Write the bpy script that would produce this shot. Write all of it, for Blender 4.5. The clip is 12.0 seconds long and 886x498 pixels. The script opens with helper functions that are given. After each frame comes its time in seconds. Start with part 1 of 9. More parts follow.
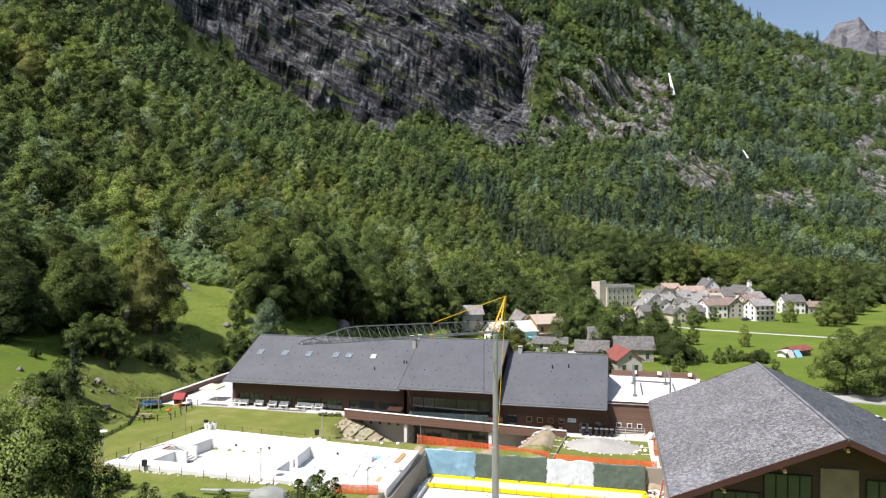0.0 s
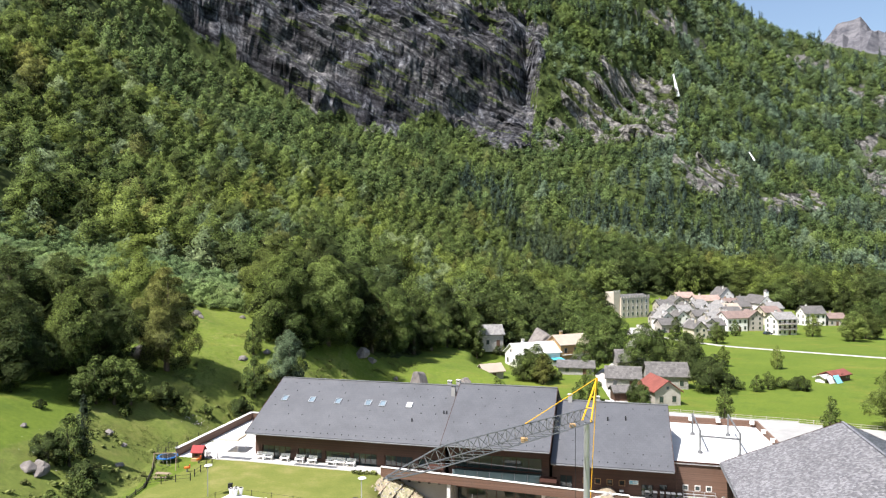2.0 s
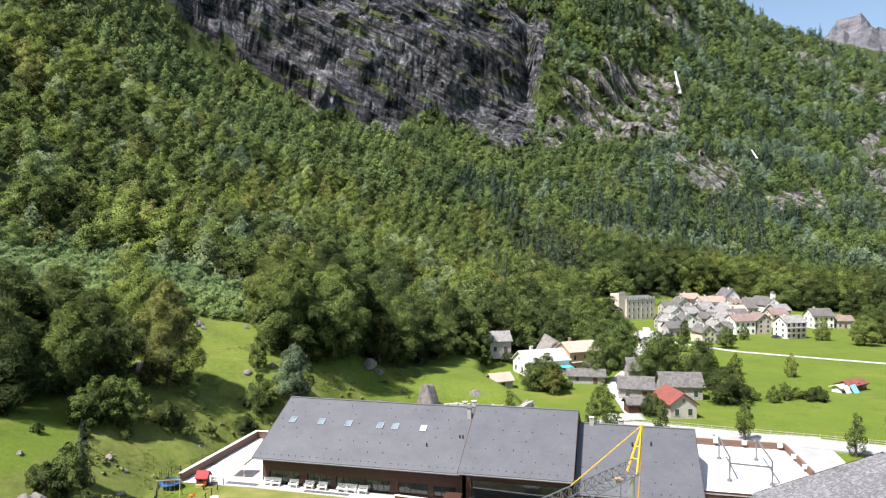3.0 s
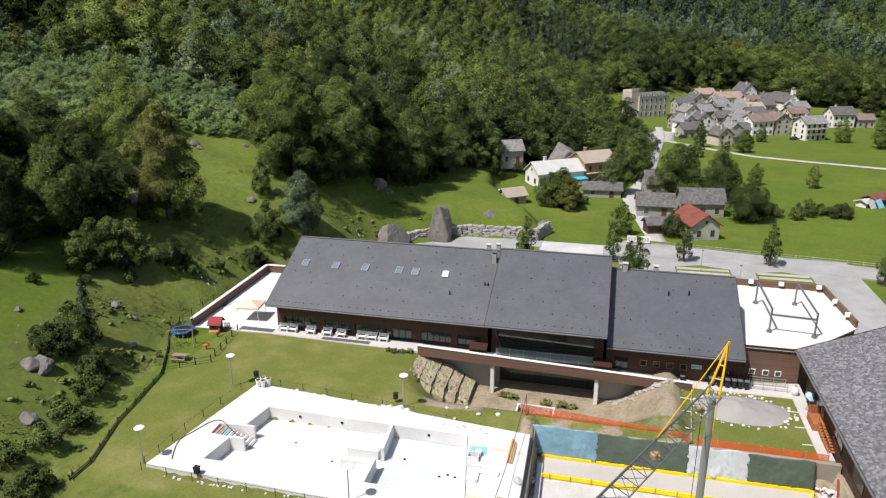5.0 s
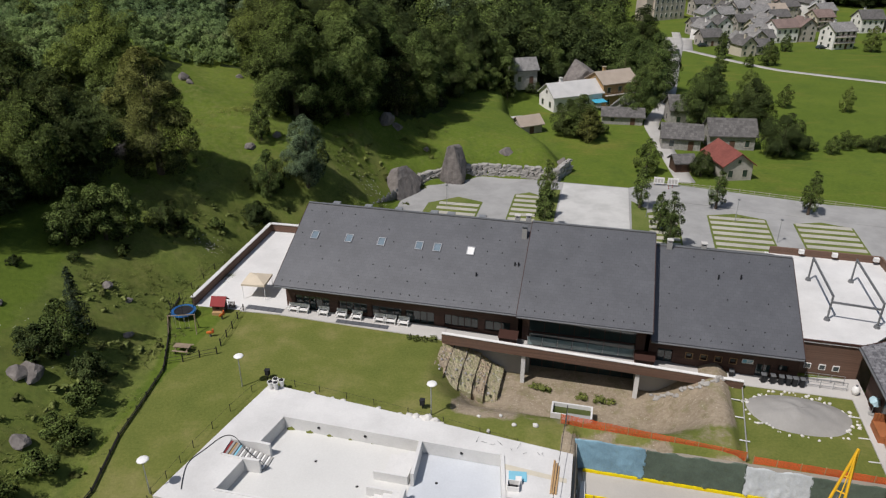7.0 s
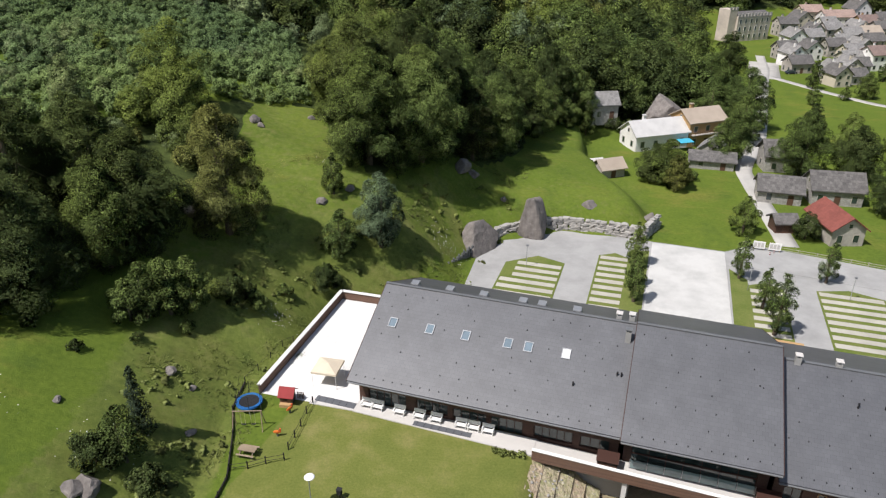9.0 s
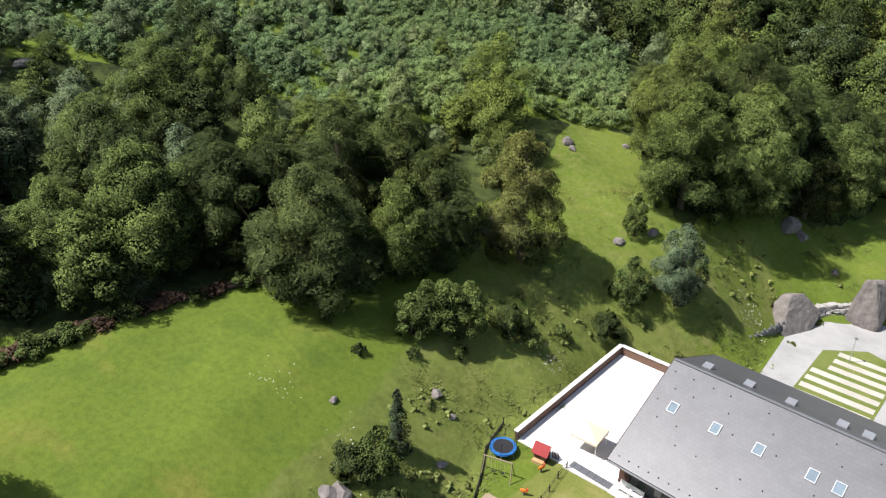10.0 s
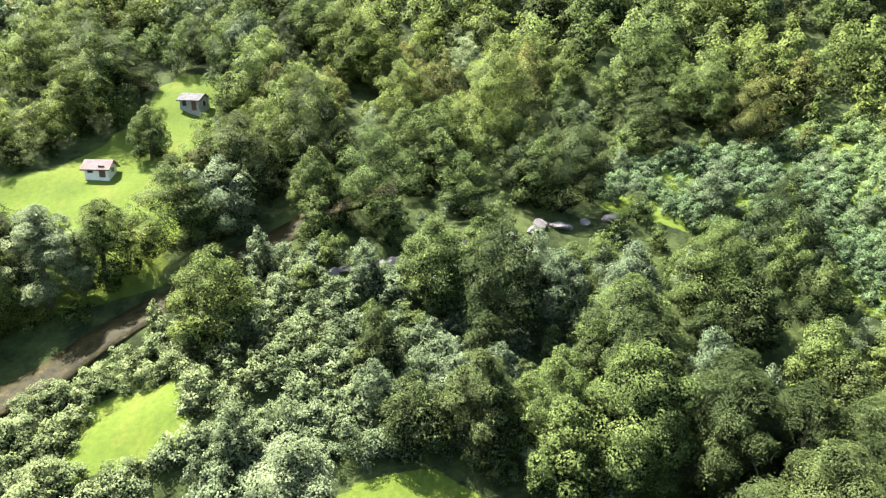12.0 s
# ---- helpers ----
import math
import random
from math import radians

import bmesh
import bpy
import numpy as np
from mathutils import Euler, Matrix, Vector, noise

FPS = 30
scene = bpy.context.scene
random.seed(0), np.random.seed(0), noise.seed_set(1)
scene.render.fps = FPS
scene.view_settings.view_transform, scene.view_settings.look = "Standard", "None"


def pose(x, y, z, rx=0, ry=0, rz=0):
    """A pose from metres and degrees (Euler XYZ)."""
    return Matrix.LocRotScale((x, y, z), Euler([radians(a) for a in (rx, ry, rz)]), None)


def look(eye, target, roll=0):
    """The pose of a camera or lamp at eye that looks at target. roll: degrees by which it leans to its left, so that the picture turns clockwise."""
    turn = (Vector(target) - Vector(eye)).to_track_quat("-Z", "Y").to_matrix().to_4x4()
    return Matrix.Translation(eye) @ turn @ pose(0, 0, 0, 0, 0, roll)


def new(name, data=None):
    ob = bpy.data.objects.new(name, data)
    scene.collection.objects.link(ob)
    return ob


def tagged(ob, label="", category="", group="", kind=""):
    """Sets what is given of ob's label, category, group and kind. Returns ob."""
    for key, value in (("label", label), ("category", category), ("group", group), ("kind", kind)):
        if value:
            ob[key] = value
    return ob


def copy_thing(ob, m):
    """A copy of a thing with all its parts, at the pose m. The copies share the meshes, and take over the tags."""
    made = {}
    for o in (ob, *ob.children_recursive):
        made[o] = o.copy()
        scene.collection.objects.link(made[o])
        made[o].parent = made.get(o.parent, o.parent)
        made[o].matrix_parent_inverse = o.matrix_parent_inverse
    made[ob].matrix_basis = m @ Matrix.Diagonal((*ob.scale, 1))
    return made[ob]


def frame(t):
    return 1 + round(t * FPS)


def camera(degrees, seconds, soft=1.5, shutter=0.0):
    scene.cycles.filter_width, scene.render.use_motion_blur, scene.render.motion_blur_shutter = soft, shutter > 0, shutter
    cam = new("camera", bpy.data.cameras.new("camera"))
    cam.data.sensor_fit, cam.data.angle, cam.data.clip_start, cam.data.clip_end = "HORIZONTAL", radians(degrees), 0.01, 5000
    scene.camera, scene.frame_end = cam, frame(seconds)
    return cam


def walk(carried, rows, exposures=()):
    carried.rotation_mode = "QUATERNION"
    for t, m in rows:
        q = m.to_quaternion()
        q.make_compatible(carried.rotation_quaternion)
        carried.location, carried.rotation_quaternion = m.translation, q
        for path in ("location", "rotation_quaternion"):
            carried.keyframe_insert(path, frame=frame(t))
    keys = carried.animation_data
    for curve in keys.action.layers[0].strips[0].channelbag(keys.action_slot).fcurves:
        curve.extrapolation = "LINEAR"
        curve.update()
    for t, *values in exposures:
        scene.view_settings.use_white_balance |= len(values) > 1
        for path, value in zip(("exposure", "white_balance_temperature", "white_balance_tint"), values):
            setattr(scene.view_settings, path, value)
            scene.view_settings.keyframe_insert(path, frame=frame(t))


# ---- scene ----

# ---- camera ----
cam = camera(64.5, 12.0, soft=1.25)
ROWS = [  # seconds, x, y, z, turn, tilt, lean
    (0.0, 0.0, 0.0, 25.0, 0.0, -0.41, -0.05), (0.5, -1.82, 2.29, 26.32, 0.0, -0.41, -0.05),
    (1.0, -3.42, 4.56, 27.67, -0.02, -0.44, -0.03), (1.5, -4.84, 6.84, 29.03, -0.04, -0.45, -0.01),
    (2.0, -6.02, 8.96, 30.43, -0.07, -0.46, -0.02), (2.5, -7.16, 11.11, 31.78, -0.11, -0.48, -0.03),
    (2.7, -7.6, 11.98, 32.31, -0.12, -0.52, -0.03), (4.3, -10.18, 20.05, 36.21, -0.2, -8.33, 0.06),
    (4.5, -10.48, 21.17, 36.75, -0.25, -10.9, 0.12), (5.0, -11.23, 24.0, 38.13, -0.26, -18.04, 0.08),
    (5.5, -11.98, 26.94, 39.59, -0.36, -24.87, 0.1), (6.0, -12.7, 29.81, 41.09, -0.38, -26.59, 0.11),
    (6.5, -13.49, 32.66, 42.51, -0.47, -26.68, 0.12), (7.0, -14.44, 35.58, 43.82, -0.58, -26.63, 0.02),
    (7.2, -14.83, 36.74, 44.35, -0.63, -26.63, 0.01), (8.8, -18.33, 45.81, 48.7, -0.13, -26.55, -0.2),
    (9.0, -18.85, 47.1, 49.22, 4.21, -26.61, -0.17), (9.5, -20.11, 50.45, 50.53, 17.29, -26.77, -0.19),
    (10.0, -21.59, 53.94, 51.93, 29.84, -26.85, -0.1), (10.5, -23.42, 57.51, 53.25, 50.58, -26.77, 0.2),
    (11.0, -25.01, 60.87, 54.66, 69.61, -24.59, 0.06), (11.5, -26.74, 63.83, 55.9, 77.05, -20.67, -0.13),
    (12.0, -28.7, 66.54, 57.02, 78.02, -16.88, -0.26)]
EXPOSURES = [(0.0, 0.70), (1.0, 0.82), (2.5, 1.12), (2.7, 1.12), (4.3, 0.72), (4.5, 0.66), (5.0, 0.22), (5.5, -0.17), (6.0, -0.40), (6.5, -0.44), (7.2, -0.34), (9.0, 0.20), (9.5, 0.32), (10.0, 0.73), (10.5, 1.35), (11.0, 1.80), (12.0, 2.10)]
walk(cam, [(t, pose(x, y, z, 90 + tilt, lean, turn)) for t, x, y, z, turn, tilt, lean in ROWS], EXPOSURES)

# ---- light ----
SUN_UP, SUN_FROM = 59.0, 233.5          # degrees; the bearing from which the sun shines, clockwise from north (+y)
sun_to = Vector((math.sin(radians(SUN_FROM)) * math.cos(radians(SUN_UP)), math.cos(radians(SUN_FROM)) * math.cos(radians(SUN_UP)), math.sin(radians(SUN_UP))))
world = bpy.data.worlds.new("sky")
scene.world = world
world.use_nodes = True
sky = world.node_tree.nodes.new("ShaderNodeTexSky")
sky.sky_type, sky.sun_disc = "NISHITA", False
sky.sun_elevation, sky.sun_rotation = radians(SUN_UP), radians(SUN_FROM)
sky.air_density, sky.dust_density, sky.ozone_density = 1.0, 1.6, 0.3
world.node_tree.nodes["Background"].inputs["Strength"].default_value = 0.094
world.node_tree.links.new(sky.outputs[0], world.node_tree.nodes["Background"].inputs["Color"])
lamp = bpy.data.lights.new("sun", "SUN")
lamp.energy, lamp.angle, lamp.color = 4.9, radians(0.53), (1.0, 0.955, 0.94)
sun = new("sun", lamp)
sun.matrix_world = look(sun_to * 500, (0, 0, 0))


# ---- materials ----
class Mat:
    """A node material under construction."""

    def __init__(self, name, rough=0.8, metal=0.0, spec=0.3):
        self.m = bpy.data.materials.new(name)
        self.m.use_nodes = True
        self.nodes, self.links = self.m.node_tree.nodes, self.m.node_tree.links
        self.b = self.nodes["Principled BSDF"]
        self.b.inputs["Roughness"].default_value, self.b.inputs["Metallic"].default_value = rough, metal
        self.b.inputs["Specular IOR Level"].default_value = spec
        self.coord = None

    def pos(self, local=False):
        n = self.nodes.new("ShaderNodeTexCoord" if local else "ShaderNodeNewGeometry")
        return n.outputs["Object" if local else "Position"]

    def noise(self, scale, detail=4.0, rough=0.6, at=None, stretch=None):
        n = self.nodes.new("ShaderNodeTexNoise")
        n.inputs["Scale"].default_value, n.inputs["Detail"].default_value, n.inputs["Roughness"].default_value = scale, detail, rough
        src = at or self.pos()
        if stretch:
            m = self.nodes.new("ShaderNodeMapping")
            m.inputs["Scale"].default_value = stretch
            self.links.new(src, m.inputs["Vector"])
            src = m.outputs[0]
        self.links.new(src, n.inputs["Vector"])
        return n.outputs["Fac"]

    def ramp(self, fac, *stops):
        n = self.nodes.new("ShaderNodeValToRGB")
        el = n.color_ramp.elements
        while len(el) < len(stops):
            el.new(0.5)
        for e, (p, c) in zip(el, stops):
            e.position, e.color = p, (*c, 1) if len(c) == 3 else c
        self.links.new(fac, n.inputs["Fac"])
        return n.outputs["Color"]

    def mix(self, fac, a, b, how="MIX"):
        n = self.nodes.new("ShaderNodeMix")
        n.data_type, n.blend_type = "RGBA", how
        for i, v in ((0, fac), (6, a), (7, b)):
            if isinstance(v, (int, float)):
                n.inputs[i].default_value = v
            elif isinstance(v, tuple):
                n.inputs[i].default_value = (*v, 1)
            else:
                self.links.new(v, n.inputs[i])
        return n.outputs[2]

    def maths(self, how, a, b=0.0):
        n = self.nodes.new("ShaderNodeMath")
        n.operation = how
        for i, v in enumerate((a, b)):
            if isinstance(v, (int, float)):
                n.inputs[i].default_value = v
            else:
                self.links.new(v, n.inputs[i])
        return n.outputs[0]

    def colour(self, c):
        if isinstance(c, tuple):
            self.b.inputs["Base Color"].default_value = (*c, 1)
        else:
            self.links.new(c, self.b.inputs["Base Color"])
        return self

    def bump(self, height, strength=0.3, dist=0.05):
        n = self.nodes.new("ShaderNodeBump")
        n.inputs["Strength"].default_value, n.inputs["Distance"].default_value = strength, dist
        self.links.new(height, n.inputs["Height"])
        self.links.new(n.outputs[0], self.b.inputs["Normal"])
        return self

    def nodes_value(self, colour):
        n = self.nodes.new("ShaderNodeSeparateColor")
        self.links.new(colour, n.inputs[0])
        return n.outputs[0]

    def random(self):
        return self.nodes.new("ShaderNodeObjectInfo").outputs["Random"]

    def island(self):
        return self.nodes.new("ShaderNodeNewGeometry").outputs["Random Per Island"]

    def attribute(self, name):
        n = self.nodes.new("ShaderNodeAttribute")
        n.attribute_name = name
        return n.outputs["Fac"]


def plain(name, c, rough=0.7, metal=0.0, vary=0.12, scale=3.0, bump=0.1, spec=0.3):
    """A surface of one paint or stuff, with grime at two scales."""
    m = Mat(name, rough, metal, spec)
    lo, hi = tuple(v * (1 - vary) for v in c), tuple(min(v * (1 + vary), 0.95) for v in c)
    big = m.ramp(m.noise(scale * 0.15, 5), (0.3, lo), (0.7, hi))
    m.colour(m.mix(0.35, big, m.ramp(m.noise(scale * 3, 6), (0.3, lo), (0.7, hi))))
    if bump:
        m.bump(m.noise(scale * 6, 4), bump, 0.02)
    return m.m


def leaf_material(name, dark, mid, light, through_=0.48, leaves=0.0):
    """Leaves that let some sun through; each tree has its own green, each spray a shade of it."""
    m = Mat(name, 0.65, 0.0, 0.07)
    given = m.attribute("tone")
    own = m.maths("ADD", given, m.maths("MULTIPLY", m.random(), m.maths("LESS_THAN", given, 0.001)))
    tone = m.ramp(own, (0.0, tuple(v * 0.7 for v in dark)), (0.5, mid), (1.0, tuple(v * 1.25 for v in light)))
    spray = m.ramp(m.island(), (0.0, tuple(v * 0.55 for v in mid)), (0.5, mid), (1.0, tuple(min(1, v * 1.35) for v in light)))
    patch = m.mix(0.25, tone, m.ramp(m.noise(0.25, 3), (0.3, dark), (0.7, light)))
    col = m.mix(0.5, patch, spray)
    stand = m.ramp(m.noise(0.016, 4, 0.6), (0.34, (0.68, 0.71, 0.88)), (0.5, (1.00, 0.96, 1.07)), (0.64, (1.34, 1.21, 1.08)))
    col = m.mix(1.0, col, stand, "MULTIPLY")
    # each spray is broken up into single leaves of about 1 / leaves metres
    cells = None
    if leaves:
        cells = m.nodes.new("ShaderNodeTexVoronoi")
        cells.inputs["Scale"].default_value = leaves
        m.links.new(m.pos(), cells.inputs["Vector"])
        one_leaf = m.maths("ADD", m.maths("MULTIPLY", m.nodes_value(cells.outputs["Color"]), 1.0), 0.62)
        grey = m.nodes.new("ShaderNodeCombineXYZ")
        for i in range(3):
            m.links.new(one_leaf, grey.inputs[i])
        col = m.mix(1.0, col, grey.outputs[0], "MULTIPLY")
    m.colour(col)
    # leaves face outwards from their bough
    face = m.nodes.new("ShaderNodeAttribute")
    face.attribute_name = "facing"
    turn = m.nodes.new("ShaderNodeVectorTransform")
    turn.vector_type, turn.convert_from, turn.convert_to = "NORMAL", "OBJECT", "WORLD"
    m.links.new(face.outputs["Vector"], turn.inputs[0])
    m.links.new(turn.outputs[0], m.b.inputs["Normal"])
    t = m.nodes.new("ShaderNodeBsdfTranslucent")
    back = m.nodes.new("ShaderNodeVectorMath")
    back.operation = "SCALE"
    back.inputs["Scale"].default_value = -1.0
    m.links.new(turn.outputs[0], back.inputs[0])
    m.links.new(back.outputs[0], t.inputs["Normal"])
    m.links.new(col, t.inputs["Color"])
    s = m.nodes.new("ShaderNodeMixShader")
    s.inputs[0].default_value = 0.25 + through_ * 0.32
    out = m.nodes["Material Output"]
    m.links.new(m.b.outputs[0], s.inputs[1])
    m.links.new(t.outputs[0], s.inputs[2])
    last = s.outputs[0]
    if leaves:
        gap = m.nodes.new("ShaderNodeBsdfTransparent")
        cut = m.nodes.new("ShaderNodeMixShader")
        m.links.new(m.maths("MAXIMUM", m.maths("GREATER_THAN", cells.outputs["Distance"], 0.47), 0.24), cut.inputs[0])
        m.links.new(last, cut.inputs[1])
        m.links.new(gap.outputs[0], cut.inputs[2])
        last = cut.outputs[0]
    m.links.new(last, out.inputs["Surface"])
    return m.m


def wood_boards(name, dark, light, board=0.16, upright=False):
    """Weathered boards: dark joints between lying boards, grain along them."""
    m = Mat(name, 0.72)
    p = m.pos()
    sep = m.nodes.new("ShaderNodeSeparateXYZ")
    m.links.new(p, sep.inputs[0])
    run = m.maths("MULTIPLY", sep.outputs["Z"], 1 / board)
    saw = m.maths("FRACT", run)
    cell = m.maths("FLOOR", run)
    wn = m.nodes.new("ShaderNodeTexWhiteNoise")
    wn.noise_dimensions = "1D"
    m.links.new(cell, wn.inputs["W"])
    grain = m.noise(6, 5, 0.65, stretch=(0.25, 0.25, 6))
    tone = m.mix(0.5, m.ramp(grain, (0.25, dark), (0.75, light)), m.ramp(wn.outputs[0], (0.0, dark), (1.0, light)))
    weather = m.mix(m.maths("MULTIPLY", m.noise(0.35, 5), 0.5), tone, tuple(0.5 * (a + b) for a, b in zip(dark, (0.2, 0.17, 0.15))))
    joint = m.ramp(saw, (0.0, (0.25, 0.25, 0.25)), (0.09, (1, 1, 1)))
    m.colour(m.mix(1.0, weather, joint, "MULTIPLY"))
    m.bump(joint, 0.5, 0.02)
    return m.m


def concrete(name, c, rough=0.85, stain=0.25):
    m = Mat(name, rough)
    fine = m.ramp(m.noise(5, 8, 0.7), (0.25, tuple(v * 0.86 for v in c)), (0.75, tuple(min(0.95, v * 1.08) for v in c)))
    big = m.ramp(m.noise(0.22, 6, 0.62), (0.32, tuple(v * (1 - stain) for v in c)), (0.6, c))
    m.colour(m.mix(0.5, fine, big))
    m.bump(m.noise(18, 5), 0.15, 0.02)
    return m.m


def slates(name, dark, light, row=0.4, width=0.5, rough=0.6, spec=0.3):
    """Thin overlapping slates on a sloping roof, laid out along the building's own lines."""
    m = Mat(name, rough, 0.0, spec)
    p = m.pos(True)
    br = m.nodes.new("ShaderNodeTexBrick")
    br.inputs["Scale"].default_value = 1.0
    br.inputs["Brick Width"].default_value, br.inputs["Row Height"].default_value = width, row
    br.inputs["Mortar Size"].default_value, br.inputs["Mortar Smooth"].default_value = 0.012, 0.2
    br.inputs["Color1"].default_value, br.inputs["Color2"].default_value = (*dark, 1), (*light, 1)
    br.inputs["Mortar"].default_value = (*(v * 0.45 for v in dark), 1)
    m.links.new(p, br.inputs["Vector"])
    wash = m.ramp(m.noise(0.35, 5), (0.3, (0.82, 0.82, 0.82)), (0.7, (1.12, 1.12, 1.12)))
    m.colour(m.mix(1.0, m.mix(0.4, br.outputs["Color"], m.ramp(m.noise(9, 4), (0.3, dark), (0.7, light))), wash, "MULTIPLY"))
    m.bump(br.outputs["Fac"], -0.3, 0.02)
    return m.m


def loose_slates(name, dark, mid, light):
    """Split stone slates, each with a grey of its own."""
    m = Mat(name, 0.62, 0.0, 0.35)
    each = m.ramp(m.maths("FRACT", m.maths("ADD", m.island(), m.random())), (0.0, dark), (0.5, mid), (1.0, light))
    grain = m.ramp(m.noise(7, 6, 0.7), (0.3, (0.75, 0.75, 0.77)), (0.7, (1.2, 1.2, 1.19)))
    stain = m.ramp(m.noise(0.25, 5, 0.6), (0.35, (0.88, 0.88, 0.88)), (0.65, (1.08, 1.08, 1.08)))
    m.colour(m.mix(1.0, m.mix(1.0, each, grain, "MULTIPLY"), stain, "MULTIPLY"))
    m.bump(m.noise(14, 5, 0.7), 0.4, 0.02)
    return m.m


def glass_material(name, c=(0.02, 0.03, 0.03), rough=0.05):
    m = Mat(name, rough, 0.0, 0.9)
    m.colour(m.mix(m.noise(0.6, 2), c, tuple(v * 2.2 for v in c)))
    return m.m


WOOD_DARK = wood_boards("dark_cladding", (0.045, 0.019, 0.013), (0.112, 0.050, 0.031))
WOOD_BAND = wood_boards("band_cladding", (0.095, 0.050, 0.032), (0.200, 0.112, 0.074), 0.12)
WOOD_TRIM = plain("dark_trim", (0.05, 0.022, 0.016), 0.6)
WOOD_PALE = plain("pale_timber", (0.42, 0.27, 0.13), 0.75, vary=0.25, scale=4)
WOOD_GREY = plain("weathered_timber", (0.27, 0.21, 0.145), 0.85, vary=0.25, scale=4)
SLATE = slates("slate_roof", (0.072, 0.074, 0.080), (0.090, 0.092, 0.098), rough=0.45, spec=1.0)
SLATE_OLD = slates("rough_slate_roof", (0.10, 0.10, 0.112), (0.25, 0.25, 0.265), 0.28, 0.34, 0.6)
GLASS = glass_material("window_glass")
GLASS_BRIGHT = glass_material("skylight_glass", (0.10, 0.13, 0.15), 0.08)
CONCRETE_WHITE = concrete("white_concrete", (0.66, 0.652, 0.63), stain=0.3)
COURT = concrete("court_concrete", (0.52, 0.515, 0.49), stain=0.45)
CONCRETE_POOL = concrete("pool_concrete", (0.55, 0.575, 0.60), stain=0.16)
CONCRETE_CREAM = concrete("washed_concrete", (0.62, 0.615, 0.585), stain=0.12)
CONCRETE_GREY = concrete("grey_concrete", (0.34, 0.335, 0.32))
PAVING = concrete("paving", (0.52, 0.50, 0.47), stain=0.2)
ASPHALT = concrete("worn_asphalt", (0.34, 0.337, 0.325), stain=0.42)
GRAVEL = concrete("gravel", (0.33, 0.318, 0.295), stain=0.4)
WHITE = plain("white_paint", (0.78, 0.77, 0.74), 0.5)
BLACK = plain("black_rubber", (0.02, 0.02, 0.022), 0.7)
STEEL = plain("painted_steel", (0.17, 0.175, 0.18), 0.5, 0.3)
GALV = plain("galvanised_steel", (0.42, 0.43, 0.44), 0.42, 0.6)
YELLOW = plain("yellow_paint", (0.75, 0.42, 0.02), 0.5)
LEMON = plain("yellow_boards", (0.80, 0.62, 0.0), 0.55)
ORANGE = plain("orange_net", (0.62, 0.12, 0.035), 0.7, vary=0.25)
RED = plain("red_paint", (0.24, 0.028, 0.028), 0.7, vary=0.25)
BLUE = plain("blue_pad", (0.022, 0.12, 0.33), 0.5)
SKYBLUE = plain("pale_blue_sheet", (0.22, 0.50, 0.62), 0.5)
BEIGE = plain("beige_cloth", (0.60, 0.52, 0.40), 0.9)

# ---- the lie of the land ----
O = np.array([-32.9, 105.4])                     # front left corner of the long roof
U, W = np.array([0.9715, -0.2371]), np.array([0.2371, 0.9715])


def xy(u, w):
    """From the building's own directions (along its front, and back from it) to the world."""
    return O[0] + U[0] * u + W[0] * w, O[1] + U[1] * u + W[1] * w


def step(a, b, x):
    s = np.clip((x - a) / (b - a), 0, 1)
    return s * s * (3 - 2 * s)


def box(u, w, u0, u1, w0, w1, soft):
    """1 inside a rectangle of the plan, falling to 0 over soft metres outside."""
    far = np.hypot(np.maximum(np.maximum(u0 - u, u - u1), 0), np.maximum(np.maximum(w0 - w, w - w1), 0))
    return 1 - step(0, soft, far)


def waves(x, y, size, seed):
    """Cheap smooth noise between -1 and 1."""
    rng = np.random.RandomState(seed)
    out = 0
    for k in range(6):
        a, p = rng.uniform(0, 2 * np.pi, 2)
        s = 2 * np.pi / (size * rng.uniform(0.6, 1.7))
        out = out + np.sin((x * np.cos(a) + y * np.sin(a)) * s + p + 0.9 * np.sin((y * np.cos(a) - x * np.sin(a)) * s * 0.7 + p * 2))
    return out / 3.2


FOOT = np.array([(-75, -400), (-60, -40), (-47, 60), (-45, 95), (-46, 108), (-41, 122), (-37.5, 129.2), (-30, 134), (-24, 139.5), (-22.5, 147), (-21.5, 152.5), (-17, 158.5), (-6, 163.3), (4, 162), (10.5, 163.5), (11, 172), (7, 186), (3, 200),
                 (6, 222), (14, 236), (40, 300), (85, 415), (190, 462), (330, 540), (650, 740), (1500, 1250), (3600, 2300)], float)


def inland(x, y):
    """Metres from the foot of the mountain, positive on the mountain's side."""
    best, sign = np.full(np.shape(x), 1e9), np.ones(np.shape(x))
    for (ax, ay), (bx, by) in zip(FOOT[:-1], FOOT[1:]):
        dx, dy = bx - ax, by - ay
        s = np.clip(((x - ax) * dx + (y - ay) * dy) / (dx * dx + dy * dy), 0, 1)
        far = np.hypot(x - ax - s * dx, y - ay - s * dy)
        side = np.sign(dx * (y - ay) - dy * (x - ax))
        sign = np.where(far < best - 1e-6, side, sign)
        best = np.minimum(best, far)
    return best * sign


SLOPE_D = [0, 4, 10, 18, 40, 60, 85, 120, 200, 350, 460, 550, 700, 900, 1300, 1800, 2600]
SLOPE_Z = [0, 2.4, 6.0, 9.5, 13, 18.5, 27, 37, 68, 140, 192, 255, 370, 540, 820, 960, 500]


def bearing(x, y):
    return np.degrees(np.arctan2(x, y))


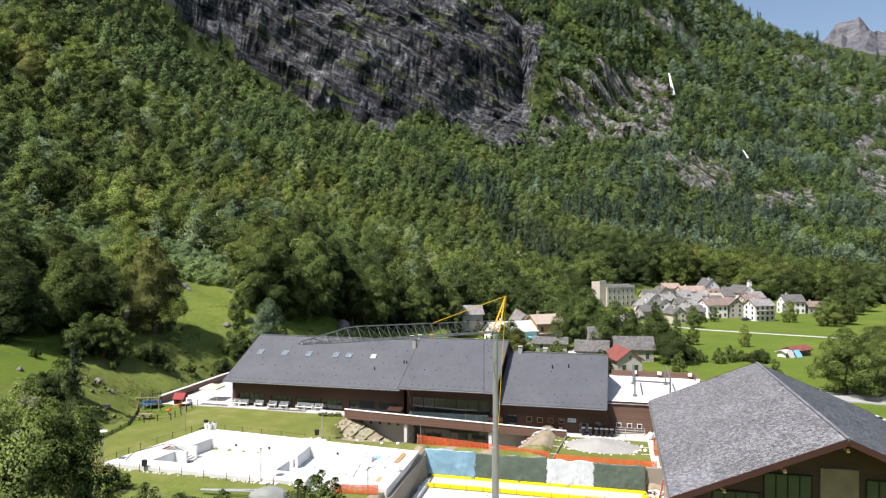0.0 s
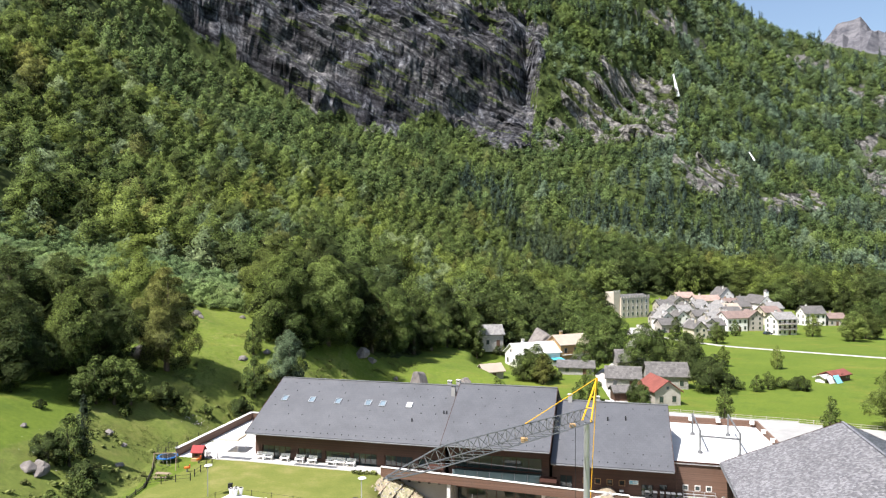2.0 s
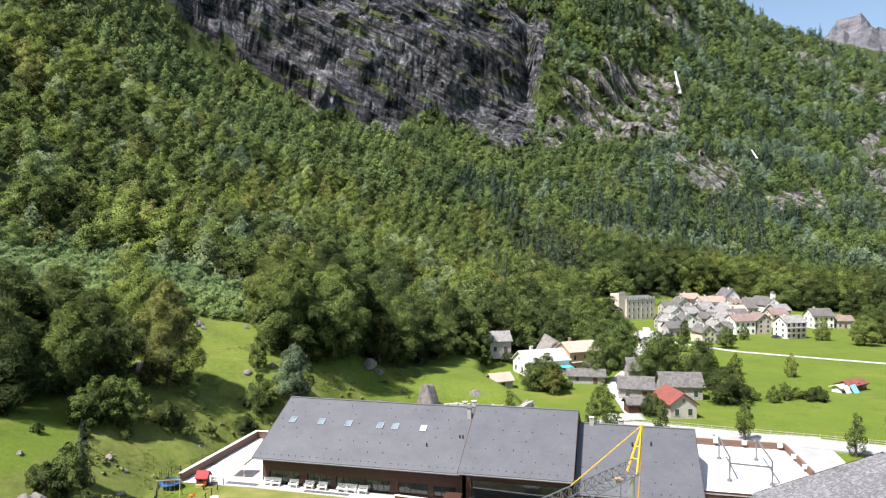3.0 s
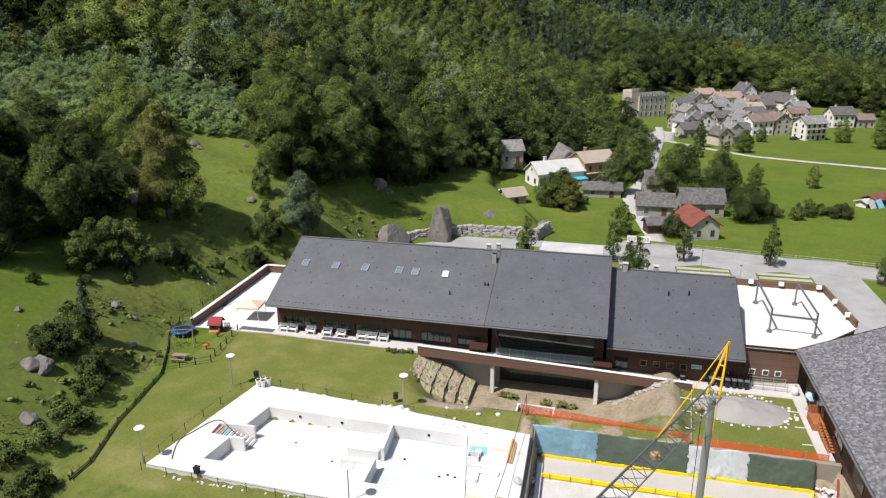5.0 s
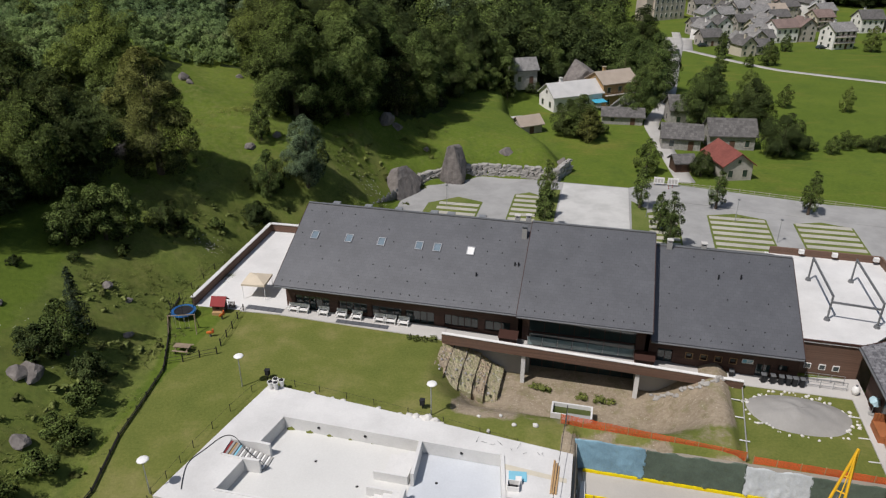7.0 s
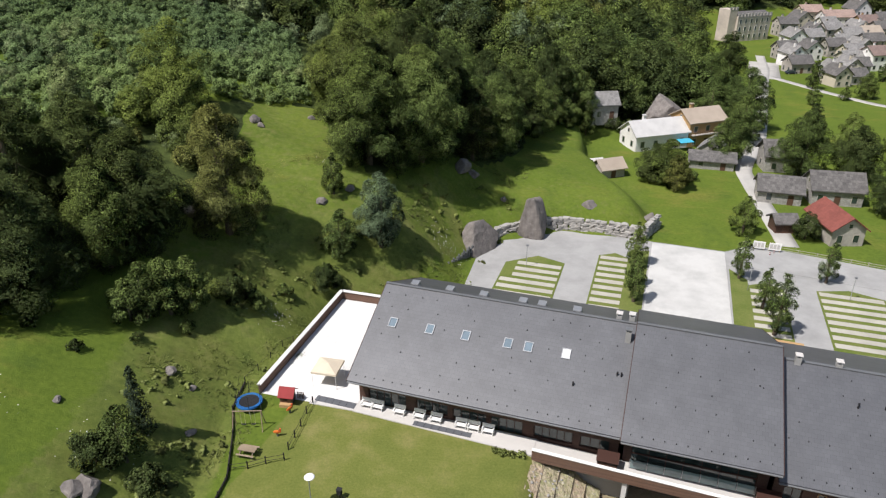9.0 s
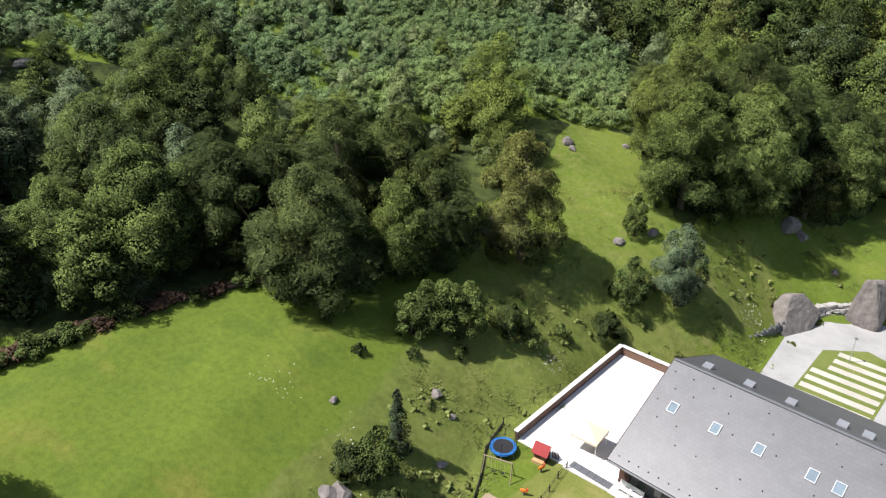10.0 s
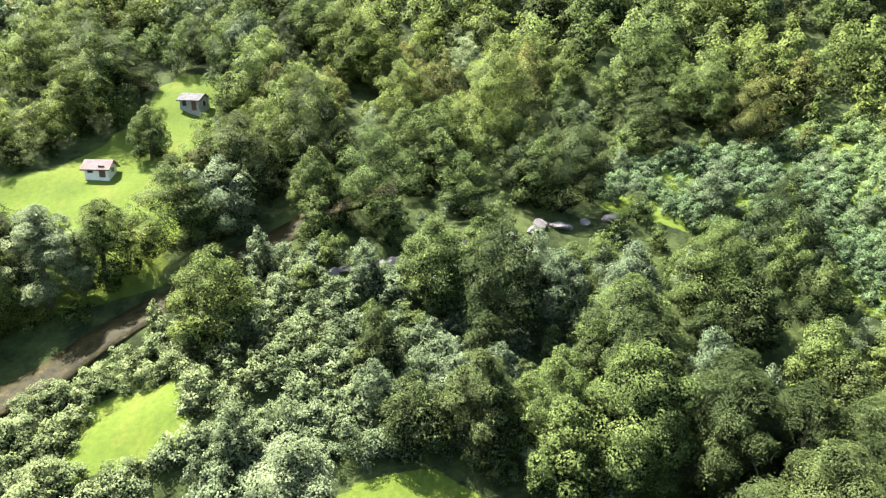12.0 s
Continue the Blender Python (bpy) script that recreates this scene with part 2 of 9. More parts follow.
def cliff_foot(az):
    """How far inland the rock wall starts, by bearing from the valley."""
    return np.interp(az, [-30, -21, -12, -5, 0, 4, 6.4, 7.4, 9, 12, 14.5, 17, 20], [600, 515, 478, 458, 462, 490, 520, 462, 448, 450, 500, 600, 640])


def land(x, y):
    x, y = np.asarray(x, float), np.asarray(y, float)
    u = (x - O[0]) * U[0] + (y - O[1]) * U[1]
    w = (x - O[0]) * W[0] + (y - O[1]) * W[1]
    # valley floor: lawns in front, the car park lower behind, fields falling away to the village
    back = np.interp(w, [-60, 8, 20, 60, 110, 260, 330, 800], [0.5, 0.5, -4.4, -4.6, -5.6, -9.8, -10.5, -14])
    front = np.interp(w, [-140, -60, -30], [-3.0, -1.2, 0.0])
    z = back + np.where(w < -30, front, 0)
    east = step(61, 66, u) * (1 - step(8, 20, w))
    z = z - east * np.interp(w, [-120, -60, 8], [3.0, 3.4, 4.6])
    z = z - 1.0 * box(u, w, 50, 63, -12, 4, 1.5) * (1 - step(8, 20, w))
    z = z - 4.2 * box(u, w, 25.5, 42, -5.5, 6, 6.5) * (1 - step(6, 12, w))
    z = z - 3.7 * box(u, w, 35.6, 62, -42, -13.4, 0.6)
    z = z - 2.4 * box(u, w, 8, 30, -26.6, -18.2, 1.2)
    z = z - 0.5 * box(u, w, 4.5, 34, -27.8, -15, 0.8)
    d = inland(x, y)
    z = z + (0.5 - z) * step(-3, 14, d) * (1 - step(165, 230, y)) * step(20, 60, y)
    az = bearing(x, y)
    k = np.interp(az, [-140, -60, -40, -30, -20, -8, 0, 10, 18, 22, 26, 30, 36], [1, 1.0, 1.25, 1.38, 1.1, 0.92, 0.93, 1.0, 1.3, 1.18, 1.07, 1.05, 1.1])
    k = 1 + (k - 1) * step(90, 260, d)
    k = k * (1 - np.interp(az, [16, 20, 25, 28, 33], [0.0, 0.085, 0.095, 0.08, 0.065]) * step(500, 1100, d))
    rise = np.interp(d, SLOPE_D, SLOPE_Z) * k
    rise = rise * (1 - 0.12 * (1 - step(10, 30, np.hypot(x + 44, y - 142))) + 0.12 * (1 - step(15, 40, np.hypot(x + 64, y - 160))))
    rise = np.where(d > 0, rise, 0)
    cf = cliff_foot(az)
    wall = step(0, 70, d - cf) * 95 + step(80, 150, d - cf) * 60
    rise = rise + wall * step(-32, -22, az) * np.interp(az, [6, 8, 14, 15, 22], [1.0, 0.85, 0.65, 0.6, 0.0])
    rough = step(4, 60, d)
    z = z + rise + rough * (0.5 * waves(x, y, 14, 3) + 0.9 * waves(x, y, 38, 5)) + step(120, 400, d) * (5 * waves(x, y, 120, 7) + 9 * waves(x, y, 260, 9))
    # the hay meadow above the car park lies almost level behind its stone wall
    shelf = step(-32, -13, x) * step(150, 159, y) * (1 - step(205, 235, y)) * step(0.0, np.where(x > 3, 7.0, 2.5), d) * (1 - step(24, 60, d))
    z = z + shelf * (np.interp(d, [0, 4, 20, 60], [-1.8, -0.6, 1.6, 9.0]) + 0.15 * waves(x, y, 14, 3) - z)
    # the knoll under the stone hut
    z = z + 3.0 * np.exp(-((x - 8.5) ** 2 + (y - 229) ** 2) / 70)
    # the far peak at the head of the valley
    far = np.hypot(x - 2150, y - 3650)
    z = np.maximum(z, 1200 - far * 0.8 + 45 * waves(x, y, 260, 21) + 25 * waves(x, y, 90, 23))
    return z

TURN = math.degrees(math.atan2(U[1], U[0]))


# ---- helpers for building ----
def thing(name, label, category, at=(0, 0, 0), turn=0.0, group="", kind=""):
    """An Empty at a thing's base; at is in world metres."""
    ob = new(name)
    ob.empty_display_size = 0.3
    ob.matrix_world = pose(*at, 0, 0, turn)
    return tagged(ob, label, category, group, kind)


def spot(u, w, z=None):
    """World place from the building's directions; on the ground where no height is given."""
    x, y = xy(u, w)
    return (float(x), float(y), float(land(x, y)) if z is None else z)


def part(name, bm, material, parent=None, label="", smooth=False):
    me = bpy.data.meshes.new(name)
    bm.to_mesh(me)
    bm.free()
    for m in material if isinstance(material, (list, tuple)) else (material,):
        me.materials.append(m)
    if smooth:
        me.polygons.foreach_set("use_smooth", [True] * len(me.polygons))
    ob = new(name, me)
    if parent is not None:
        ob.parent = parent
    return tagged(ob, label) if label else ob


def prism(bm, ring, offset, index=0):
    """Extrude a closed ring of points by an offset into a solid."""
    a = [bm.verts.new(p) for p in ring]
    b = [bm.verts.new(Vector(p) + Vector(offset)) for p in ring]
    n = len(a)
    fs = [bm.faces.new(a[::-1]), bm.faces.new(b)]
    fs += [bm.faces.new((a[i], a[(i + 1) % n], b[(i + 1) % n], b[i])) for i in range(n)]
    for f in fs:
        f.material_index = index
    bmesh.ops.recalc_face_normals(bm, faces=fs)
    return fs


def block(bm, x0, x1, y0, y1, z0, z1, index=0):
    return prism(bm, [(x0, y0, z0), (x1, y0, z0), (x1, y1, z0), (x0, y1, z0)], (0, 0, z1 - z0), index)


def beam(bm, a, b, wide, high, index=0):
    """A squared bar from a to b."""
    a, b = Vector(a), Vector(b)
    q = (b - a).to_track_quat("X", "Z")
    y, z = q @ Vector((0, wide / 2, 0)), q @ Vector((0, 0, high / 2))
    prism(bm, [a - y - z, a + y - z, a + y + z, a - y + z], b - a, index)


def tube(bm, a, b, r0, r1=None, n=8, index=0):
    """A round bar from a to b."""
    a, b = Vector(a), Vector(b)
    q = (b - a).to_track_quat("Z", "Y")
    r1 = r0 if r1 is None else r1
    ra = [bm.verts.new(a + q @ Vector((r0 * math.cos(k * 2 * math.pi / n), r0 * math.sin(k * 2 * math.pi / n), 0))) for k in range(n)]
    rb = [bm.verts.new(b + q @ Vector((r1 * math.cos(k * 2 * math.pi / n), r1 * math.sin(k * 2 * math.pi / n), 0))) for k in range(n)]
    fs = [bm.faces.new((ra[k], ra[(k + 1) % n], rb[(k + 1) % n], rb[k])) for k in range(n)]
    fs += [bm.faces.new(ra[::-1]), bm.faces.new(rb)]
    for f in fs:
        f.material_index = index
    return fs


def plate(bm, outer, holes, z0, z1):
    """A slab with holes through it, from rings of plan points."""
    for z in (z0, z1):
        edges = []
        for ring in (outer, *holes):
            vs = [bm.verts.new((p[0], p[1], z)) for p in ring]
            edges += [bm.edges.new((vs[i], vs[(i + 1) % len(vs)])) for i in range(len(vs))]
        bmesh.ops.triangle_fill(bm, edges=edges, use_beauty=True)
    for ring in (outer, *holes):
        n = len(ring)
        for i in range(n):
            p, q = ring[i], ring[(i + 1) % n]
            bm.faces.new([bm.verts.new((*c, z)) for c, z in ((p, z0), (q, z0), (q, z1), (p, z1))])
    bmesh.ops.remove_doubles(bm, verts=bm.verts, dist=1e-4)
    bmesh.ops.recalc_face_normals(bm, faces=bm.faces)


def bm_new():
    return bmesh.new()


def one(fn, *args, **kw):
    """A bmesh with one solid in it."""
    bm = bmesh.new()
    fn(bm, *args, **kw)
    return bm


def soften(bm, r=0.02):
    bmesh.ops.bevel(bm, geom=list(bm.edges), offset=r, segments=1, affect="EDGES", profile=0.7)
    return bm


def lump(seed, size, detail=3, rough=0.28, flat=1.0):
    """A rounded, broken stone."""
    bm = bmesh.new()
    bmesh.ops.create_icosphere(bm, subdivisions=detail, radius=1.0)
    off = Vector((seed * 7.3, seed * 3.1, seed * 1.7))
    for v in bm.verts:
        p = v.co.copy()
        k = 1 + rough * noise.noise(p * 1.1 + off) + rough * 0.5 * noise.noise(p * 2.7 + off) + rough * 0.2 * noise.noise(p * 7 + off)
        q = p * k
        q.z = max(q.z, -0.55)
        v.co = Vector((q.x * size[0], q.y * size[1], q.z * size[2] * flat))
    return bm


# ---- ground ----
def mesh_from(name, verts, faces, material, uv=None):
    me = bpy.data.meshes.new(name)
    nf, k = faces.shape
    me.vertices.add(len(verts))
    me.vertices.foreach_set("co", np.ascontiguousarray(verts, np.float32).ravel())
    me.loops.add(nf * k)
    me.loops.foreach_set("vertex_index", np.ascontiguousarray(faces, np.int32).ravel())
    me.polygons.add(nf)
    me.polygons.foreach_set("loop_start", np.arange(0, nf * k, k, dtype=np.int32))
    me.update(calc_edges=True)
    for m in material if isinstance(material, (list, tuple)) else (material,):
        me.materials.append(m)
    return me


def inside(x, y, ring):
    """Whether points lie inside a ring of plan points."""
    ring = np.asarray(ring, float)
    out = np.zeros(np.shape(x), bool)
    for (ax, ay), (bx, by) in zip(ring, np.roll(ring, -1, 0)):
        cross = (ay > y) != (by > y)
        with np.errstate(divide="ignore", invalid="ignore"):
            out ^= cross & (x < (bx - ax) * (y - ay) / (by - ay + 1e-12) + ax)
    return out


def ground_material():
    m = Mat("ground", 0.95, 0.0, 0.12)
    tuft = m.noise(1.6, 8, 0.75)
    patch = m.noise(0.055, 6, 0.62)
    mid = m.noise(0.3, 6, 0.65)
    meadow = m.mix(0.55, m.ramp(patch, (0.3, (0.066, 0.110, 0.013)), (0.55, (0.100, 0.146, 0.018)), (0.72, (0.162, 0.184, 0.031))),
                   m.ramp(tuft, (0.28, (0.048, 0.074, 0.012)), (0.72, (0.150, 0.194, 0.030))))
    lawn = m.mix(0.5, m.ramp(m.mix(0.5, mid, m.noise(0.11, 5, 0.6)), (0.36, (0.080, 0.108, 0.022)), (0.5, (0.135, 0.150, 0.036)), (0.64, (0.27, 0.232, 0.100))),
                 m.ramp(m.noise(4, 6, 0.7), (0.3, (0.080, 0.104, 0.020)), (0.7, (0.195, 0.205, 0.054))))
    rough = m.mix(0.5, m.ramp(mid, (0.3, (0.092, 0.130, 0.024)), (0.55, (0.150, 0.188, 0.036)), (0.75, (0.235, 0.215, 0.085))),
                  m.ramp(tuft, (0.32, (0.05, 0.072, 0.016)), (0.7, (0.165, 0.185, 0.05))))
    weeds = m.ramp(m.noise(0.5, 8, 0.72), (0.50, (0, 0, 0)), (0.60, (1, 1, 1)))
    rough = m.mix(m.maths('MULTIPLY', m.nodes_value(weeds), 0.4), rough, m.ramp(m.noise(2.2, 6, 0.7), (0.3, (0.030, 0.048, 0.012)), (0.7, (0.095, 0.125, 0.03))))
    meadow = m.mix(m.maths('MULTIPLY', m.nodes_value(m.ramp(m.noise(0.16, 8, 0.7), (0.52, (0, 0, 0)), (0.66, (1, 1, 1)))), 0.45), meadow, (0.055, 0.092, 0.018))
    # dry, trampled streaks in the meadow, and browner, darker growth on the slope
    dry = m.ramp(m.noise(0.07, 7, 0.68, stretch=(1, 2.2, 1)), (0.54, (0, 0, 0)), (0.68, (1, 1, 1)))
    meadow = m.mix(m.maths('MULTIPLY', m.nodes_value(dry), 0.6), meadow, m.ramp(tuft, (0.3, (0.115, 0.115, 0.022)), (0.7, (0.215, 0.195, 0.048))))
    scrub = m.ramp(m.noise(0.13, 8, 0.72), (0.48, (0, 0, 0)), (0.60, (1, 1, 1)))
    rough = m.mix(m.maths('MULTIPLY', m.nodes_value(scrub), 0.42), rough, m.ramp(m.noise(0.9, 8, 0.75), (0.32, (0.028, 0.034, 0.010)), (0.5, (0.105, 0.105, 0.030)), (0.68, (0.20, 0.175, 0.075))))
    earth = m.mix(0.5, m.ramp(mid, (0.3, (0.20, 0.155, 0.105)), (0.7, (0.38, 0.31, 0.22))), m.ramp(m.noise(2.5, 8, 0.75), (0.3, (0.16, 0.125, 0.085)), (0.7, (0.42, 0.36, 0.27))))
    earth = m.mix(m.maths('MULTIPLY', m.nodes_value(weeds), 0.55), earth, m.ramp(m.noise(1.1, 7, 0.72), (0.36, (0.10, 0.08, 0.05)), (0.52, (0.19, 0.17, 0.085)), (0.66, (0.15, 0.17, 0.055))))
    earth = m.mix(m.ramp(m.noise(6.0, 6, 0.7), (0.60, (0, 0, 0)), (0.66, (1, 1, 1))), earth, (0.50, 0.46, 0.39))
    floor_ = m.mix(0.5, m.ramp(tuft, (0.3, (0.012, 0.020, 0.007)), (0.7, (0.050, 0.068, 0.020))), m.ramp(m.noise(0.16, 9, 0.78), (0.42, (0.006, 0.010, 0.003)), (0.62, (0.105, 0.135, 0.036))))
    # rock: strata that dip to the east, pale water streaks, green ledges
    sep = m.nodes.new("ShaderNodeSeparateXYZ")
    m.links.new(m.pos(), sep.inputs[0])
    tilt = m.nodes.new("ShaderNodeCombineXYZ")
    m.links.new(m.maths("MULTIPLY", sep.outputs["X"], 0.22), tilt.inputs[0])
    m.links.new(m.maths("MULTIPLY", sep.outputs["Y"], 0.22), tilt.inputs[1])
    m.links.new(m.maths("ADD", sep.outputs["Z"], m.maths("MULTIPLY", sep.outputs["X"], 0.42)), tilt.inputs[2])
    strata = m.noise(0.13, 10, 0.72, at=tilt.outputs[0])
    streak = m.noise(0.16, 9, 0.74, stretch=(1, 1, 0.3))
    slab = m.noise(0.022, 6, 0.6)
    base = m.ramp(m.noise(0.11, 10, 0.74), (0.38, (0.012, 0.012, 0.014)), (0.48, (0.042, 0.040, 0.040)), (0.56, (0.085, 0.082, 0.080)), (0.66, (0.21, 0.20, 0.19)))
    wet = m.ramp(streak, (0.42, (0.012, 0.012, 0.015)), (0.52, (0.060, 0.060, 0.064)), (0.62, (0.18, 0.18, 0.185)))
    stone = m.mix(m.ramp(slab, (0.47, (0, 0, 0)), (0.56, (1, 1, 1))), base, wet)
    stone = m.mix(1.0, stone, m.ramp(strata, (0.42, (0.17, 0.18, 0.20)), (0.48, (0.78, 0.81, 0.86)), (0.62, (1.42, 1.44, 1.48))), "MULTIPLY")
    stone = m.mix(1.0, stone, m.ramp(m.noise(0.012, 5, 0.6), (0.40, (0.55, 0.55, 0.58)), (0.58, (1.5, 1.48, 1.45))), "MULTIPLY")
    green = m.ramp(m.noise(0.07, 9, 0.74, at=tilt.outputs[0]), (0.575, (0, 0, 0)), (0.595, (1, 1, 1)))
    ledge = m.mix(green, stone, m.ramp(m.noise(0.3, 8, 0.75), (0.35, (0.024, 0.036, 0.011)), (0.65, (0.092, 0.112, 0.034))))
    col = meadow
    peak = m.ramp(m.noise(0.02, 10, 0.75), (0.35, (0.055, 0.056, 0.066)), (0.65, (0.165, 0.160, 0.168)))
    crag = m.mix(1.0, m.ramp(m.noise(0.13, 10, 0.75), (0.40, (0.035, 0.033, 0.031)), (0.49, (0.12, 0.114, 0.105)), (0.60, (0.27, 0.258, 0.238))), m.ramp(streak, (0.42, (0.35, 0.35, 0.36)), (0.52, (1.0, 1.0, 1.0))), "MULTIPLY")
    crag = m.mix(green, crag, m.ramp(m.noise(0.3, 8, 0.75), (0.35, (0.03, 0.04, 0.012)), (0.65, (0.13, 0.14, 0.04))))
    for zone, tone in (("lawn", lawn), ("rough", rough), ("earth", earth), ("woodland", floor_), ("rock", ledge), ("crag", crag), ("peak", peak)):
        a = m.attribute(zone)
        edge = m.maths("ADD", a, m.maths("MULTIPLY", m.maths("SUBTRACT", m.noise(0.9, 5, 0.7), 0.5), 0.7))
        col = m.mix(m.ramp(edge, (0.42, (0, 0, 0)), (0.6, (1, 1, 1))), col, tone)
    m.colour(col)
    craggy = m.maths("MULTIPLY", m.attribute("rock"), m.mix(0.4, strata, m.mix(0.5, streak, m.noise(0.2, 9, 0.75))))
    big = m.nodes.new("ShaderNodeBump")
    big.inputs["Strength"].default_value, big.inputs["Distance"].default_value = 0.9, 5.0
    m.links.new(craggy, big.inputs["Height"])
    fine = m.nodes.new("ShaderNodeBump")
    fine.inputs["Strength"].default_value, fine.inputs["Distance"].default_value = 0.6, 0.16
    m.links.new(m.mix(0.5, tuft, m.noise(5, 5, 0.7)), fine.inputs["Height"])
    m.links.new(big.outputs[0], fine.inputs["Normal"])
    m.links.new(fine.outputs[0], m.b.inputs["Normal"])
    return m.m


MEADOW_PLATEAU = [(-44, 30), (-44, 128), (-56, 133), (-62, 121), (-70, 114), (-76, 105), (-81.5, 94), (-84.5, 84), (-90, 79), (-90, 72), (-82, 55), (-70, 42)]
MEADOW_STRIP = [(-37, 129), (-21, 151), (-28, 163), (-38, 153), (-45, 160), (-51.5, 175), (-62, 171), (-61, 158), (-60, 145), (-65, 134), (-62, 122), (-48, 118)]
MEADOW_NORTH = [(-24, 152), (2, 158), (14, 165), (12, 190), (5, 213), (-4, 210), (-11, 197), (-16, 181), (-22, 171), (-30, 165)]
MEADOW_WEST = [(-118, 20), (-126, 47), (-150, 50), (-170, 50), (-195, 52), (-200, 42), (-172, 30), (-162, 12), (-140, 0)]
MEADOW_GAP = [(-94, 42), (-96, 55), (-108, 52), (-106, 42)]


PALE_SLOPE = [(-150, 123), (-137, 118), (-128, 126), (-124, 139), (-110, 142), (-95, 144), (-80, 151), (-66, 166), (-53, 177), (-60, 200), (-69, 220), (-100, 226), (-140, 208), (-156, 170), (-147, 144)]
PALE_BANK = [(-62, 20), (-66, 40), (-82, 55), (-88, 64), (-96, 74), (-112, 66), (-112, 44), (-104, 28)]


def meadowed(x, y):
    out = np.zeros(np.shape(x), bool)
    for ring in (MEADOW_PLATEAU, MEADOW_STRIP, MEADOW_NORTH, MEADOW_WEST, MEADOW_GAP):
        out |= inside(x, y, ring)
    return out


# bare rock, by the tangents of bearing and height as seen from the valley
CLIFF = [(-0.402, 0.364), (-0.390, 0.328), (-0.341, 0.298), (-0.285, 0.258), (-0.229, 0.215), (-0.180, 0.191), (-0.132, 0.176), (-0.076, 0.155), (-0.039, 0.183), (-0.007, 0.187), (0.017, 0.167), (0.065, 0.142), (0.097, 0.132), (0.127, 0.152), (0.122, 0.211), (0.138, 0.259), (0.143, 0.308), (0.093, 0.332), (0.013, 0.344), (-0.003, 0.380), (-0.132, 0.372), (-0.148, 0.444), (-0.402, 0.444)]
BUTTRESS = [(0.164, 0.235), (0.214, 0.256), (0.246, 0.259), (0.274, 0.245), (0.315, 0.227), (0.331, 0.191), (0.315, 0.151), (0.254, 0.147), (0.138, 0.135), (0.127, 0.152), (0.162, 0.191)]
SLABS = [[(0.258, 0.333), (0.295, 0.332), (0.379, 0.290), (0.383, 0.271), (0.355, 0.277), (0.319, 0.300), (0.287, 0.308)],
         [(0.443, 0.290), (0.496, 0.275), (0.552, 0.258), (0.540, 0.237), (0.496, 0.253), (0.464, 0.267)],
         [(0.576, 0.143), (0.641, 0.171), (0.641, 0.046), (0.600, 0.062), (0.580, 0.098)],
         [(0.323, 0.116), (0.383, 0.120), (0.431, 0.078), (0.375, 0.068), (0.339, 0.089)],
         [(0.439, 0.070), (0.528, 0.066), (0.540, 0.049), (0.456, 0.052)],
         [(0.497, 0.032), (0.538, 0.034), (0.532, 0.013), (0.500, 0.015)],
         [(0.560, 0.231), (0.631, 0.207), (0.631, 0.191), (0.560, 0.215)]]


def rocky(x, y):
    """Where the mountain is bare rock, from 0 to 1."""
    z = land(x, y)
    deep = np.maximum(y, 1.0)
    along = x / deep + 0.006 * waves(x + z, y, 60, 37) + 0.003 * waves(x + z, y, 22, 39)
    up = (z - 25) / deep + 0.006 * waves(x - z, y, 55, 38) + 0.003 * waves(x - z, y, 20, 40)
    ahead = (y > 300) & (inland(x, y) > 200)
    bare = inside(along, up, CLIFF) * 1.0
    bare = np.maximum(bare, inside(along, up, BUTTRESS) * step(-0.55, -0.15, waves(x + z, y, 45, 33)))
    for ring in SLABS:
        bare = np.maximum(bare, 0.9 * inside(along, up, ring) * step(-0.5, -0.1, waves(x + z, y, 30, 35)))
    return np.maximum(bare * ahead, step(3100, 3400, np.hypot(x, y)))


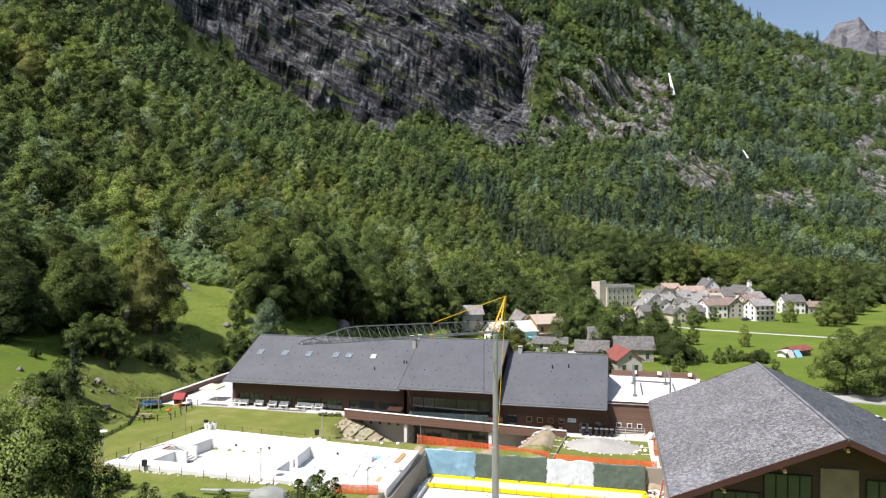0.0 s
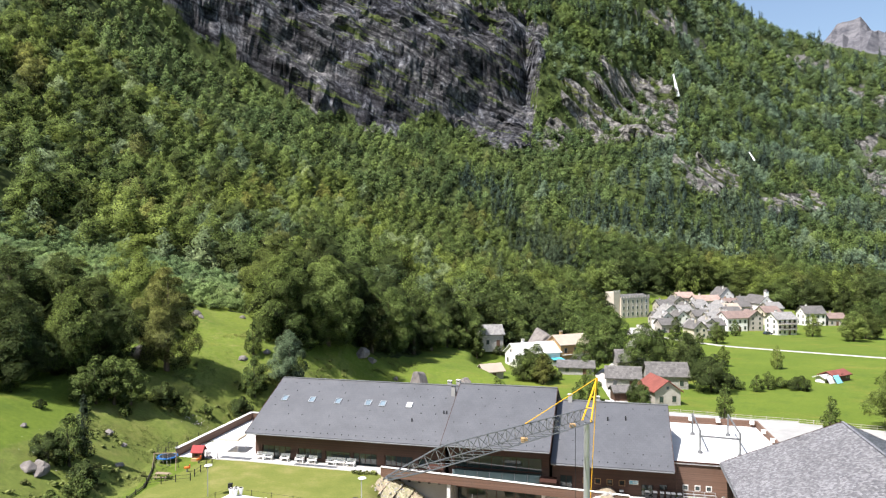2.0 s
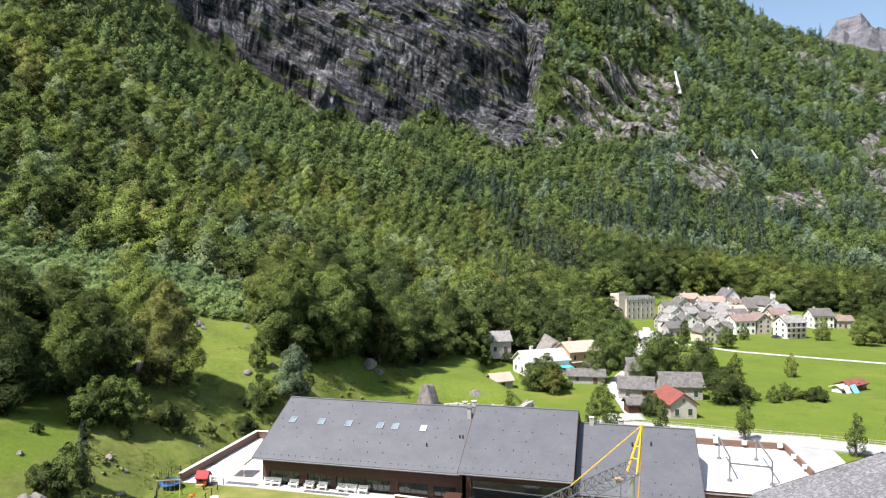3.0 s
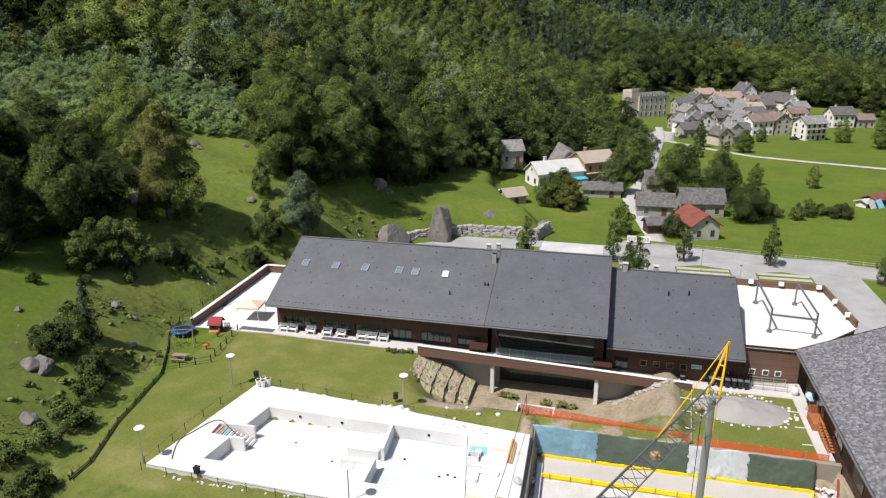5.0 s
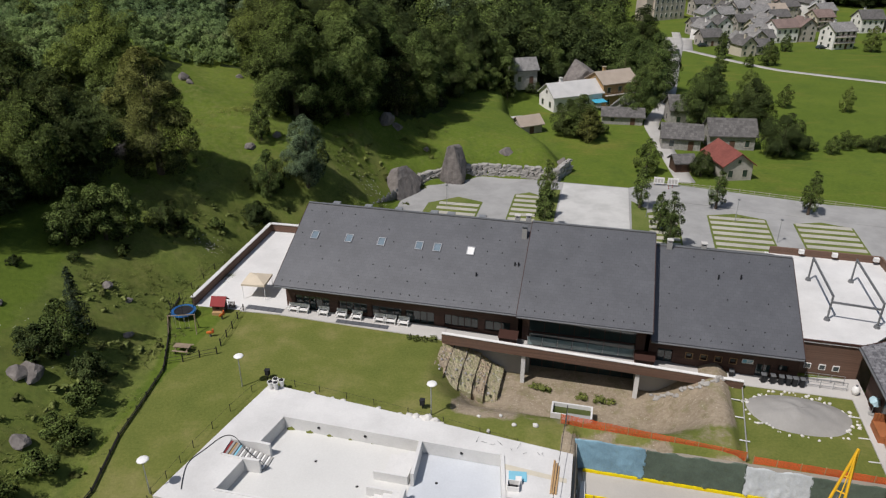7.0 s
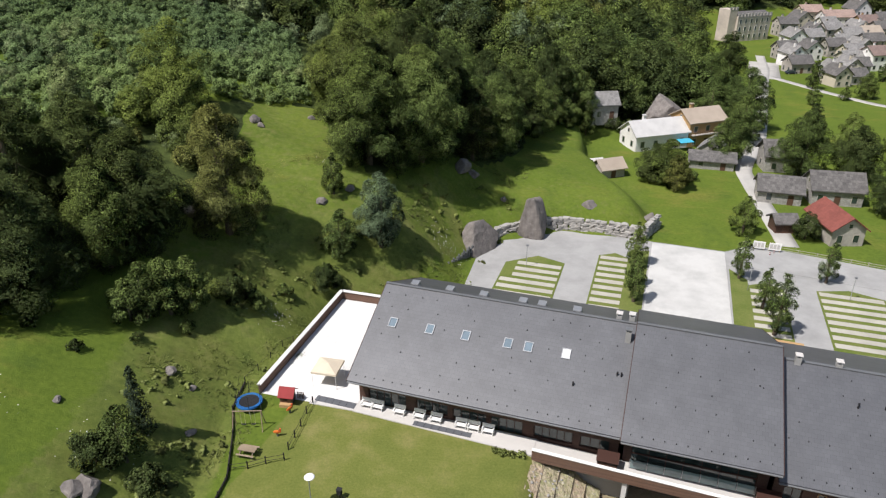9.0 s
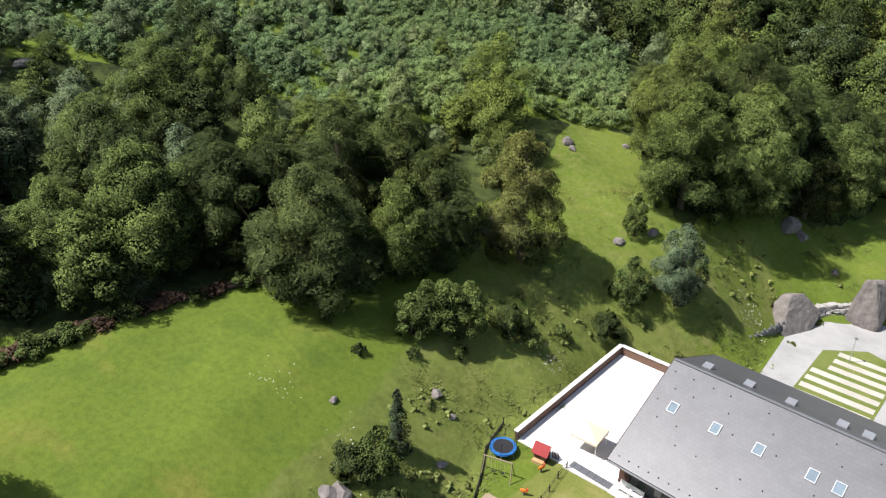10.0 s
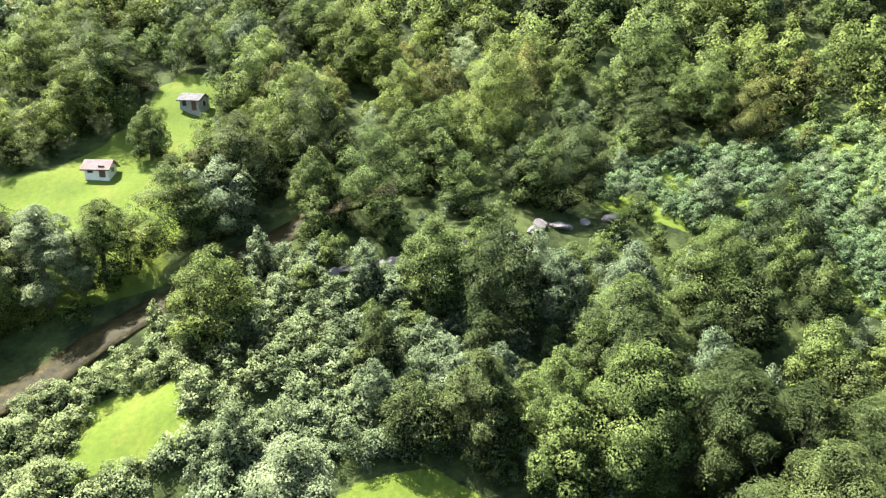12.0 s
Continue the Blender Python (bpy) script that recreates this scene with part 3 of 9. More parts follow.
def build_ground():
    az = np.concatenate([np.arange(-118, -26, 0.55), np.arange(-26, 18, 0.24), np.arange(18, 46, 0.36), np.arange(46, 242, 4.0)])
    rad = [0.02, 4, 12, 20, 28, 36]
    while rad[-1] < 4600:
        r = rad[-1]
        rad.append(r + (1.0 if r < 135 else 2.0 if r < 260 else 4.5 if 860 < r < 1280 else max(2.6, 0.0095 * r) if r < 1500 else 0.03 * r))
    rad = np.array(rad)
    A, R = np.meshgrid(np.radians(az), rad, indexing="ij")
    x, y = np.sin(A) * R, np.cos(A) * R
    z = land(x, y)
    rock = rocky(x, y)
    # broken rock: ledges and clefts
    big = rock * step(60, 300, R)
    z = z + big * (7 * np.abs(waves(x, y, 60, 41)) + 3 * np.abs(waves(x, y, 26, 44)) + 2 * waves(x + z * 0.8, y, 24, 43))
    # strata and buttresses stand out from the steep face
    dip = z + 0.42 * x
    out = rock * step(500, 800, R) * (9 * waves(x, 1.6 * dip, 85, 45) + 3 * waves(x, 2.4 * dip, 34, 46) + 6 * np.abs(waves(x, 0.25 * z, 48, 47)))
    bed = (dip + 9 * waves(x, y, 110, 48) + 3 * waves(x, y, 30, 49)) / 17
    out = out + rock * step(500, 800, R) * 7 * (bed - np.floor(bed)) * (0.6 + 0.4 * waves(x, y, 50, 50))
    x, y = x * (1 - out / R), y * (1 - out / R)
    n, k = A.shape
    verts = np.stack([x, y, z], -1).reshape(-1, 3)
    i, j = np.meshgrid(np.arange(n), np.arange(k - 1), indexing="ij")
    i2 = (i + 1) % n
    faces = np.stack([i * k + j, i * k + j + 1, i2 * k + j + 1, i2 * k + j], -1).reshape(-1, 4)
    hub = len(verts)
    verts = np.vstack([verts, [[0, 0, float(land(0, 0))]]])
    me = mesh_from("ground", verts, faces, ground_material())
    u = (x - O[0]) * U[0] + (y - O[1]) * U[1]
    w = (x - O[0]) * W[0] + (y - O[1]) * W[1]
    d = inland(x, y)
    mead = meadowed(x, y)
    zones = {
        "lawn": np.clip(box(u, w, -5, 52, -60, 2, 2) + box(u, w, 50, 63, -12, 2, 1), 0, 1) * (d < -1.5),
        "rough": np.clip(box(u, w, -4, 40, -120, -33, 4) * (d < 0) + step(-4, 1, d) * (1 - step(7, 15, d)) * (1 - step(125, 150, y)) * 0.95 + inside(x, y, MEADOW_STRIP) * 0.5 + inside(x, y, MEADOW_NORTH) * 0.42, 0, 1),
        "earth": np.clip(box(u, w, 24, 48.5, -11.5, 8, 2) * (1 - box(u, w, 30, 49, -14, -9, 2) * 0.55) + box(u, w, 34, 66, -45, -13, 0.5), 0, 1),
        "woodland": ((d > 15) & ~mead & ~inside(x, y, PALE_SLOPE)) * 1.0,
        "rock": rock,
        "crag": rock * (1 - inside(x / np.maximum(y, 1.0), (z - 25) / np.maximum(y, 1.0), CLIFF)) * (y > 300),
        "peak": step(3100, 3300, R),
    }
    for name, values in zones.items():
        at = me.attributes.new(name, "FLOAT", "POINT")
        at.data.foreach_set("value", np.concatenate([np.asarray(values, np.float32).ravel(), [0.0]]).astype(np.float32))
    me.polygons.foreach_set("use_smooth", rock.ravel()[faces[:, 0]] < 0.5)
    ob = new("ground", me)
    return tagged(ob, "grassy valley floor rising into wooded, rocky mountainside", "ground", kind="structure")


build_ground()


# ---- the long building ----
EAVE, BACK = 1.6, 1.6


def roof_section(parent, u0, u1, we, ze, wr, zr, thick=0.28):
    """One gabled length of roof: a slab folded over the ridge."""
    wb = 2 * wr - we
    bm = bm_new()
    ring = [(u0, we, ze), (u0, wr, zr), (u0, wb, ze), (u0, wb, ze - thick), (u0, wr, zr - thick), (u0, we, ze - thick)]
    prism(bm, ring, (u1 - u0, 0, 0))
    roof = part("roof", bm, SLATE, parent, "dark grey slate roof")
    for w in (we - 0.09, wb + 0.09):
        part("gutter", one(tube, (u0 + 0.05, w, ze - 0.16), (u1 - 0.05, w, ze - 0.16), 0.09, n=8), STEEL, roof)
    bm = bm_new()
    beam(bm, (u0, wr, zr + 0.03), (u1, wr, zr + 0.03), 0.35, 0.09)
    part("ridge_cap", bm, STEEL, roof)
    for u in (u0 - 0.03, u1 + 0.03):
        for a, b in (((we, ze), (wr, zr)), ((wr, zr), (wb, ze))):
            part("verge_board", one(beam, (u, a[0], a[1] - 0.17), (u, b[0], b[1] - 0.17), 0.06, 0.36), WOOD_TRIM, roof)
    return roof


def snow_guards(parent, u0, u1, we, ze, wr, zr, seed):
    """Small iron hooks scattered in rows over the slates."""
    rng = random.Random(seed)
    bm = bm_new()
    rows = [0.06, 0.2, 0.34, 0.48, 0.62, 0.76, 0.9]
    for i, f in enumerate(rows):
        u = u0 + 0.8 + (i % 2) * 0.9
        while u < u1 - 0.4:
            if rng.random() < (0.95 if i == 0 else 0.55):
                w, z = we + (wr - we) * f, ze + (zr - ze) * f
                block(bm, u - 0.04, u + 0.04, w - 0.05, w + 0.05, z - 0.02, z + 0.09)
            u += 1.0 if i == 0 else 1.9 + rng.uniform(-0.25, 0.25)
    tagged(part("snow_guard", bm, BLACK, parent), kind="stuff")


def window(parent, u, w, z, wide, high, panes=2, name="window", glass=None):
    """A window that faces the front: casing, mullions and panes set back in the wall."""
    bm = bm_new()
    f = 0.09
    block(bm, u, u + wide, w, w + 0.12, z, z + f)
    block(bm, u, u + wide, w, w + 0.12, z + high - f, z + high)
    block(bm, u, u + f, w, w + 0.12, z + f, z + high - f)
    block(bm, u + wide - f, u + wide, w, w + 0.12, z + f, z + high - f)
    step_ = (wide - 2 * f) / panes
    for k in range(1, panes):
        block(bm, u + f + k * step_ - 0.035, u + f + k * step_ + 0.035, w + 0.01, w + 0.11, z + f, z + high - f)
    win = part(name, bm, WOOD_TRIM, parent)
    for k in range(panes):
        a = u + f + k * step_ + (0.035 if k else 0)
        part("pane", one(block, a, u + f + (k + 1) * step_ - (0.035 if k < panes - 1 else 0), w + 0.05, w + 0.07, z + f, z + high - f), glass or GLASS, win)
    return win


def front_wall(parent, u0, u1, w, z0, z1, holes, material=None, thick=0.3, name="wall"):
    """A wall facing the front with rectangular openings (u, width, sill, height) through it."""
    bm = bm_new()
    outer = [(u0, z0), (u1, z0), (u1, z1), (u0, z1)]
    rings = [[(hu, hz), (hu, hz + hh), (hu + hw, hz + hh), (hu + hw, hz)] for hu, hw, hz, hh in holes]
    plate(bm, outer, rings, -w - thick, -w)
    for v in bm.verts:
        v.co = Vector((v.co.x, -v.co.z, v.co.y))
    bmesh.ops.recalc_face_normals(bm, faces=bm.faces)
    return part(name, bm, material or WOOD_DARK, parent)



def long_building():
    ob = thing("lodge_building", "long dark timber building under three stepped slate roofs", "building", (float(O[0]), float(O[1]), 0.0), TURN)
    sections = ((0.0, 27.75, -0.35, 4.55, 11.2, 9.95), (27.8, 41.5, -1.4, 5.05, 10.6, 10.45), (41.55, 56.1, -0.45, 3.45, 11.3, 8.7))
    for i, (u0, u1, we, ze, wr, zr) in enumerate(sections):
        roof = roof_section(ob, u0, u1, we, ze, wr, zr)
        snow_guards(roof, u0, u1, we, ze, wr, zr, i)
        # the body behind the front wall, its top just under the roof slab
        w0, wb = (we + 2.9 if i != 1 else 3.2), 2 * wr - we - 1.2
        s = (zr - ze) / (wr - we)
        top = lambda w: ze + s * (w - we) - 0.34
        bm = bm_new()
        ring = [(u0 + 0.5, w0, -4.6), (u0 + 0.5, wb, -4.6), (u0 + 0.5, wb, top(2 * wr - wb)), (u0 + 0.5, wr, zr - 0.34), (u0 + 0.5, w0, top(w0))]
        prism(bm, ring, (u1 - u0 - 1.0, 0, 0))
        part("wall", bm, WOOD_DARK, ob)
    # front of the first length: a row of windows and doors
    holes = [(1.5, 4.3, 0.45, 1.95), (6.9, 3.5, 0.95, 1.35), (10.9, 3.6, 0.75, 1.45), (14.9, 3.4, 0.45, 1.75), (19.4, 3.9, 0.75, 1.45), (24.0, 2.9, 0.75, 1.35)]
    front_wall(ob, 0.45, 27.7, 1.6, -0.3, 5.05, holes)
    for (u, wd, z, h), n in zip(holes, (5, 4, 4, 4, 5, 3)):
        window(ob, u, 1.72, z, wd, h, n)
    # the glazed middle with its gallery
    holes = [(28.9, 11.4, 0.15, 3.1)]
    front_wall(ob, 28.2, 41.2, 1.5, -1.2, 5.75, holes)
    window(ob, 28.9, 1.62, 1.35, 11.4, 1.9, 7)
    window(ob, 28.9, 1.62, 0.15, 11.4, 1.2, 7)
    for k in range(8):
        part("railing_post", one(block, 28.9 + k * 1.6, 28.96 + k * 1.6, 0.55, 0.61, 0.3, 1.4), GALV, ob)
    rail_glass = glass_material("rail_glass", (0.10, 0.14, 0.14))
    for k in range(7):
        part("glass_panel", one(block, 28.98 + k * 1.6, 30.46 + k * 1.6, 0.57, 0.59, 0.4, 1.38), rail_glass, ob)
    # the lower length with small square windows
    holes = [(42.5, 1.6, -0.7, 2.2)] + [(45.4 + k * 1.45, 0.62, 0.75, 0.6) for k in range(4)] + [(52.3, 1.5, -1.0, 2.1), (54.4, 1.0, 0.5, 0.75)]
    front_wall(ob, 41.6, 55.7, 1.3, -1.6, 4.0, holes)
    for u, wd, z, h in holes:
        window(ob, u, 1.42, z, wd, h, 2 if wd > 1.3 else 1)
    for u in (45.4 + k * 1.45 for k in range(4)):
        bm = bm_new()
        for a, b, c, d in ((u - 0.07, u, 0.68, 1.42), (u + 0.62, u + 0.69, 0.68, 1.42), (u, u + 0.62, 0.68, 0.75), (u, u + 0.62, 1.35, 1.42)):
            block(bm, a, b, 1.26, 1.296, c, d)
        part("window_trim", bm, WOOD_PALE, ob)
    part("corner_wall", one(block, 55.703, 56.35, 1.3, 4.5, -1.6, 3.3), WOOD_DARK, ob)
    # skylights
    for u in (2.5, 6.75, 10.75, 15.3, 17.45, 21.35):
        f = (6.55 + 0.35) / 11.55
        w0, z0 = 6.1, 4.55 + (6.1 + 0.35) * 0.4675
        up = Vector((0, 0.906, 0.4235))
        out = Vector((0, -0.4235, 0.906))
        base = Vector((u, w0, z0))
        bm = bm_new()
        for a, b, c, d in ((0, 0.9, 0, 0.08), (0, 0.9, 1.12, 1.2), (0, 0.08, 0.08, 1.12), (0.82, 0.9, 0.08, 1.12)):
            prism(bm, [base + Vector((p - 0.45, 0, 0)) + up * q for p, q in ((a, c), (b, c), (b, d), (a, d))], out * 0.12)
        sk = part("skylight", bm, GALV, ob)
        bm = bm_new()
        prism(bm, [base + Vector((p - 0.45, 0, 0)) + up * q for p, q in ((0.08, 0.08), (0.82, 0.08), (0.82, 1.12), (0.08, 1.12))], out * 0.06)
        part("pane", bm, WHITE if u > 21 else GLASS_BRIGHT, sk, "white roller blind behind glass" if u > 21 else "")
        # its twin on the far slope
        wb = 2 * 11.2 - w0 - 4.0
        bm = bm_new()
        block(bm, u - 0.45, u + 0.45, 13.4, 14.4, 9.95 - 2.2 * 0.4675 - 0.42, 9.95 - 2.2 * 0.4675 + 0.1)
        part("skylight", bm, GALV, ob)
    # chimneys and vents
    for u, w, h, z in ((25.9, 12.0, 1.0, 9.2), (27.2, 11.9, 1.1, 9.3), (27.1, 9.2, 1.35, 8.8), (43.2, 11.1, 1.1, 8.2), (46.9, 11.5, 0.9, 8.2)):
        bm = bm_new()
        block(bm, u - 0.28, u + 0.28, w - 0.28, w + 0.28, z - 0.4, z + h)
        ch = part("chimney", bm, CONCRETE_GREY, ob)
        bm = bm_new()
        for du in (-0.2, 0.2):
            for dw in (-0.2, 0.2):
                block(bm, u + du - 0.05, u + du + 0.05, w + dw - 0.05, w + dw + 0.05, z + h, z + h + 0.22)
        block(bm, u - 0.34, u + 0.34, w - 0.34, w + 0.34, z + h + 0.22, z + h + 0.3)
        part("cap", bm, PAVING if w > 10 else STEEL, ch)
    for u, w in ((22.6, 3.6), (26.6, 5.4), (27.0, 5.4), (48.3, 7.6), (50.6, 7.9), (39.5, 6.2)):
        z = (4.55 if u < 28 else 5.05 if u < 41 else 3.45) + (w + 0.5) * 0.46
        part("vent_pipe", one(tube, (u, w, z - 0.3), (u, w, z + 0.4), 0.09, n=8), BLACK, ob)
    # the gallery: a clad band that slopes gently along the front, on two concrete legs
    def band_top(u):
        return 1.5 - (u - 19.8) * 0.036
    bm = bm_new()
    u0, u1 = 19.8, 50.9
    prism(bm, [(u0, -1.25, band_top(u0) - 1.25), (u1, -1.25, band_top(u1) - 1.1), (u1, -1.25, band_top(u1)), (u0, -1.25, band_top(u0))], (0, 0.18, 0))
    part("gallery_parapet", bm, WOOD_BAND, ob, "sloping brown board parapet")
    bm = bm_new()
    prism(bm, [(u0, -1.32, band_top(u0) + 0.003), (u1, -1.32, band_top(u1) + 0.003), (u1, -1.32, band_top(u1) + 0.09), (u0, -1.32, band_top(u0) + 0.09)], (0, 0.36, 0))
    part("coping", bm, WHITE, ob)
    bm = bm_new()
    prism(bm, [(u0, -1.07, band_top(u0) - 1.25), (u1, -1.07, band_top(u1) - 1.1), (u1, -1.07, band_top(u1) - 0.75), (u0, -1.07, band_top(u0) - 0.95)], (0, 2.5, 0))
    part("gallery_floor", bm, PAVING, ob)
    for u in (28.75, 40.7):
        part("pillar", one(block, u - 0.22, u + 0.22, -1.0, -0.55, -4.6, 0.0), CONCRETE_WHITE, ob)
    # the lower floor under the gallery
    part("retaining_wall", one(block, 19.8, 28.9, 0.6, 0.95, -4.6, 0.15), CONCRETE_GREY, ob, "grey concrete wall with small vents")
    part("retaining_wall", one(block, 40.9, 51.0, 0.6, 0.95, -4.6, -0.9), CONCRETE_GREY, ob)
    for k in range(5):
        part("vent", one(block, 21.6 + k * 1.35, 21.95 + k * 1.35, 0.55, 0.6, -0.75, -0.35), BLACK, ob)
    window(ob, 29.2, 2.4, -4.4, 11.5, 3.3, 9)
    part("side_wall", one(block, 28.9, 29.2, 0.955, 2.6, -4.6, 0.0), CONCRETE_GREY, ob)
    part("side_wall", one(block, 40.6, 40.9, 0.955, 2.6, -4.6, -0.3), CONCRETE_GREY, ob)
    # wood hutches on the gallery
    for u in (26.9, 41.2):
        z = band_top(u) - 0.9
        hb = part("storage_hutch", one(block, u - 0.95, u + 0.95, -0.55, 0.5, z, z + 1.25), WOOD_BAND, ob)
        bm = bm_new()
        prism(bm, [(u - 1.05, -0.75, z + 1.2), (u - 1.05, 0.6, z + 1.45), (u - 1.05, 0.6, z + 1.52), (u - 1.05, -0.75, z + 1.27)], (2.1, 0, 0))
        part("lid", bm, WOOD_TRIM, hb)
    # sign by the lower door
    sg = part("sign", one(block, 50.9, 52.0, 1.22, 1.295, 1.0, 1.5), WHITE, ob, "small white and blue sign")
    bm = bm_new()
    block(bm, 50.95, 51.35, 1.214, 1.22, 1.06, 1.44)
    block(bm, 51.42, 51.95, 1.214, 1.22, 1.3, 1.4)
    block(bm, 51.42, 51.85, 1.214, 1.22, 1.12, 1.22)
    part("mark", bm, SKYBLUE, sg)
    return ob


long_building()


# ---- flat-roofed link and the hall ----
def link_wing():
    ob = thing("flat_roofed_wing", "brown board-clad wing with a pale flat roof terrace", "building", (float(O[0]), float(O[1]), 0.0), TURN)
    ring = [(56.2, 3.0), (62.4, 3.0), (69.9, 11.0), (69.2, 22.9), (58.6, 23.0), (56.3, 23.0)]
    bm = bm_new()
    plate(bm, ring, [], -4.7, 3.45)
    part("wall", bm, WOOD_BAND, ob)
    bm = bm_new()
    plate(bm, [(56.05, 2.8), (62.5, 2.8), (70.1, 10.9), (69.4, 23.1), (56.1, 23.2)], [], 3.454, 3.62)
    part("flat_roof", bm, CONCRETE_WHITE, ob, "pale concrete roof terrace")
    bm = bm_new()
    for a, b in (((56.6, 23.0), (69.3, 22.9)), ((69.3, 22.9), (70.0, 11.0))):
        beam(bm, (*a, 3.62 + 0.45), (*b, 3.62 + 0.45), 0.25, 0.9)
    part("parapet", bm, WOOD_BAND, ob)
    bm = bm_new()
    beam(bm, (56.2, 2.85, 3.7), (62.4, 2.85, 3.7), 0.2, 0.16)
    part("edge_trim", bm, WOOD_TRIM, ob)
    for u in (57.6, 59.0, 60.3):
        win = part("window", one(block, u - 0.33, u + 0.33, 2.93, 3.0, 0.25, 0.9), WHITE, ob)
        part("pane", one(block, u - 0.25, u + 0.25, 2.915, 2.929, 0.33, 0.82), GLASS, win)
    for u, w in ((60.2, 22.6), (64.0, 22.5), (68.6, 22.3), (69.3, 17.5), (69.6, 13.2)):
        part("floodlight", one(block, u - 0.3, u + 0.3, w - 0.2, w + 0.2, 4.1, 4.6), WHITE, ob)
    # steel frame standing on the terrace
    fr = thing("pergola", "grey steel pergola standing without its cover", "pergola", spot(59.8, 16.4, 3.62), TURN)
    posts = ((0, 0), (4.75, 0.6), (0, -8.9), (4.7, -9.4))
    for a, b in posts:
        bm = bm_new()
        tube(bm, (a, b, 0), (a, b, 3.0), 0.11, n=8)
        p = part("post", bm, STEEL, fr)
        part("foot", one(tube, (a, b, 0), (a, b, 0.3), 0.34, 0.26, 10), STEEL, p)
    for i, j in ((0, 2), (1, 3), (2, 3)):
        z = 2.9 if i != 2 else 2.2
        part("crossbeam", one(beam, (*posts[i], z), (*posts[j], z), 0.16, 0.2), STEEL, fr)


link_wing()


def hall():
    ob = thing("gabled_hall", "brown hall with a broad rough grey slate roof", "building", (float(O[0]), float(O[1]), 0.0), TURN)
    u0, ur, u1, w0, w1, ze, zr = 61.5, 74.6, 87.7, -34.5, 1.8, 4.25, 9.9
    bm = bm_new()
    ring = [(u0, w0, ze), (ur, w0, zr), (u1, w0, ze), (u1, w0, ze - 0.32), (ur, w0, zr - 0.32), (u0, w0, ze - 0.32)]
    prism(bm, ring, (0, w1 - w0, 0))
    roof = part("roof", bm, SLATE_OLD, ob, "rough grey slate roof")
    for w in (w0 - 0.06, w1 + 0.06):
        part("barge_board", one(beam, (u0, w, ze - 0.2), (ur, w, zr - 0.2), 0.1, 0.5), WOOD_TRIM, roof)
        part("barge_board", one(beam, (ur, w, zr - 0.2), (u1, w, ze - 0.2), 0.1, 0.5), WOOD_TRIM, roof)
    for u in (u0 - 0.1, u1 + 0.1):
        part("gutter", one(tube, (u, w0, ze - 0.18), (u, w1, ze - 0.18), 0.1, n=8), STEEL, roof)
    part("ridge_cap", one(beam, (ur, w0, zr + 0.07), (ur, w1, zr + 0.07), 0.3, 0.08), SLATE_OLD, roof)
    # slates in overlapping courses: those at the front corner lie singly, the rest as one mass
    stone = loose_slates("split_slates", (0.125, 0.124, 0.135), (0.185, 0.184, 0.196), (0.285, 0.284, 0.296))
    rng = np.random.RandomState(71)
    shape = [(-0.145, 0.0, 0.028), (0.145, 0.0, 0.028), (0.14, 0.30, 0.004), (-0.14, 0.30, 0.004), (-0.145, 0.0, 0.0), (0.145, 0.0, 0.0)]
    single = bpy.data.meshes.new("slate")
    single.from_pydata(shape, [], [(0, 1, 2, 3), (4, 5, 1, 0)])
    single.materials.append(stone)
    shape = np.array(shape)
    long_ = math.hypot(ur - u0, zr - ze)
    V, F = [], []
    for side in (1, -1):
        up, out = Vector((side * (ur - u0) / long_, 0, (zr - ze) / long_)), Vector((-side * (zr - ze) / long_, 0, (ur - u0) / long_))
        edge = Vector((u0 if side > 0 else u1, 0, ze))
        for row in range(int(long_ / 0.21)):
            for k in range(int((w1 - w0) / 0.30)):
                turn = Matrix((Vector((0, -side, 0)), up, out)).transposed() @ Matrix.Rotation(rng.normal(0, 0.035), 3, "Z") @ Matrix.Rotation(rng.normal(0, 0.03), 3, "Y") @ Matrix.Rotation(rng.normal(0.0, 0.025), 3, "X")
                at = edge + up * (0.21 * row - 0.03 + rng.normal(0, 0.015)) + out * (0.012 + 0.02 * rng.random_sample()) + Vector((0, w0 + 0.30 * (k + 0.5 * (row % 2) + 0.3) + rng.normal(0, 0.015), 0))
                if side > 0 and row < 20 and k < 15:
                    o = new("slate", single)
                    o.parent = roof
                    o.matrix_local = Matrix.Translation(at) @ turn.to_4x4()
                else:
                    F += [(len(V), len(V) + 1, len(V) + 2, len(V) + 3), (len(V) + 4, len(V) + 5, len(V) + 1, len(V))]
                    V += [tuple(q) for q in shape @ np.array(turn).T + np.array(at)]
    rest = new("slate_covering", mesh_from("slate_covering", np.array(V), np.array(F), stone))
    rest.parent = roof
    tagged(rest, kind="stuff")
    s = (zr - ze) / (ur - u0)
    bm = bm_new()
    a, b = u0 + 1.3, u1 - 1.3
    prism(bm, [(a, w0 + 2.4, -4.8), (b, w0 + 2.4, -4.8), (b, w0 + 2.4, ze + s * 1.3 - 0.4), (ur, w0 + 2.4, zr - 0.42), (a, w0 + 2.4, ze + s * 1.3 - 0.4)], (0, w1 - w0 - 3.2, 0))
    part("wall", bm, WOOD_DARK, ob)
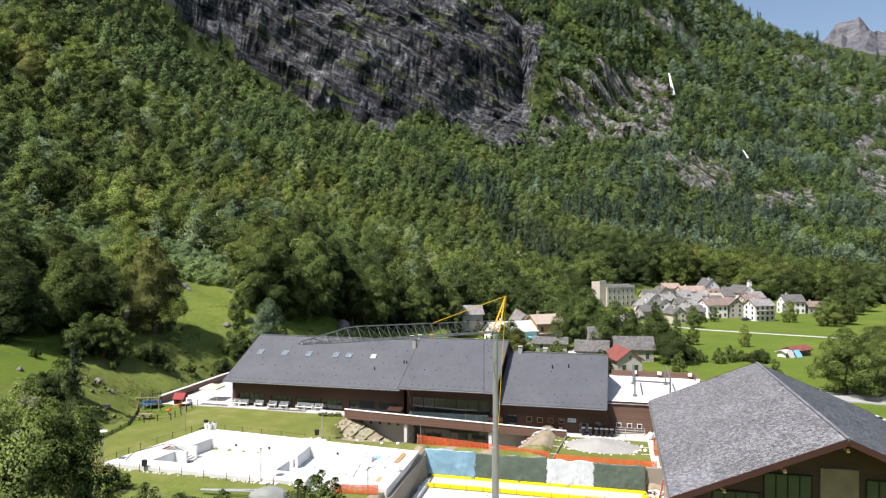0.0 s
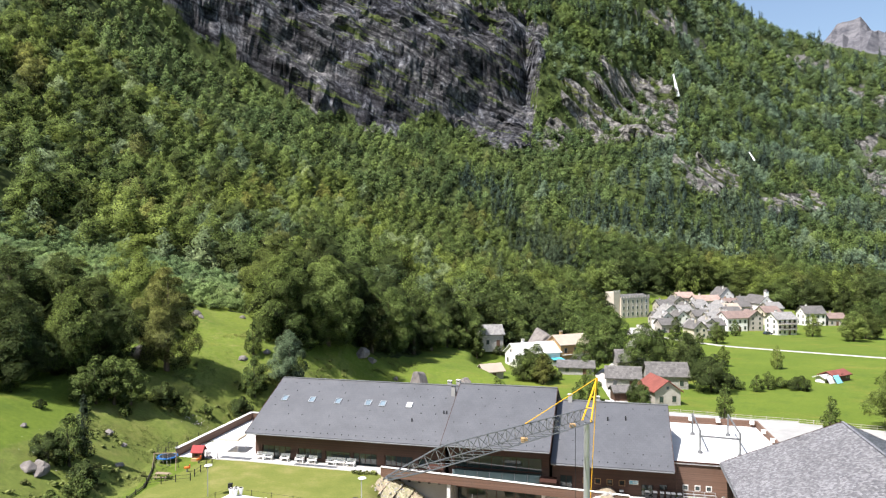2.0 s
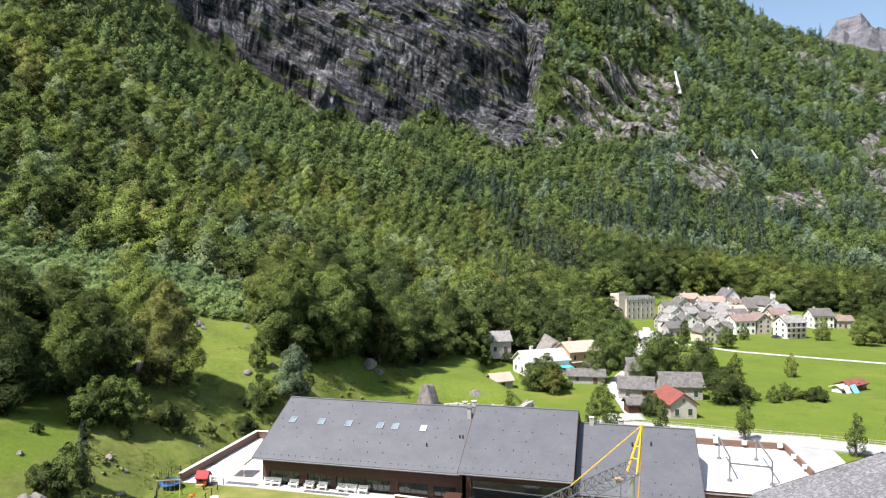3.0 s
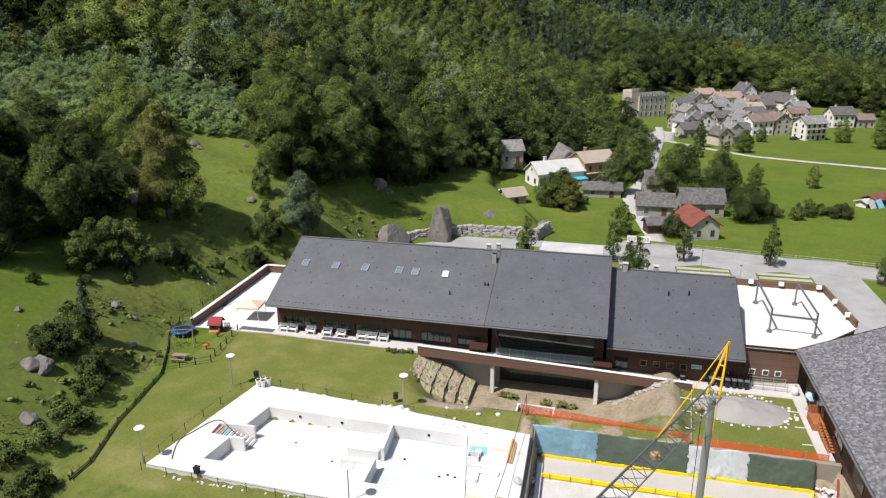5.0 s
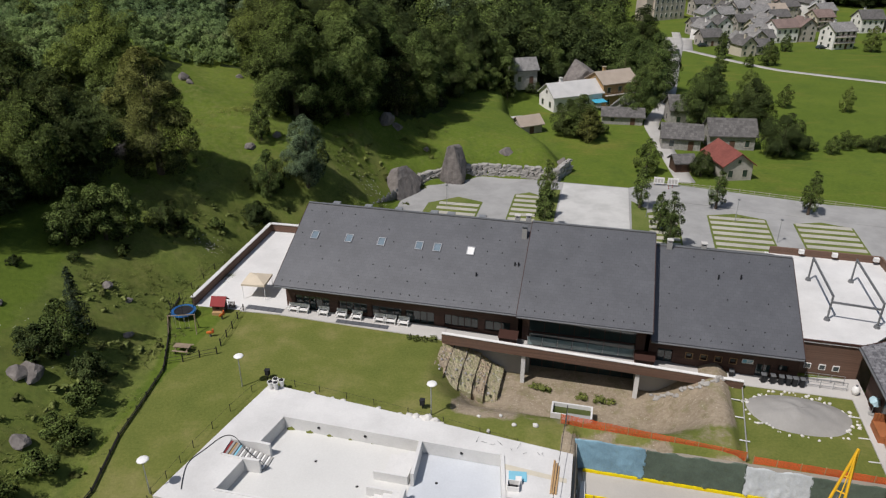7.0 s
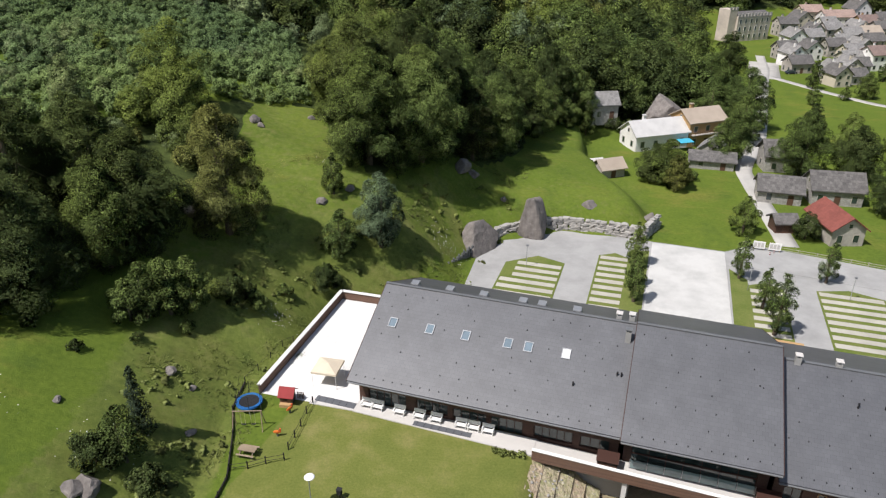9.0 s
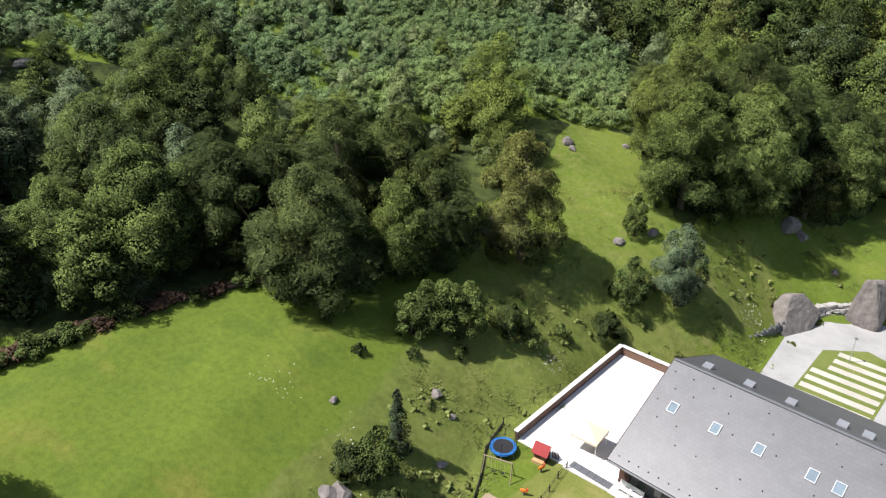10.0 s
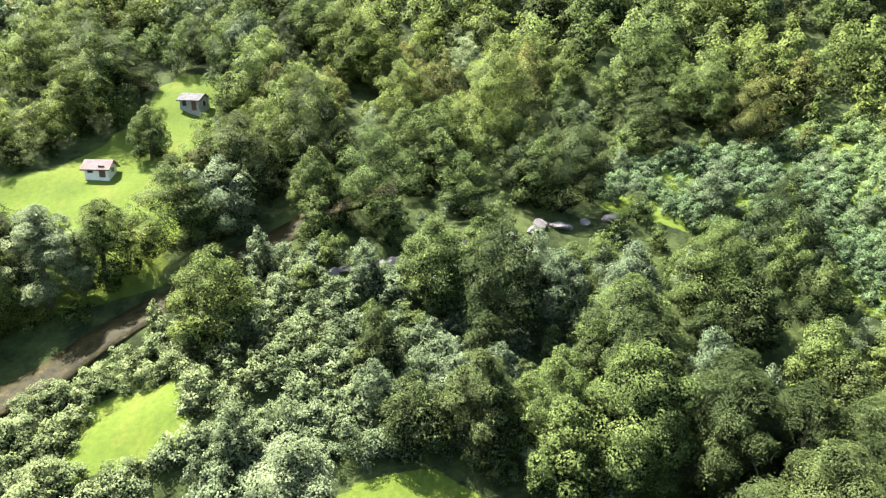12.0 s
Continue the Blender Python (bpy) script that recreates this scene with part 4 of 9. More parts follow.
    # glazed gable
    for p, q in ((65.0, 68.6), (69.0, 72.6), (76.6, 80.2), (80.6, 84.2)):
        m = min(p, 2 * ur - q)
        h = ze + s * (m - u0) - 1.3
        bm = bm_new()
        for k in range(5):
            x = p + (q - p) * k / 4
            block(bm, x - 0.05, x + 0.05, w0 + 2.28, w0 + 2.4, -1.0, h)
        for z in (-1.0, h * 0.45, h - 0.1):
            block(bm, p, q, w0 + 2.28, w0 + 2.4, z, z + 0.1)
        win = part("gable_window", bm, BLACK, ob)
        part("pane", one(block, p, q, w0 + 2.33, w0 + 2.37, -1.0, h), GLASS, win)
    part("gable_pier", one(block, 73.2, 76.0, w0 + 2.2, w0 + 2.4, -4.8, zr - 3.0), WOOD_GREY, ob)
    for u, z in ((ur, zr - 0.9), (ur - 4.5, zr - 2.85), (ur - 9, zr - 4.8), (ur + 4.5, zr - 2.85)):
        part("purlin_end", one(beam, (u, w0 + 0.1, z), (u, w0 + 2.4, z), 0.22, 0.3), WOOD_PALE, ob)
    for k in range(4):
        part("side_window", one(block, u0 + 1.24, u0 + 1.3, -6.0 - 6 * k, -3.4 - 6 * k, 0.4, 2.2), GLASS, ob)


hall()

# ---- west terrace ----
def west_terrace():
    bm = bm_new()
    ring = [(-10.4, -0.6), (0.4, 0.0), (0.5, 21.0), (-10.6, 20.6)]
    plate(bm, [xy(*p) for p in ring], [], -1.5, 0.52)
    tagged(part("terrace", bm, CONCRETE_WHITE), "pale concrete terrace beside the building", "terrace", kind="structure")
    bm = bm_new()
    for a, b in (((-10.5, -0.6), (-10.75, 20.8)), ((-10.75, 20.8), (0.6, 21.2))):
        beam(bm, (*xy(*a), 0.55), (*xy(*b), 0.55), 0.3, 2.2)
    w = part("parapet_wall", bm, WOOD_BAND)
    tagged(w, "low board-clad parapet wall with a pale coping", "wall", kind="structure")
    bm = bm_new()
    for a, b in (((-10.5, -0.7), (-10.75, 20.9)), ((-10.6, 20.8), (0.6, 21.2))):
        beam(bm, (*xy(*a), 1.7), (*xy(*b), 1.7), 0.5, 0.1)
    part("coping", bm, CONCRETE_WHITE, w)
    bm = bm_new()
    plate(bm, [xy(*p) for p in ((0.4, -0.3), (19.8, -0.95), (19.8, 1.5), (0.4, 1.55))], [], -0.5, 0.61)
    tagged(part("walkway", bm, PAVING), "pale paved walkway along the front", "walkway", kind="structure")


west_terrace()


# ---- pool under renovation ----
DECK = [(2.3, -28.3), (5.1, -12.8), (15.5, -13.8), (22.9, -14.6), (34.9, -15.9), (35.2, -28.9), (24.9, -28.95), (17.8, -28.9)]
BASIN = [(8.5, -17.0), (21.7, -17.3), (28.9, -17.4), (30.6, -26.6), (21.9, -26.5), (6.8, -26.6), (7.4, -22.9), (5.3, -22.76), (5.22, -20.87), (7.8, -20.72)]


def pool():
    ob = thing("swimming_pool", "empty outdoor pool in pale bare concrete", "pool", (float(O[0]), float(O[1]), 0.0), TURN)
    bm = bm_new()
    plate(bm, DECK, [BASIN], -1.6, 0.85)
    part("deck", bm, CONCRETE_WHITE, ob, "whitish concrete pool deck")
    part("basin_floor", one(plate, [(5.0, -28.0), (5.0, -16.4), (21.8, -16.6), (21.8, -28.0)], [], -1.55, -0.42), CONCRETE_CREAM, ob, "creamy white basin floor")
    part("basin_floor", one(plate, [(21.803, -28.0), (21.803, -16.6), (31, -17.0), (32, -28.0)], [], -1.55, -0.45), CONCRETE_POOL, ob, "pale bluish grey basin floor")

    def wall(name, a, b, thick, z0, z1):
        part(name, one(beam, (*a, (z0 + z1) / 2), (*b, (z0 + z1) / 2), thick, z1 - z0), CONCRETE_WHITE, ob)
    for a, b in zip(BASIN, BASIN[1:] + BASIN[:1]):
        wall("kerb", a, b, 0.2, -0.4, 0.92)
    wall("entry_wall", (7.75, -20.74), (8.95, -20.8), 0.27, -0.4, 0.97)
    wall("entry_wall", (7.35, -22.88), (8.95, -22.82), 0.27, -0.4, 0.97)
    # stair down into the basin, the upper treads covered with boards
    for k in range(9):
        u, z = 5.35 + k * 0.43, 0.78 - k * 0.135
        tr = part("tread", one(block, u, u + 0.427, -22.6, -20.98, -0.41, z), CONCRETE_GREY, ob)
        part("tread_edge", one(block, u + 0.02, u + 0.2, -22.55, -21.02, z + 0.003, z + 0.035), (RED, WOOD_PALE, SKYBLUE)[k] if k < 3 else WHITE, tr)
    # partition with shallow steps on both sides of the passage
    wall("partition_wall", (21.7, -17.35), (22.0, -21.4), 0.3, -0.4, 0.97)
    wall("partition_wall", (21.82, -23.0), (21.9, -26.45), 0.3, -0.4, 0.97)
    for w0, w1 in ((-21.3, -18.4), (-26.2, -23.1)):
        front = w0 if w0 > -22 else w1
        wall("step_wall", (18.6, front), (21.6, front), 0.2, -0.41, 0.5)
        for k, (u0, z) in enumerate(((19.3, -0.1), (20.1, 0.2), (20.9, 0.5))):
            a_, b_ = (w0 + 0.11, w1) if w0 > -22 else (w0, w1 - 0.11)
            part("step", one(block, u0, u0 + 0.797 if k < 2 else 21.64, a_, b_, -0.41, z), CONCRETE_WHITE, ob)
    wall("end_wall", (29.0, -17.5), (30.6, -26.4), 0.3, -0.4, 0.98)
    wall("end_wall", (30.6, -22.6), (33.0, -22.8), 0.6, 0.4, 1.0)
    screed = concrete("cream_screed", (0.60, 0.55, 0.44), stain=0.2)
    for ring in ([(29.3, -18.4), (34.6, -18.95), (34.6, -19.45), (29.4, -19.0)], [(30.7, -25.85), (34.8, -26.1), (34.8, -26.9), (30.7, -26.65)]):
        part("channel", one(plate, ring, [], 0.7, 0.858), screed, ob, "cream-coloured screed strip")
    for a, b in (((30.0, -22.1), (31.2, -22.0)), ((31.2, -22.0), (31.3, -24.2)), ((31.3, -24.2), (30.2, -24.1))):
        wall("stair_kerb", a, b, 0.16, 0.6, 1.02)
    for k in range(3):
        part("stair_tread", one(block, 30.35 + k * 0.28, 30.6 + k * 0.28, -23.95, -22.25, 0.84, 0.88 + 0.03 * k), WHITE, ob)
    for u, w in ((12.0, -17.1), (16.5, -17.2), (25.4, -17.35)):
        part("inlet", one(tube, (u, w - 0.1, 0.35), (u, w - 0.16, 0.35), 0.14, n=10), BLACK, ob)
    for u, w in ((23.9, -20.6), (27.6, -22.4), (28.3, -22.0), (29.0, -22.2), (13.0, -20.5), (17.5, -22.5)):
        part("drain", one(tube, (u, w, -0.45), (u, w, -0.42), 0.13, n=10), BLACK, ob)
    mat = thing("blue_board", "pale blue board lying on the pool deck", "board", spot(30.6, -19.6, 0.85), TURN + 8)
    part("board", one(block, -0.75, 0.75, -0.55, 0.55, 0.003, 0.06), SKYBLUE, mat)
    part("block", one(block, -0.2, 0.3, -0.95, -0.45, 0.0, 0.5), WHITE, mat)


pool()


# ---- building pit ----
def sheet(name, u0, u1, w0, z0, w1, z1, material, seed, label):
    """A wrinkled plastic sheet hung from the edge of the pit."""
    n, k = 44, 18
    i, j = np.meshgrid(np.linspace(0, 1, n), np.linspace(0, 1, k), indexing="ij")
    fold = 0.07 * waves(i * (u1 - u0) + 0.9 * j + seed, j * 1.1, 1.3, seed) * (0.3 + j) + 0.05 * waves(i * (u1 - u0) - j, j * 2, 0.55, seed + 1) + 0.025 * waves(i * (u1 - u0), j * 4, 0.3, seed + 6)
    uu = u0 + (u1 - u0) * i + 0.08 * waves(j * 3, i, 1.0, seed + 2)
    ww = w0 + (w1 - w0) * j - np.abs(fold) - 0.12
    zz = z0 + (z1 - z0) * j + 0.12 * waves(i * (u1 - u0), j, 2.2, seed + 3) * (j < 0.05) + 0.05 * waves(i * (u1 - u0), j, 1.5, seed + 4) * (j > 0.95)
    x, y = xy(uu, ww)
    verts = np.stack([x, y, zz], -1).reshape(-1, 3)
    a, b = np.meshgrid(np.arange(n - 1), np.arange(k - 1), indexing="ij")
    faces = np.stack([a * k + b, a * k + b + 1, (a + 1) * k + b + 1, (a + 1) * k + b], -1).reshape(-1, 4)
    me = mesh_from(name, verts, faces, material)
    me.polygons.foreach_set("use_smooth", np.ones(len(me.polygons), bool))
    ob = new(name, me)
    md = ob.modifiers.new("thick", "SOLIDIFY")
    md.thickness = 0.02
    return tagged(ob, label, "tarpaulin", "sheets over the pit wall")


TARP_BLUE = plain("blue_tarpaulin", (0.17, 0.29, 0.36), 0.38, vary=0.3, scale=2.5, bump=0.6)
TARP_GREEN = plain("green_tarpaulin", (0.075, 0.10, 0.075), 0.4, vary=0.4, scale=2.5, bump=0.6)
TARP_WHITE = plain("white_tarpaulin", (0.45, 0.475, 0.48), 0.38, vary=0.25, scale=2.5, bump=0.6)


def board_run(parent, pts, z, high=0.42, thick=0.12):
    for a, b in zip(pts, pts[1:]):
        part("shuttering_board", one(beam, (*xy(*a), z + high / 2), (*xy(*b), z + high / 2), thick, high), LEMON, parent)


def rubble_floor():
    """Crushed pale stone, tracked and muddy in places."""
    m = Mat("rubble", 0.92, 0, 0.2)
    pale = m.mix(0.5, m.ramp(m.noise(0.35, 8, 0.7), (0.34, (0.42, 0.405, 0.38)), (0.62, (0.60, 0.585, 0.56))), m.ramp(m.noise(6, 6, 0.75), (0.3, (0.36, 0.35, 0.33)), (0.7, (0.62, 0.60, 0.57))))
    mud = m.ramp(m.noise(0.14, 8, 0.72), (0.53, (0, 0, 0)), (0.62, (1, 1, 1)))
    m.colour(m.mix(m.maths("MULTIPLY", m.nodes_value(mud), 0.55), pale, m.ramp(m.noise(2.0, 7, 0.7), (0.3, (0.20, 0.165, 0.12)), (0.7, (0.36, 0.31, 0.25)))))
    m.bump(m.noise(3.0, 8, 0.75), 0.7, 0.12)
    return m.m


def pit():
    bm = bm_new()
    plate(bm, [xy(*p) for p in ((35.2, -13.2), (62.6, -13.2), (62.6, -45), (35.4, -45))], [], -3.6, -2.85)
    tagged(part("pit_floor", bm, rubble_floor()), "pale gravelly floor of the building pit", "ground", kind="structure")
    slab = bm_new()
    plate(slab, [xy(*p) for p in ((35.9, -14.1), (60.4, -14.1), (60.0, -15.4), (62.4, -15.4), (62.4, -20.3), (57.5, -20.5), (57.1, -17.1), (36.2, -17.0))], [], -2.9, -2.62)
    ob = tagged(part("foundation_slab", slab, concrete("fresh_concrete", (0.46, 0.43, 0.385), stain=0.22)), "fresh concrete foundation strip edged with yellow boards", "foundation")
    board_run(ob, [(35.9, -14.0), (60.4, -14.0), (60.0, -15.4), (62.4, -15.4)], -2.75)
    board_run(ob, [(36.2, -17.1), (57.1, -17.2), (57.5, -20.6), (62.6, -20.4)], -2.75)
    for k in range(11):
        u = 37.0 + k * 1.9
        part("peg", one(block, *[v + c for v, c in zip((xy(u, -17.25)[0], xy(u, -17.25)[0], xy(u, -17.25)[1], xy(u, -17.25)[1]), (-0.03, 0.03, -0.03, 0.03))], -2.9, -2.15), WOOD_PALE, ob)
    part("kerb_strip", one(plate, [xy(*p) for p in ((35.75, -15.7), (36.2, -15.6), (36.5, -26.0), (36.0, -26.1))], [], -2.86, -2.3), CONCRETE_WHITE, ob, "pale concrete footing beside the pool wall")
    board_run(ob, [(57.6, -21.6), (61.4, -21.5), (62.6, -19.8)], -2.75)
    # cut sides
    bm = bm_new()
    for a, b in (((34.4, -12.95), (62.6, -12.95)), ((34.9, -12.8), (35.4, -30))):
        beam(bm, (*xy(*a), -1.5), (*xy(*b), -1.5), 0.5, 3.0)
    tagged(part("pit_wall", bm, concrete("cut_earth", (0.30, 0.27, 0.22), stain=0.35)), "rough cut side of the building pit", "wall", kind="structure")
    for u0, u1, mat, lab in ((34.6, 41.2, TARP_BLUE, "pale blue tarpaulin hung over the pit wall"), (41.1, 49.5, TARP_GREEN, "dark green tarpaulin hung over the pit wall"),
                             (49.4, 54.8, TARP_WHITE, "white plastic sheet hung over the pit wall"), (54.7, 60.4, TARP_GREEN, "dark green tarpaulin hung over the pit wall")):
        sheet("tarpaulin", u0, u1, -13.3, 0.5 - 0.012 * (u0 - 34), -13.85, -2.4, mat, int(u0 * 3), lab)


pit()


def net_fence(name, a, b, high, posts, label):
    """Orange safety net on battens."""
    ob = thing(name, label, "fence", spot(*a))
    z0 = ob.matrix_world.translation
    A, B = Vector(spot(*a)) - z0, Vector(spot(*b)) - z0
    bm = bm_new()
    n = max(2, int((B - A).length / 0.5))
    for k in range(n):
        p, q = A.lerp(B, k / n), A.lerp(B, (k + 1) / n)
        for r in range(9):
            z = 0.1 + r * (high - 0.1) / 8
            beam(bm, p + Vector((0, 0, z)), q + Vector((0, 0, z + 0.03 * math.sin(k * 1.7))), 0.012, 0.075)
        beam(bm, p + Vector((0, 0, 0.1)), p + Vector((0, 0, high)), 0.015, 0.03)
    part("net", bm, ORANGE, ob, "orange plastic safety net")
    for k in range(posts + 1):
        p = A.lerp(B, k / posts)
        part("batten", one(beam, p + Vector((0, 0, -0.1)), p + Vector((0, 0, high + 0.1)), 0.07, 0.07), WOOD_PALE, ob)
    return ob


net_fence("safety_fence", (33.5, -11.7), (49.6, -12.2), 1.05, 8, "orange net fence along the pit edge")
net_fence("safety_fence", (50.2, -12.3), (61.6, -12.6), 0.9, 6, "orange net fence below the gravel heap")
net_fence("safety_fence", (30.0, -30.3), (34.6, -29.7), 0.9, 4, "sagging orange net fence by the pool corner")


# ---- crane ----
def crane():
    x, y = 4.5, 59.9
    base = -2.85
    ob = thing("tower_crane", "self-erecting crane with grey mast and lattice jib", "crane", (x, y, base))
    top = 17.3 - base
    part("ballast", one(block, -1.5, 1.5, -1.4, 1.4, 0.35, 1.6), CONCRETE_GREY, ob)
    for sx in (-1, 1):
        for sy in (-1, 1):
            lg = part("outrigger", one(beam, (0, 0, 0.5), (2.2 * sx, 2.2 * sy, 0.35), 0.25, 0.3), YELLOW, ob)
            part("pad", one(tube, (2.2 * sx, 2.2 * sy, 0), (2.2 * sx, 2.2 * sy, 0.25), 0.35, n=10), STEEL, lg)
    bm = bm_new()
    tube(bm, (0, 0, 1.5), (0, 0, top * 0.52), 0.32, 0.29, 12)
    part("mast", bm, GALV, ob, "galvanised tubular mast")
    bm = bm_new()
    tube(bm, (0, 0, top * 0.52), (0, 0, top), 0.24, 0.21, 12)
    part("upper_mast", bm, GALV, ob)
    # jib: triangular lattice, level, towards the building's west end
    tip = Vector((-13.3, -16.5, top + 1.5))
    root = Vector((0, 0, top + 0.2))
    run = (tip - root).normalized()
    side = Vector((-run.y, run.x, 0)).normalized()
    long_ = (tip - root).length
    bm = bm_new()
    n = 22
    def rails(f):
        c = root + run * long_ * f
        h = 0.95 * (1 if f < 0.8 else 1 - (f - 0.8) / 0.2 * 0.85)
        wd = 0.5 * (1 if f < 0.85 else 1 - (f - 0.85) / 0.15 * 0.7)
        return c + side * wd, c - side * wd, c + Vector((0, 0, h))
    for k in range(n):
        p, q = rails(k / n), rails((k + 1) / n)
        for a, b in zip(p, q):
            tube(bm, a, b, 0.04, n=5)
        for a, b in ((p[0], q[2]), (p[1], q[2]), (q[0], q[2]), (q[1], q[2]), (p[0], q[1])):
            tube(bm, a, b, 0.02, n=4)
    part("jib", bm, STEEL, ob, "dark grey steel lattice jib")
    apex = root + Vector((0.95, 0.9, 3.0))
    bm = bm_new()
    for s in (-0.35, 0.35):
        tube(bm, root + side * s, apex, 0.07, n=6)
    for f in (0.3, 0.55, 0.8):
        tube(bm, root.lerp(apex, f) + side * 0.3 * (1 - f), root.lerp(apex, f) - side * 0.3 * (1 - f), 0.04, n=5)
    part("strut", bm, YELLOW, ob, "yellow steel strut")
    bm = bm_new()
    tube(bm, apex, rails(0.4)[2], 0.03, n=5)
    tube(bm, apex, (-0.3, 0.4, 2.0), 0.03, n=5)
    part("tie_rope", bm, YELLOW, ob)
    for f in (0.1, 0.4):
        c = root + run * long_ * f
        part("trolley", one(block, c.x - 0.2, c.x + 0.2, c.y - 0.2, c.y + 0.2, c.z - 0.15, c.z + 0.1), WOOD_PALE, ob)
    part("hook_line", one(tube, root + run * 1.7, root + run * 1.7 - Vector((0, 0, 9)), 0.02, n=5), BLACK, ob)


crane()


# ---- car park behind ----
def flat(name, ring, material, z, label, category, under=0.25, kind="structure"):
    bm = bm_new()
    plate(bm, [xy(*p) for p in ring], [], z - under, z)
    return tagged(part(name, bm, material), label, category, kind=kind)


def car_park():
    flat("car_park", [(-1.0, 24), (-0.6, 40), (-0.4, 47), (2.0, 53.5), (6.0, 58.5), (13, 62.6), (26.6, 62.6), (84, 62), (84, 24)], ASPHALT, -4.33, "worn grey asphalt car park", "car park", 0.5)
    flat("road", [(40, 62), (45, 66.5), (84, 60.5), (135, 52), (135, 44), (84, 53.5), (48, 57.5), (40, 57)], ASPHALT, -4.29, "grey asphalt road beside the fields", "road", 0.6)
    flat("concrete_pad", [(28.4, 24), (28.5, 62.0), (40.3, 62.0), (40.7, 24)], COURT, -4.22, "pale concrete playing court", "court")
    for k, (u0, u1, w0, w1) in enumerate(((6.3, 15.0, 24, 50.2), (20.6, 25.0, 24, 55.2), (43.6, 48.2, 24, 52), (53.5, 62.3, 24, 53.3), (67.0, 75.5, 24, 52.8))):
        flat("verge", [(u0 - 0.3, w0), (u0 - 0.3, w1 - (3 if k == 0 else 0.8)), (0.5 * (u0 + u1), w1 + 0.8), (u1 + 0.3, w1 - 0.6), (u1 + 0.3, w0)], GRASS, -4.28, "strip of mown grass between parking bays", "lawn")
        w = w0 + 0.5
        while w < w1 - 1.6:
            flat("parking_strip", [(u0 + (1.6 if k == 0 and w > 42 else 0) * 1.0, w), (u1, w + 0.15), (u1, w + 1.25), (u0 + (1.6 if k == 0 and w > 42 else 0), w + 1.1)], STRIP, -4.24, "pale paved strip of a parking bay", "paving")
            w += 2.05
    flat("tree_bed", [(25.2, 24), (25.2, 58), (28.2, 58.5), (28.2, 24)], GRASS, -4.27, "grass bed with a row of young trees", "lawn")
    flat("tree_bed", [(40.9, 24), (40.8, 56), (43.4, 53), (43.4, 24)], GRASS, -4.27, "grass bed with a row of young trees", "lawn")


def grass_material():
    m = Mat("verge_grass", 0.95, 0, 0.12)
    m.colour(m.mix(0.5, m.ramp(m.noise(0.3, 5), (0.3, (0.085, 0.115, 0.025)), (0.7, (0.19, 0.185, 0.07))), m.ramp(m.noise(4, 6, 0.7), (0.3, (0.05, 0.09, 0.012)), (0.7, (0.17, 0.21, 0.05)))))
    m.bump(m.noise(6, 5), 0.6, 0.1)
    return m.m


GRASS = grass_material()
STRIP = concrete("parking_strips", (0.43, 0.41, 0.35), stain=0.42)
car_park()

# ---- trees ----
LEAF_TONES = {
    "broad": ((0.050, 0.075, 0.019), (0.082, 0.118, 0.029), (0.128, 0.174, 0.045), 0.48),
    "dark": ((0.018, 0.029, 0.009), (0.039, 0.058, 0.016), (0.088, 0.116, 0.034), 0.28),
    "pale": ((0.078, 0.116, 0.050), (0.114, 0.160, 0.070), (0.162, 0.210, 0.098), 0.55),
    "silver": ((0.150, 0.202, 0.080), (0.215, 0.276, 0.116), (0.290, 0.350, 0.162), 0.55),
    "needle": ((0.030, 0.047, 0.026), (0.046, 0.069, 0.035), (0.070, 0.097, 0.048), 0.2),
    "brown": ((0.056, 0.074, 0.020), (0.082, 0.098, 0.027), (0.114, 0.128, 0.038), 0.45),
    "weed": ((0.110, 0.150, 0.036), (0.155, 0.195, 0.048), (0.205, 0.235, 0.070), 0.45),
    "fresh": ((0.070, 0.118, 0.042), (0.100, 0.158, 0.060), (0.136, 0.202, 0.080), 0.55),
    "russet": ((0.060, 0.045, 0.026), (0.105, 0.066, 0.040), (0.150, 0.105, 0.060), 0.3),
}
FAR_HAZE = (0.87, 0.93, 1.15)          # bluish aerial haze put into the leaf colours of the far woods
LEAF, NEAR_LEAF, MID_LEAF, FAR_LEAF = ({k: leaf_material(k + tail, *[tuple(c * h for c, h in zip(tone, FAR_HAZE if cells < 1 else (1, 1, 1))) for tone in v[:3]], v[3], leaves=cells) for k, v in LEAF_TONES.items() if cells > 1 or k not in ("weed", "russet", "silver", "fresh")}
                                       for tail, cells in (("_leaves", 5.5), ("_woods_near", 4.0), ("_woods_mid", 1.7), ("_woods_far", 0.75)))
TUFT = {k: leaf_material(k + "_tuft", *LEAF_TONES[v]) for k, v in (("broad", "weed"), ("brown", "brown"))}
BARK = plain("bark", (0.085, 0.065, 0.048), 0.9, vary=0.35, scale=5, bump=0.6)


def spray_mesh(centres, normals, sizes, rng, droop=0.0):
    """Many small leaf sprays: a bent four-sided blade at each place."""
    n = len(centres)
    nrm = normals * 0.95 + np.array([0, 0, 0.35]) + rng.normal(0, 0.30, (n, 3))
    nrm /= np.linalg.norm(nrm, axis=1)[:, None] + 1e-9
    ref = rng.normal(0, 1, (n, 3))
    a = np.cross(nrm, ref)
    a /= np.linalg.norm(a, axis=1)[:, None] + 1e-9
    b = np.cross(nrm, a)
    a, b = a * sizes[:, None], b * sizes[:, None] * 0.5
    v = np.stack([centres - a, centres - b * 0.9 + nrm * sizes[:, None] * 0.12, centres + a, centres + b + nrm * sizes[:, None] * 0.05], 1)
    v[:, :, 2] -= droop
    return v.reshape(-1, 3), np.arange(n * 4).reshape(n, 4)


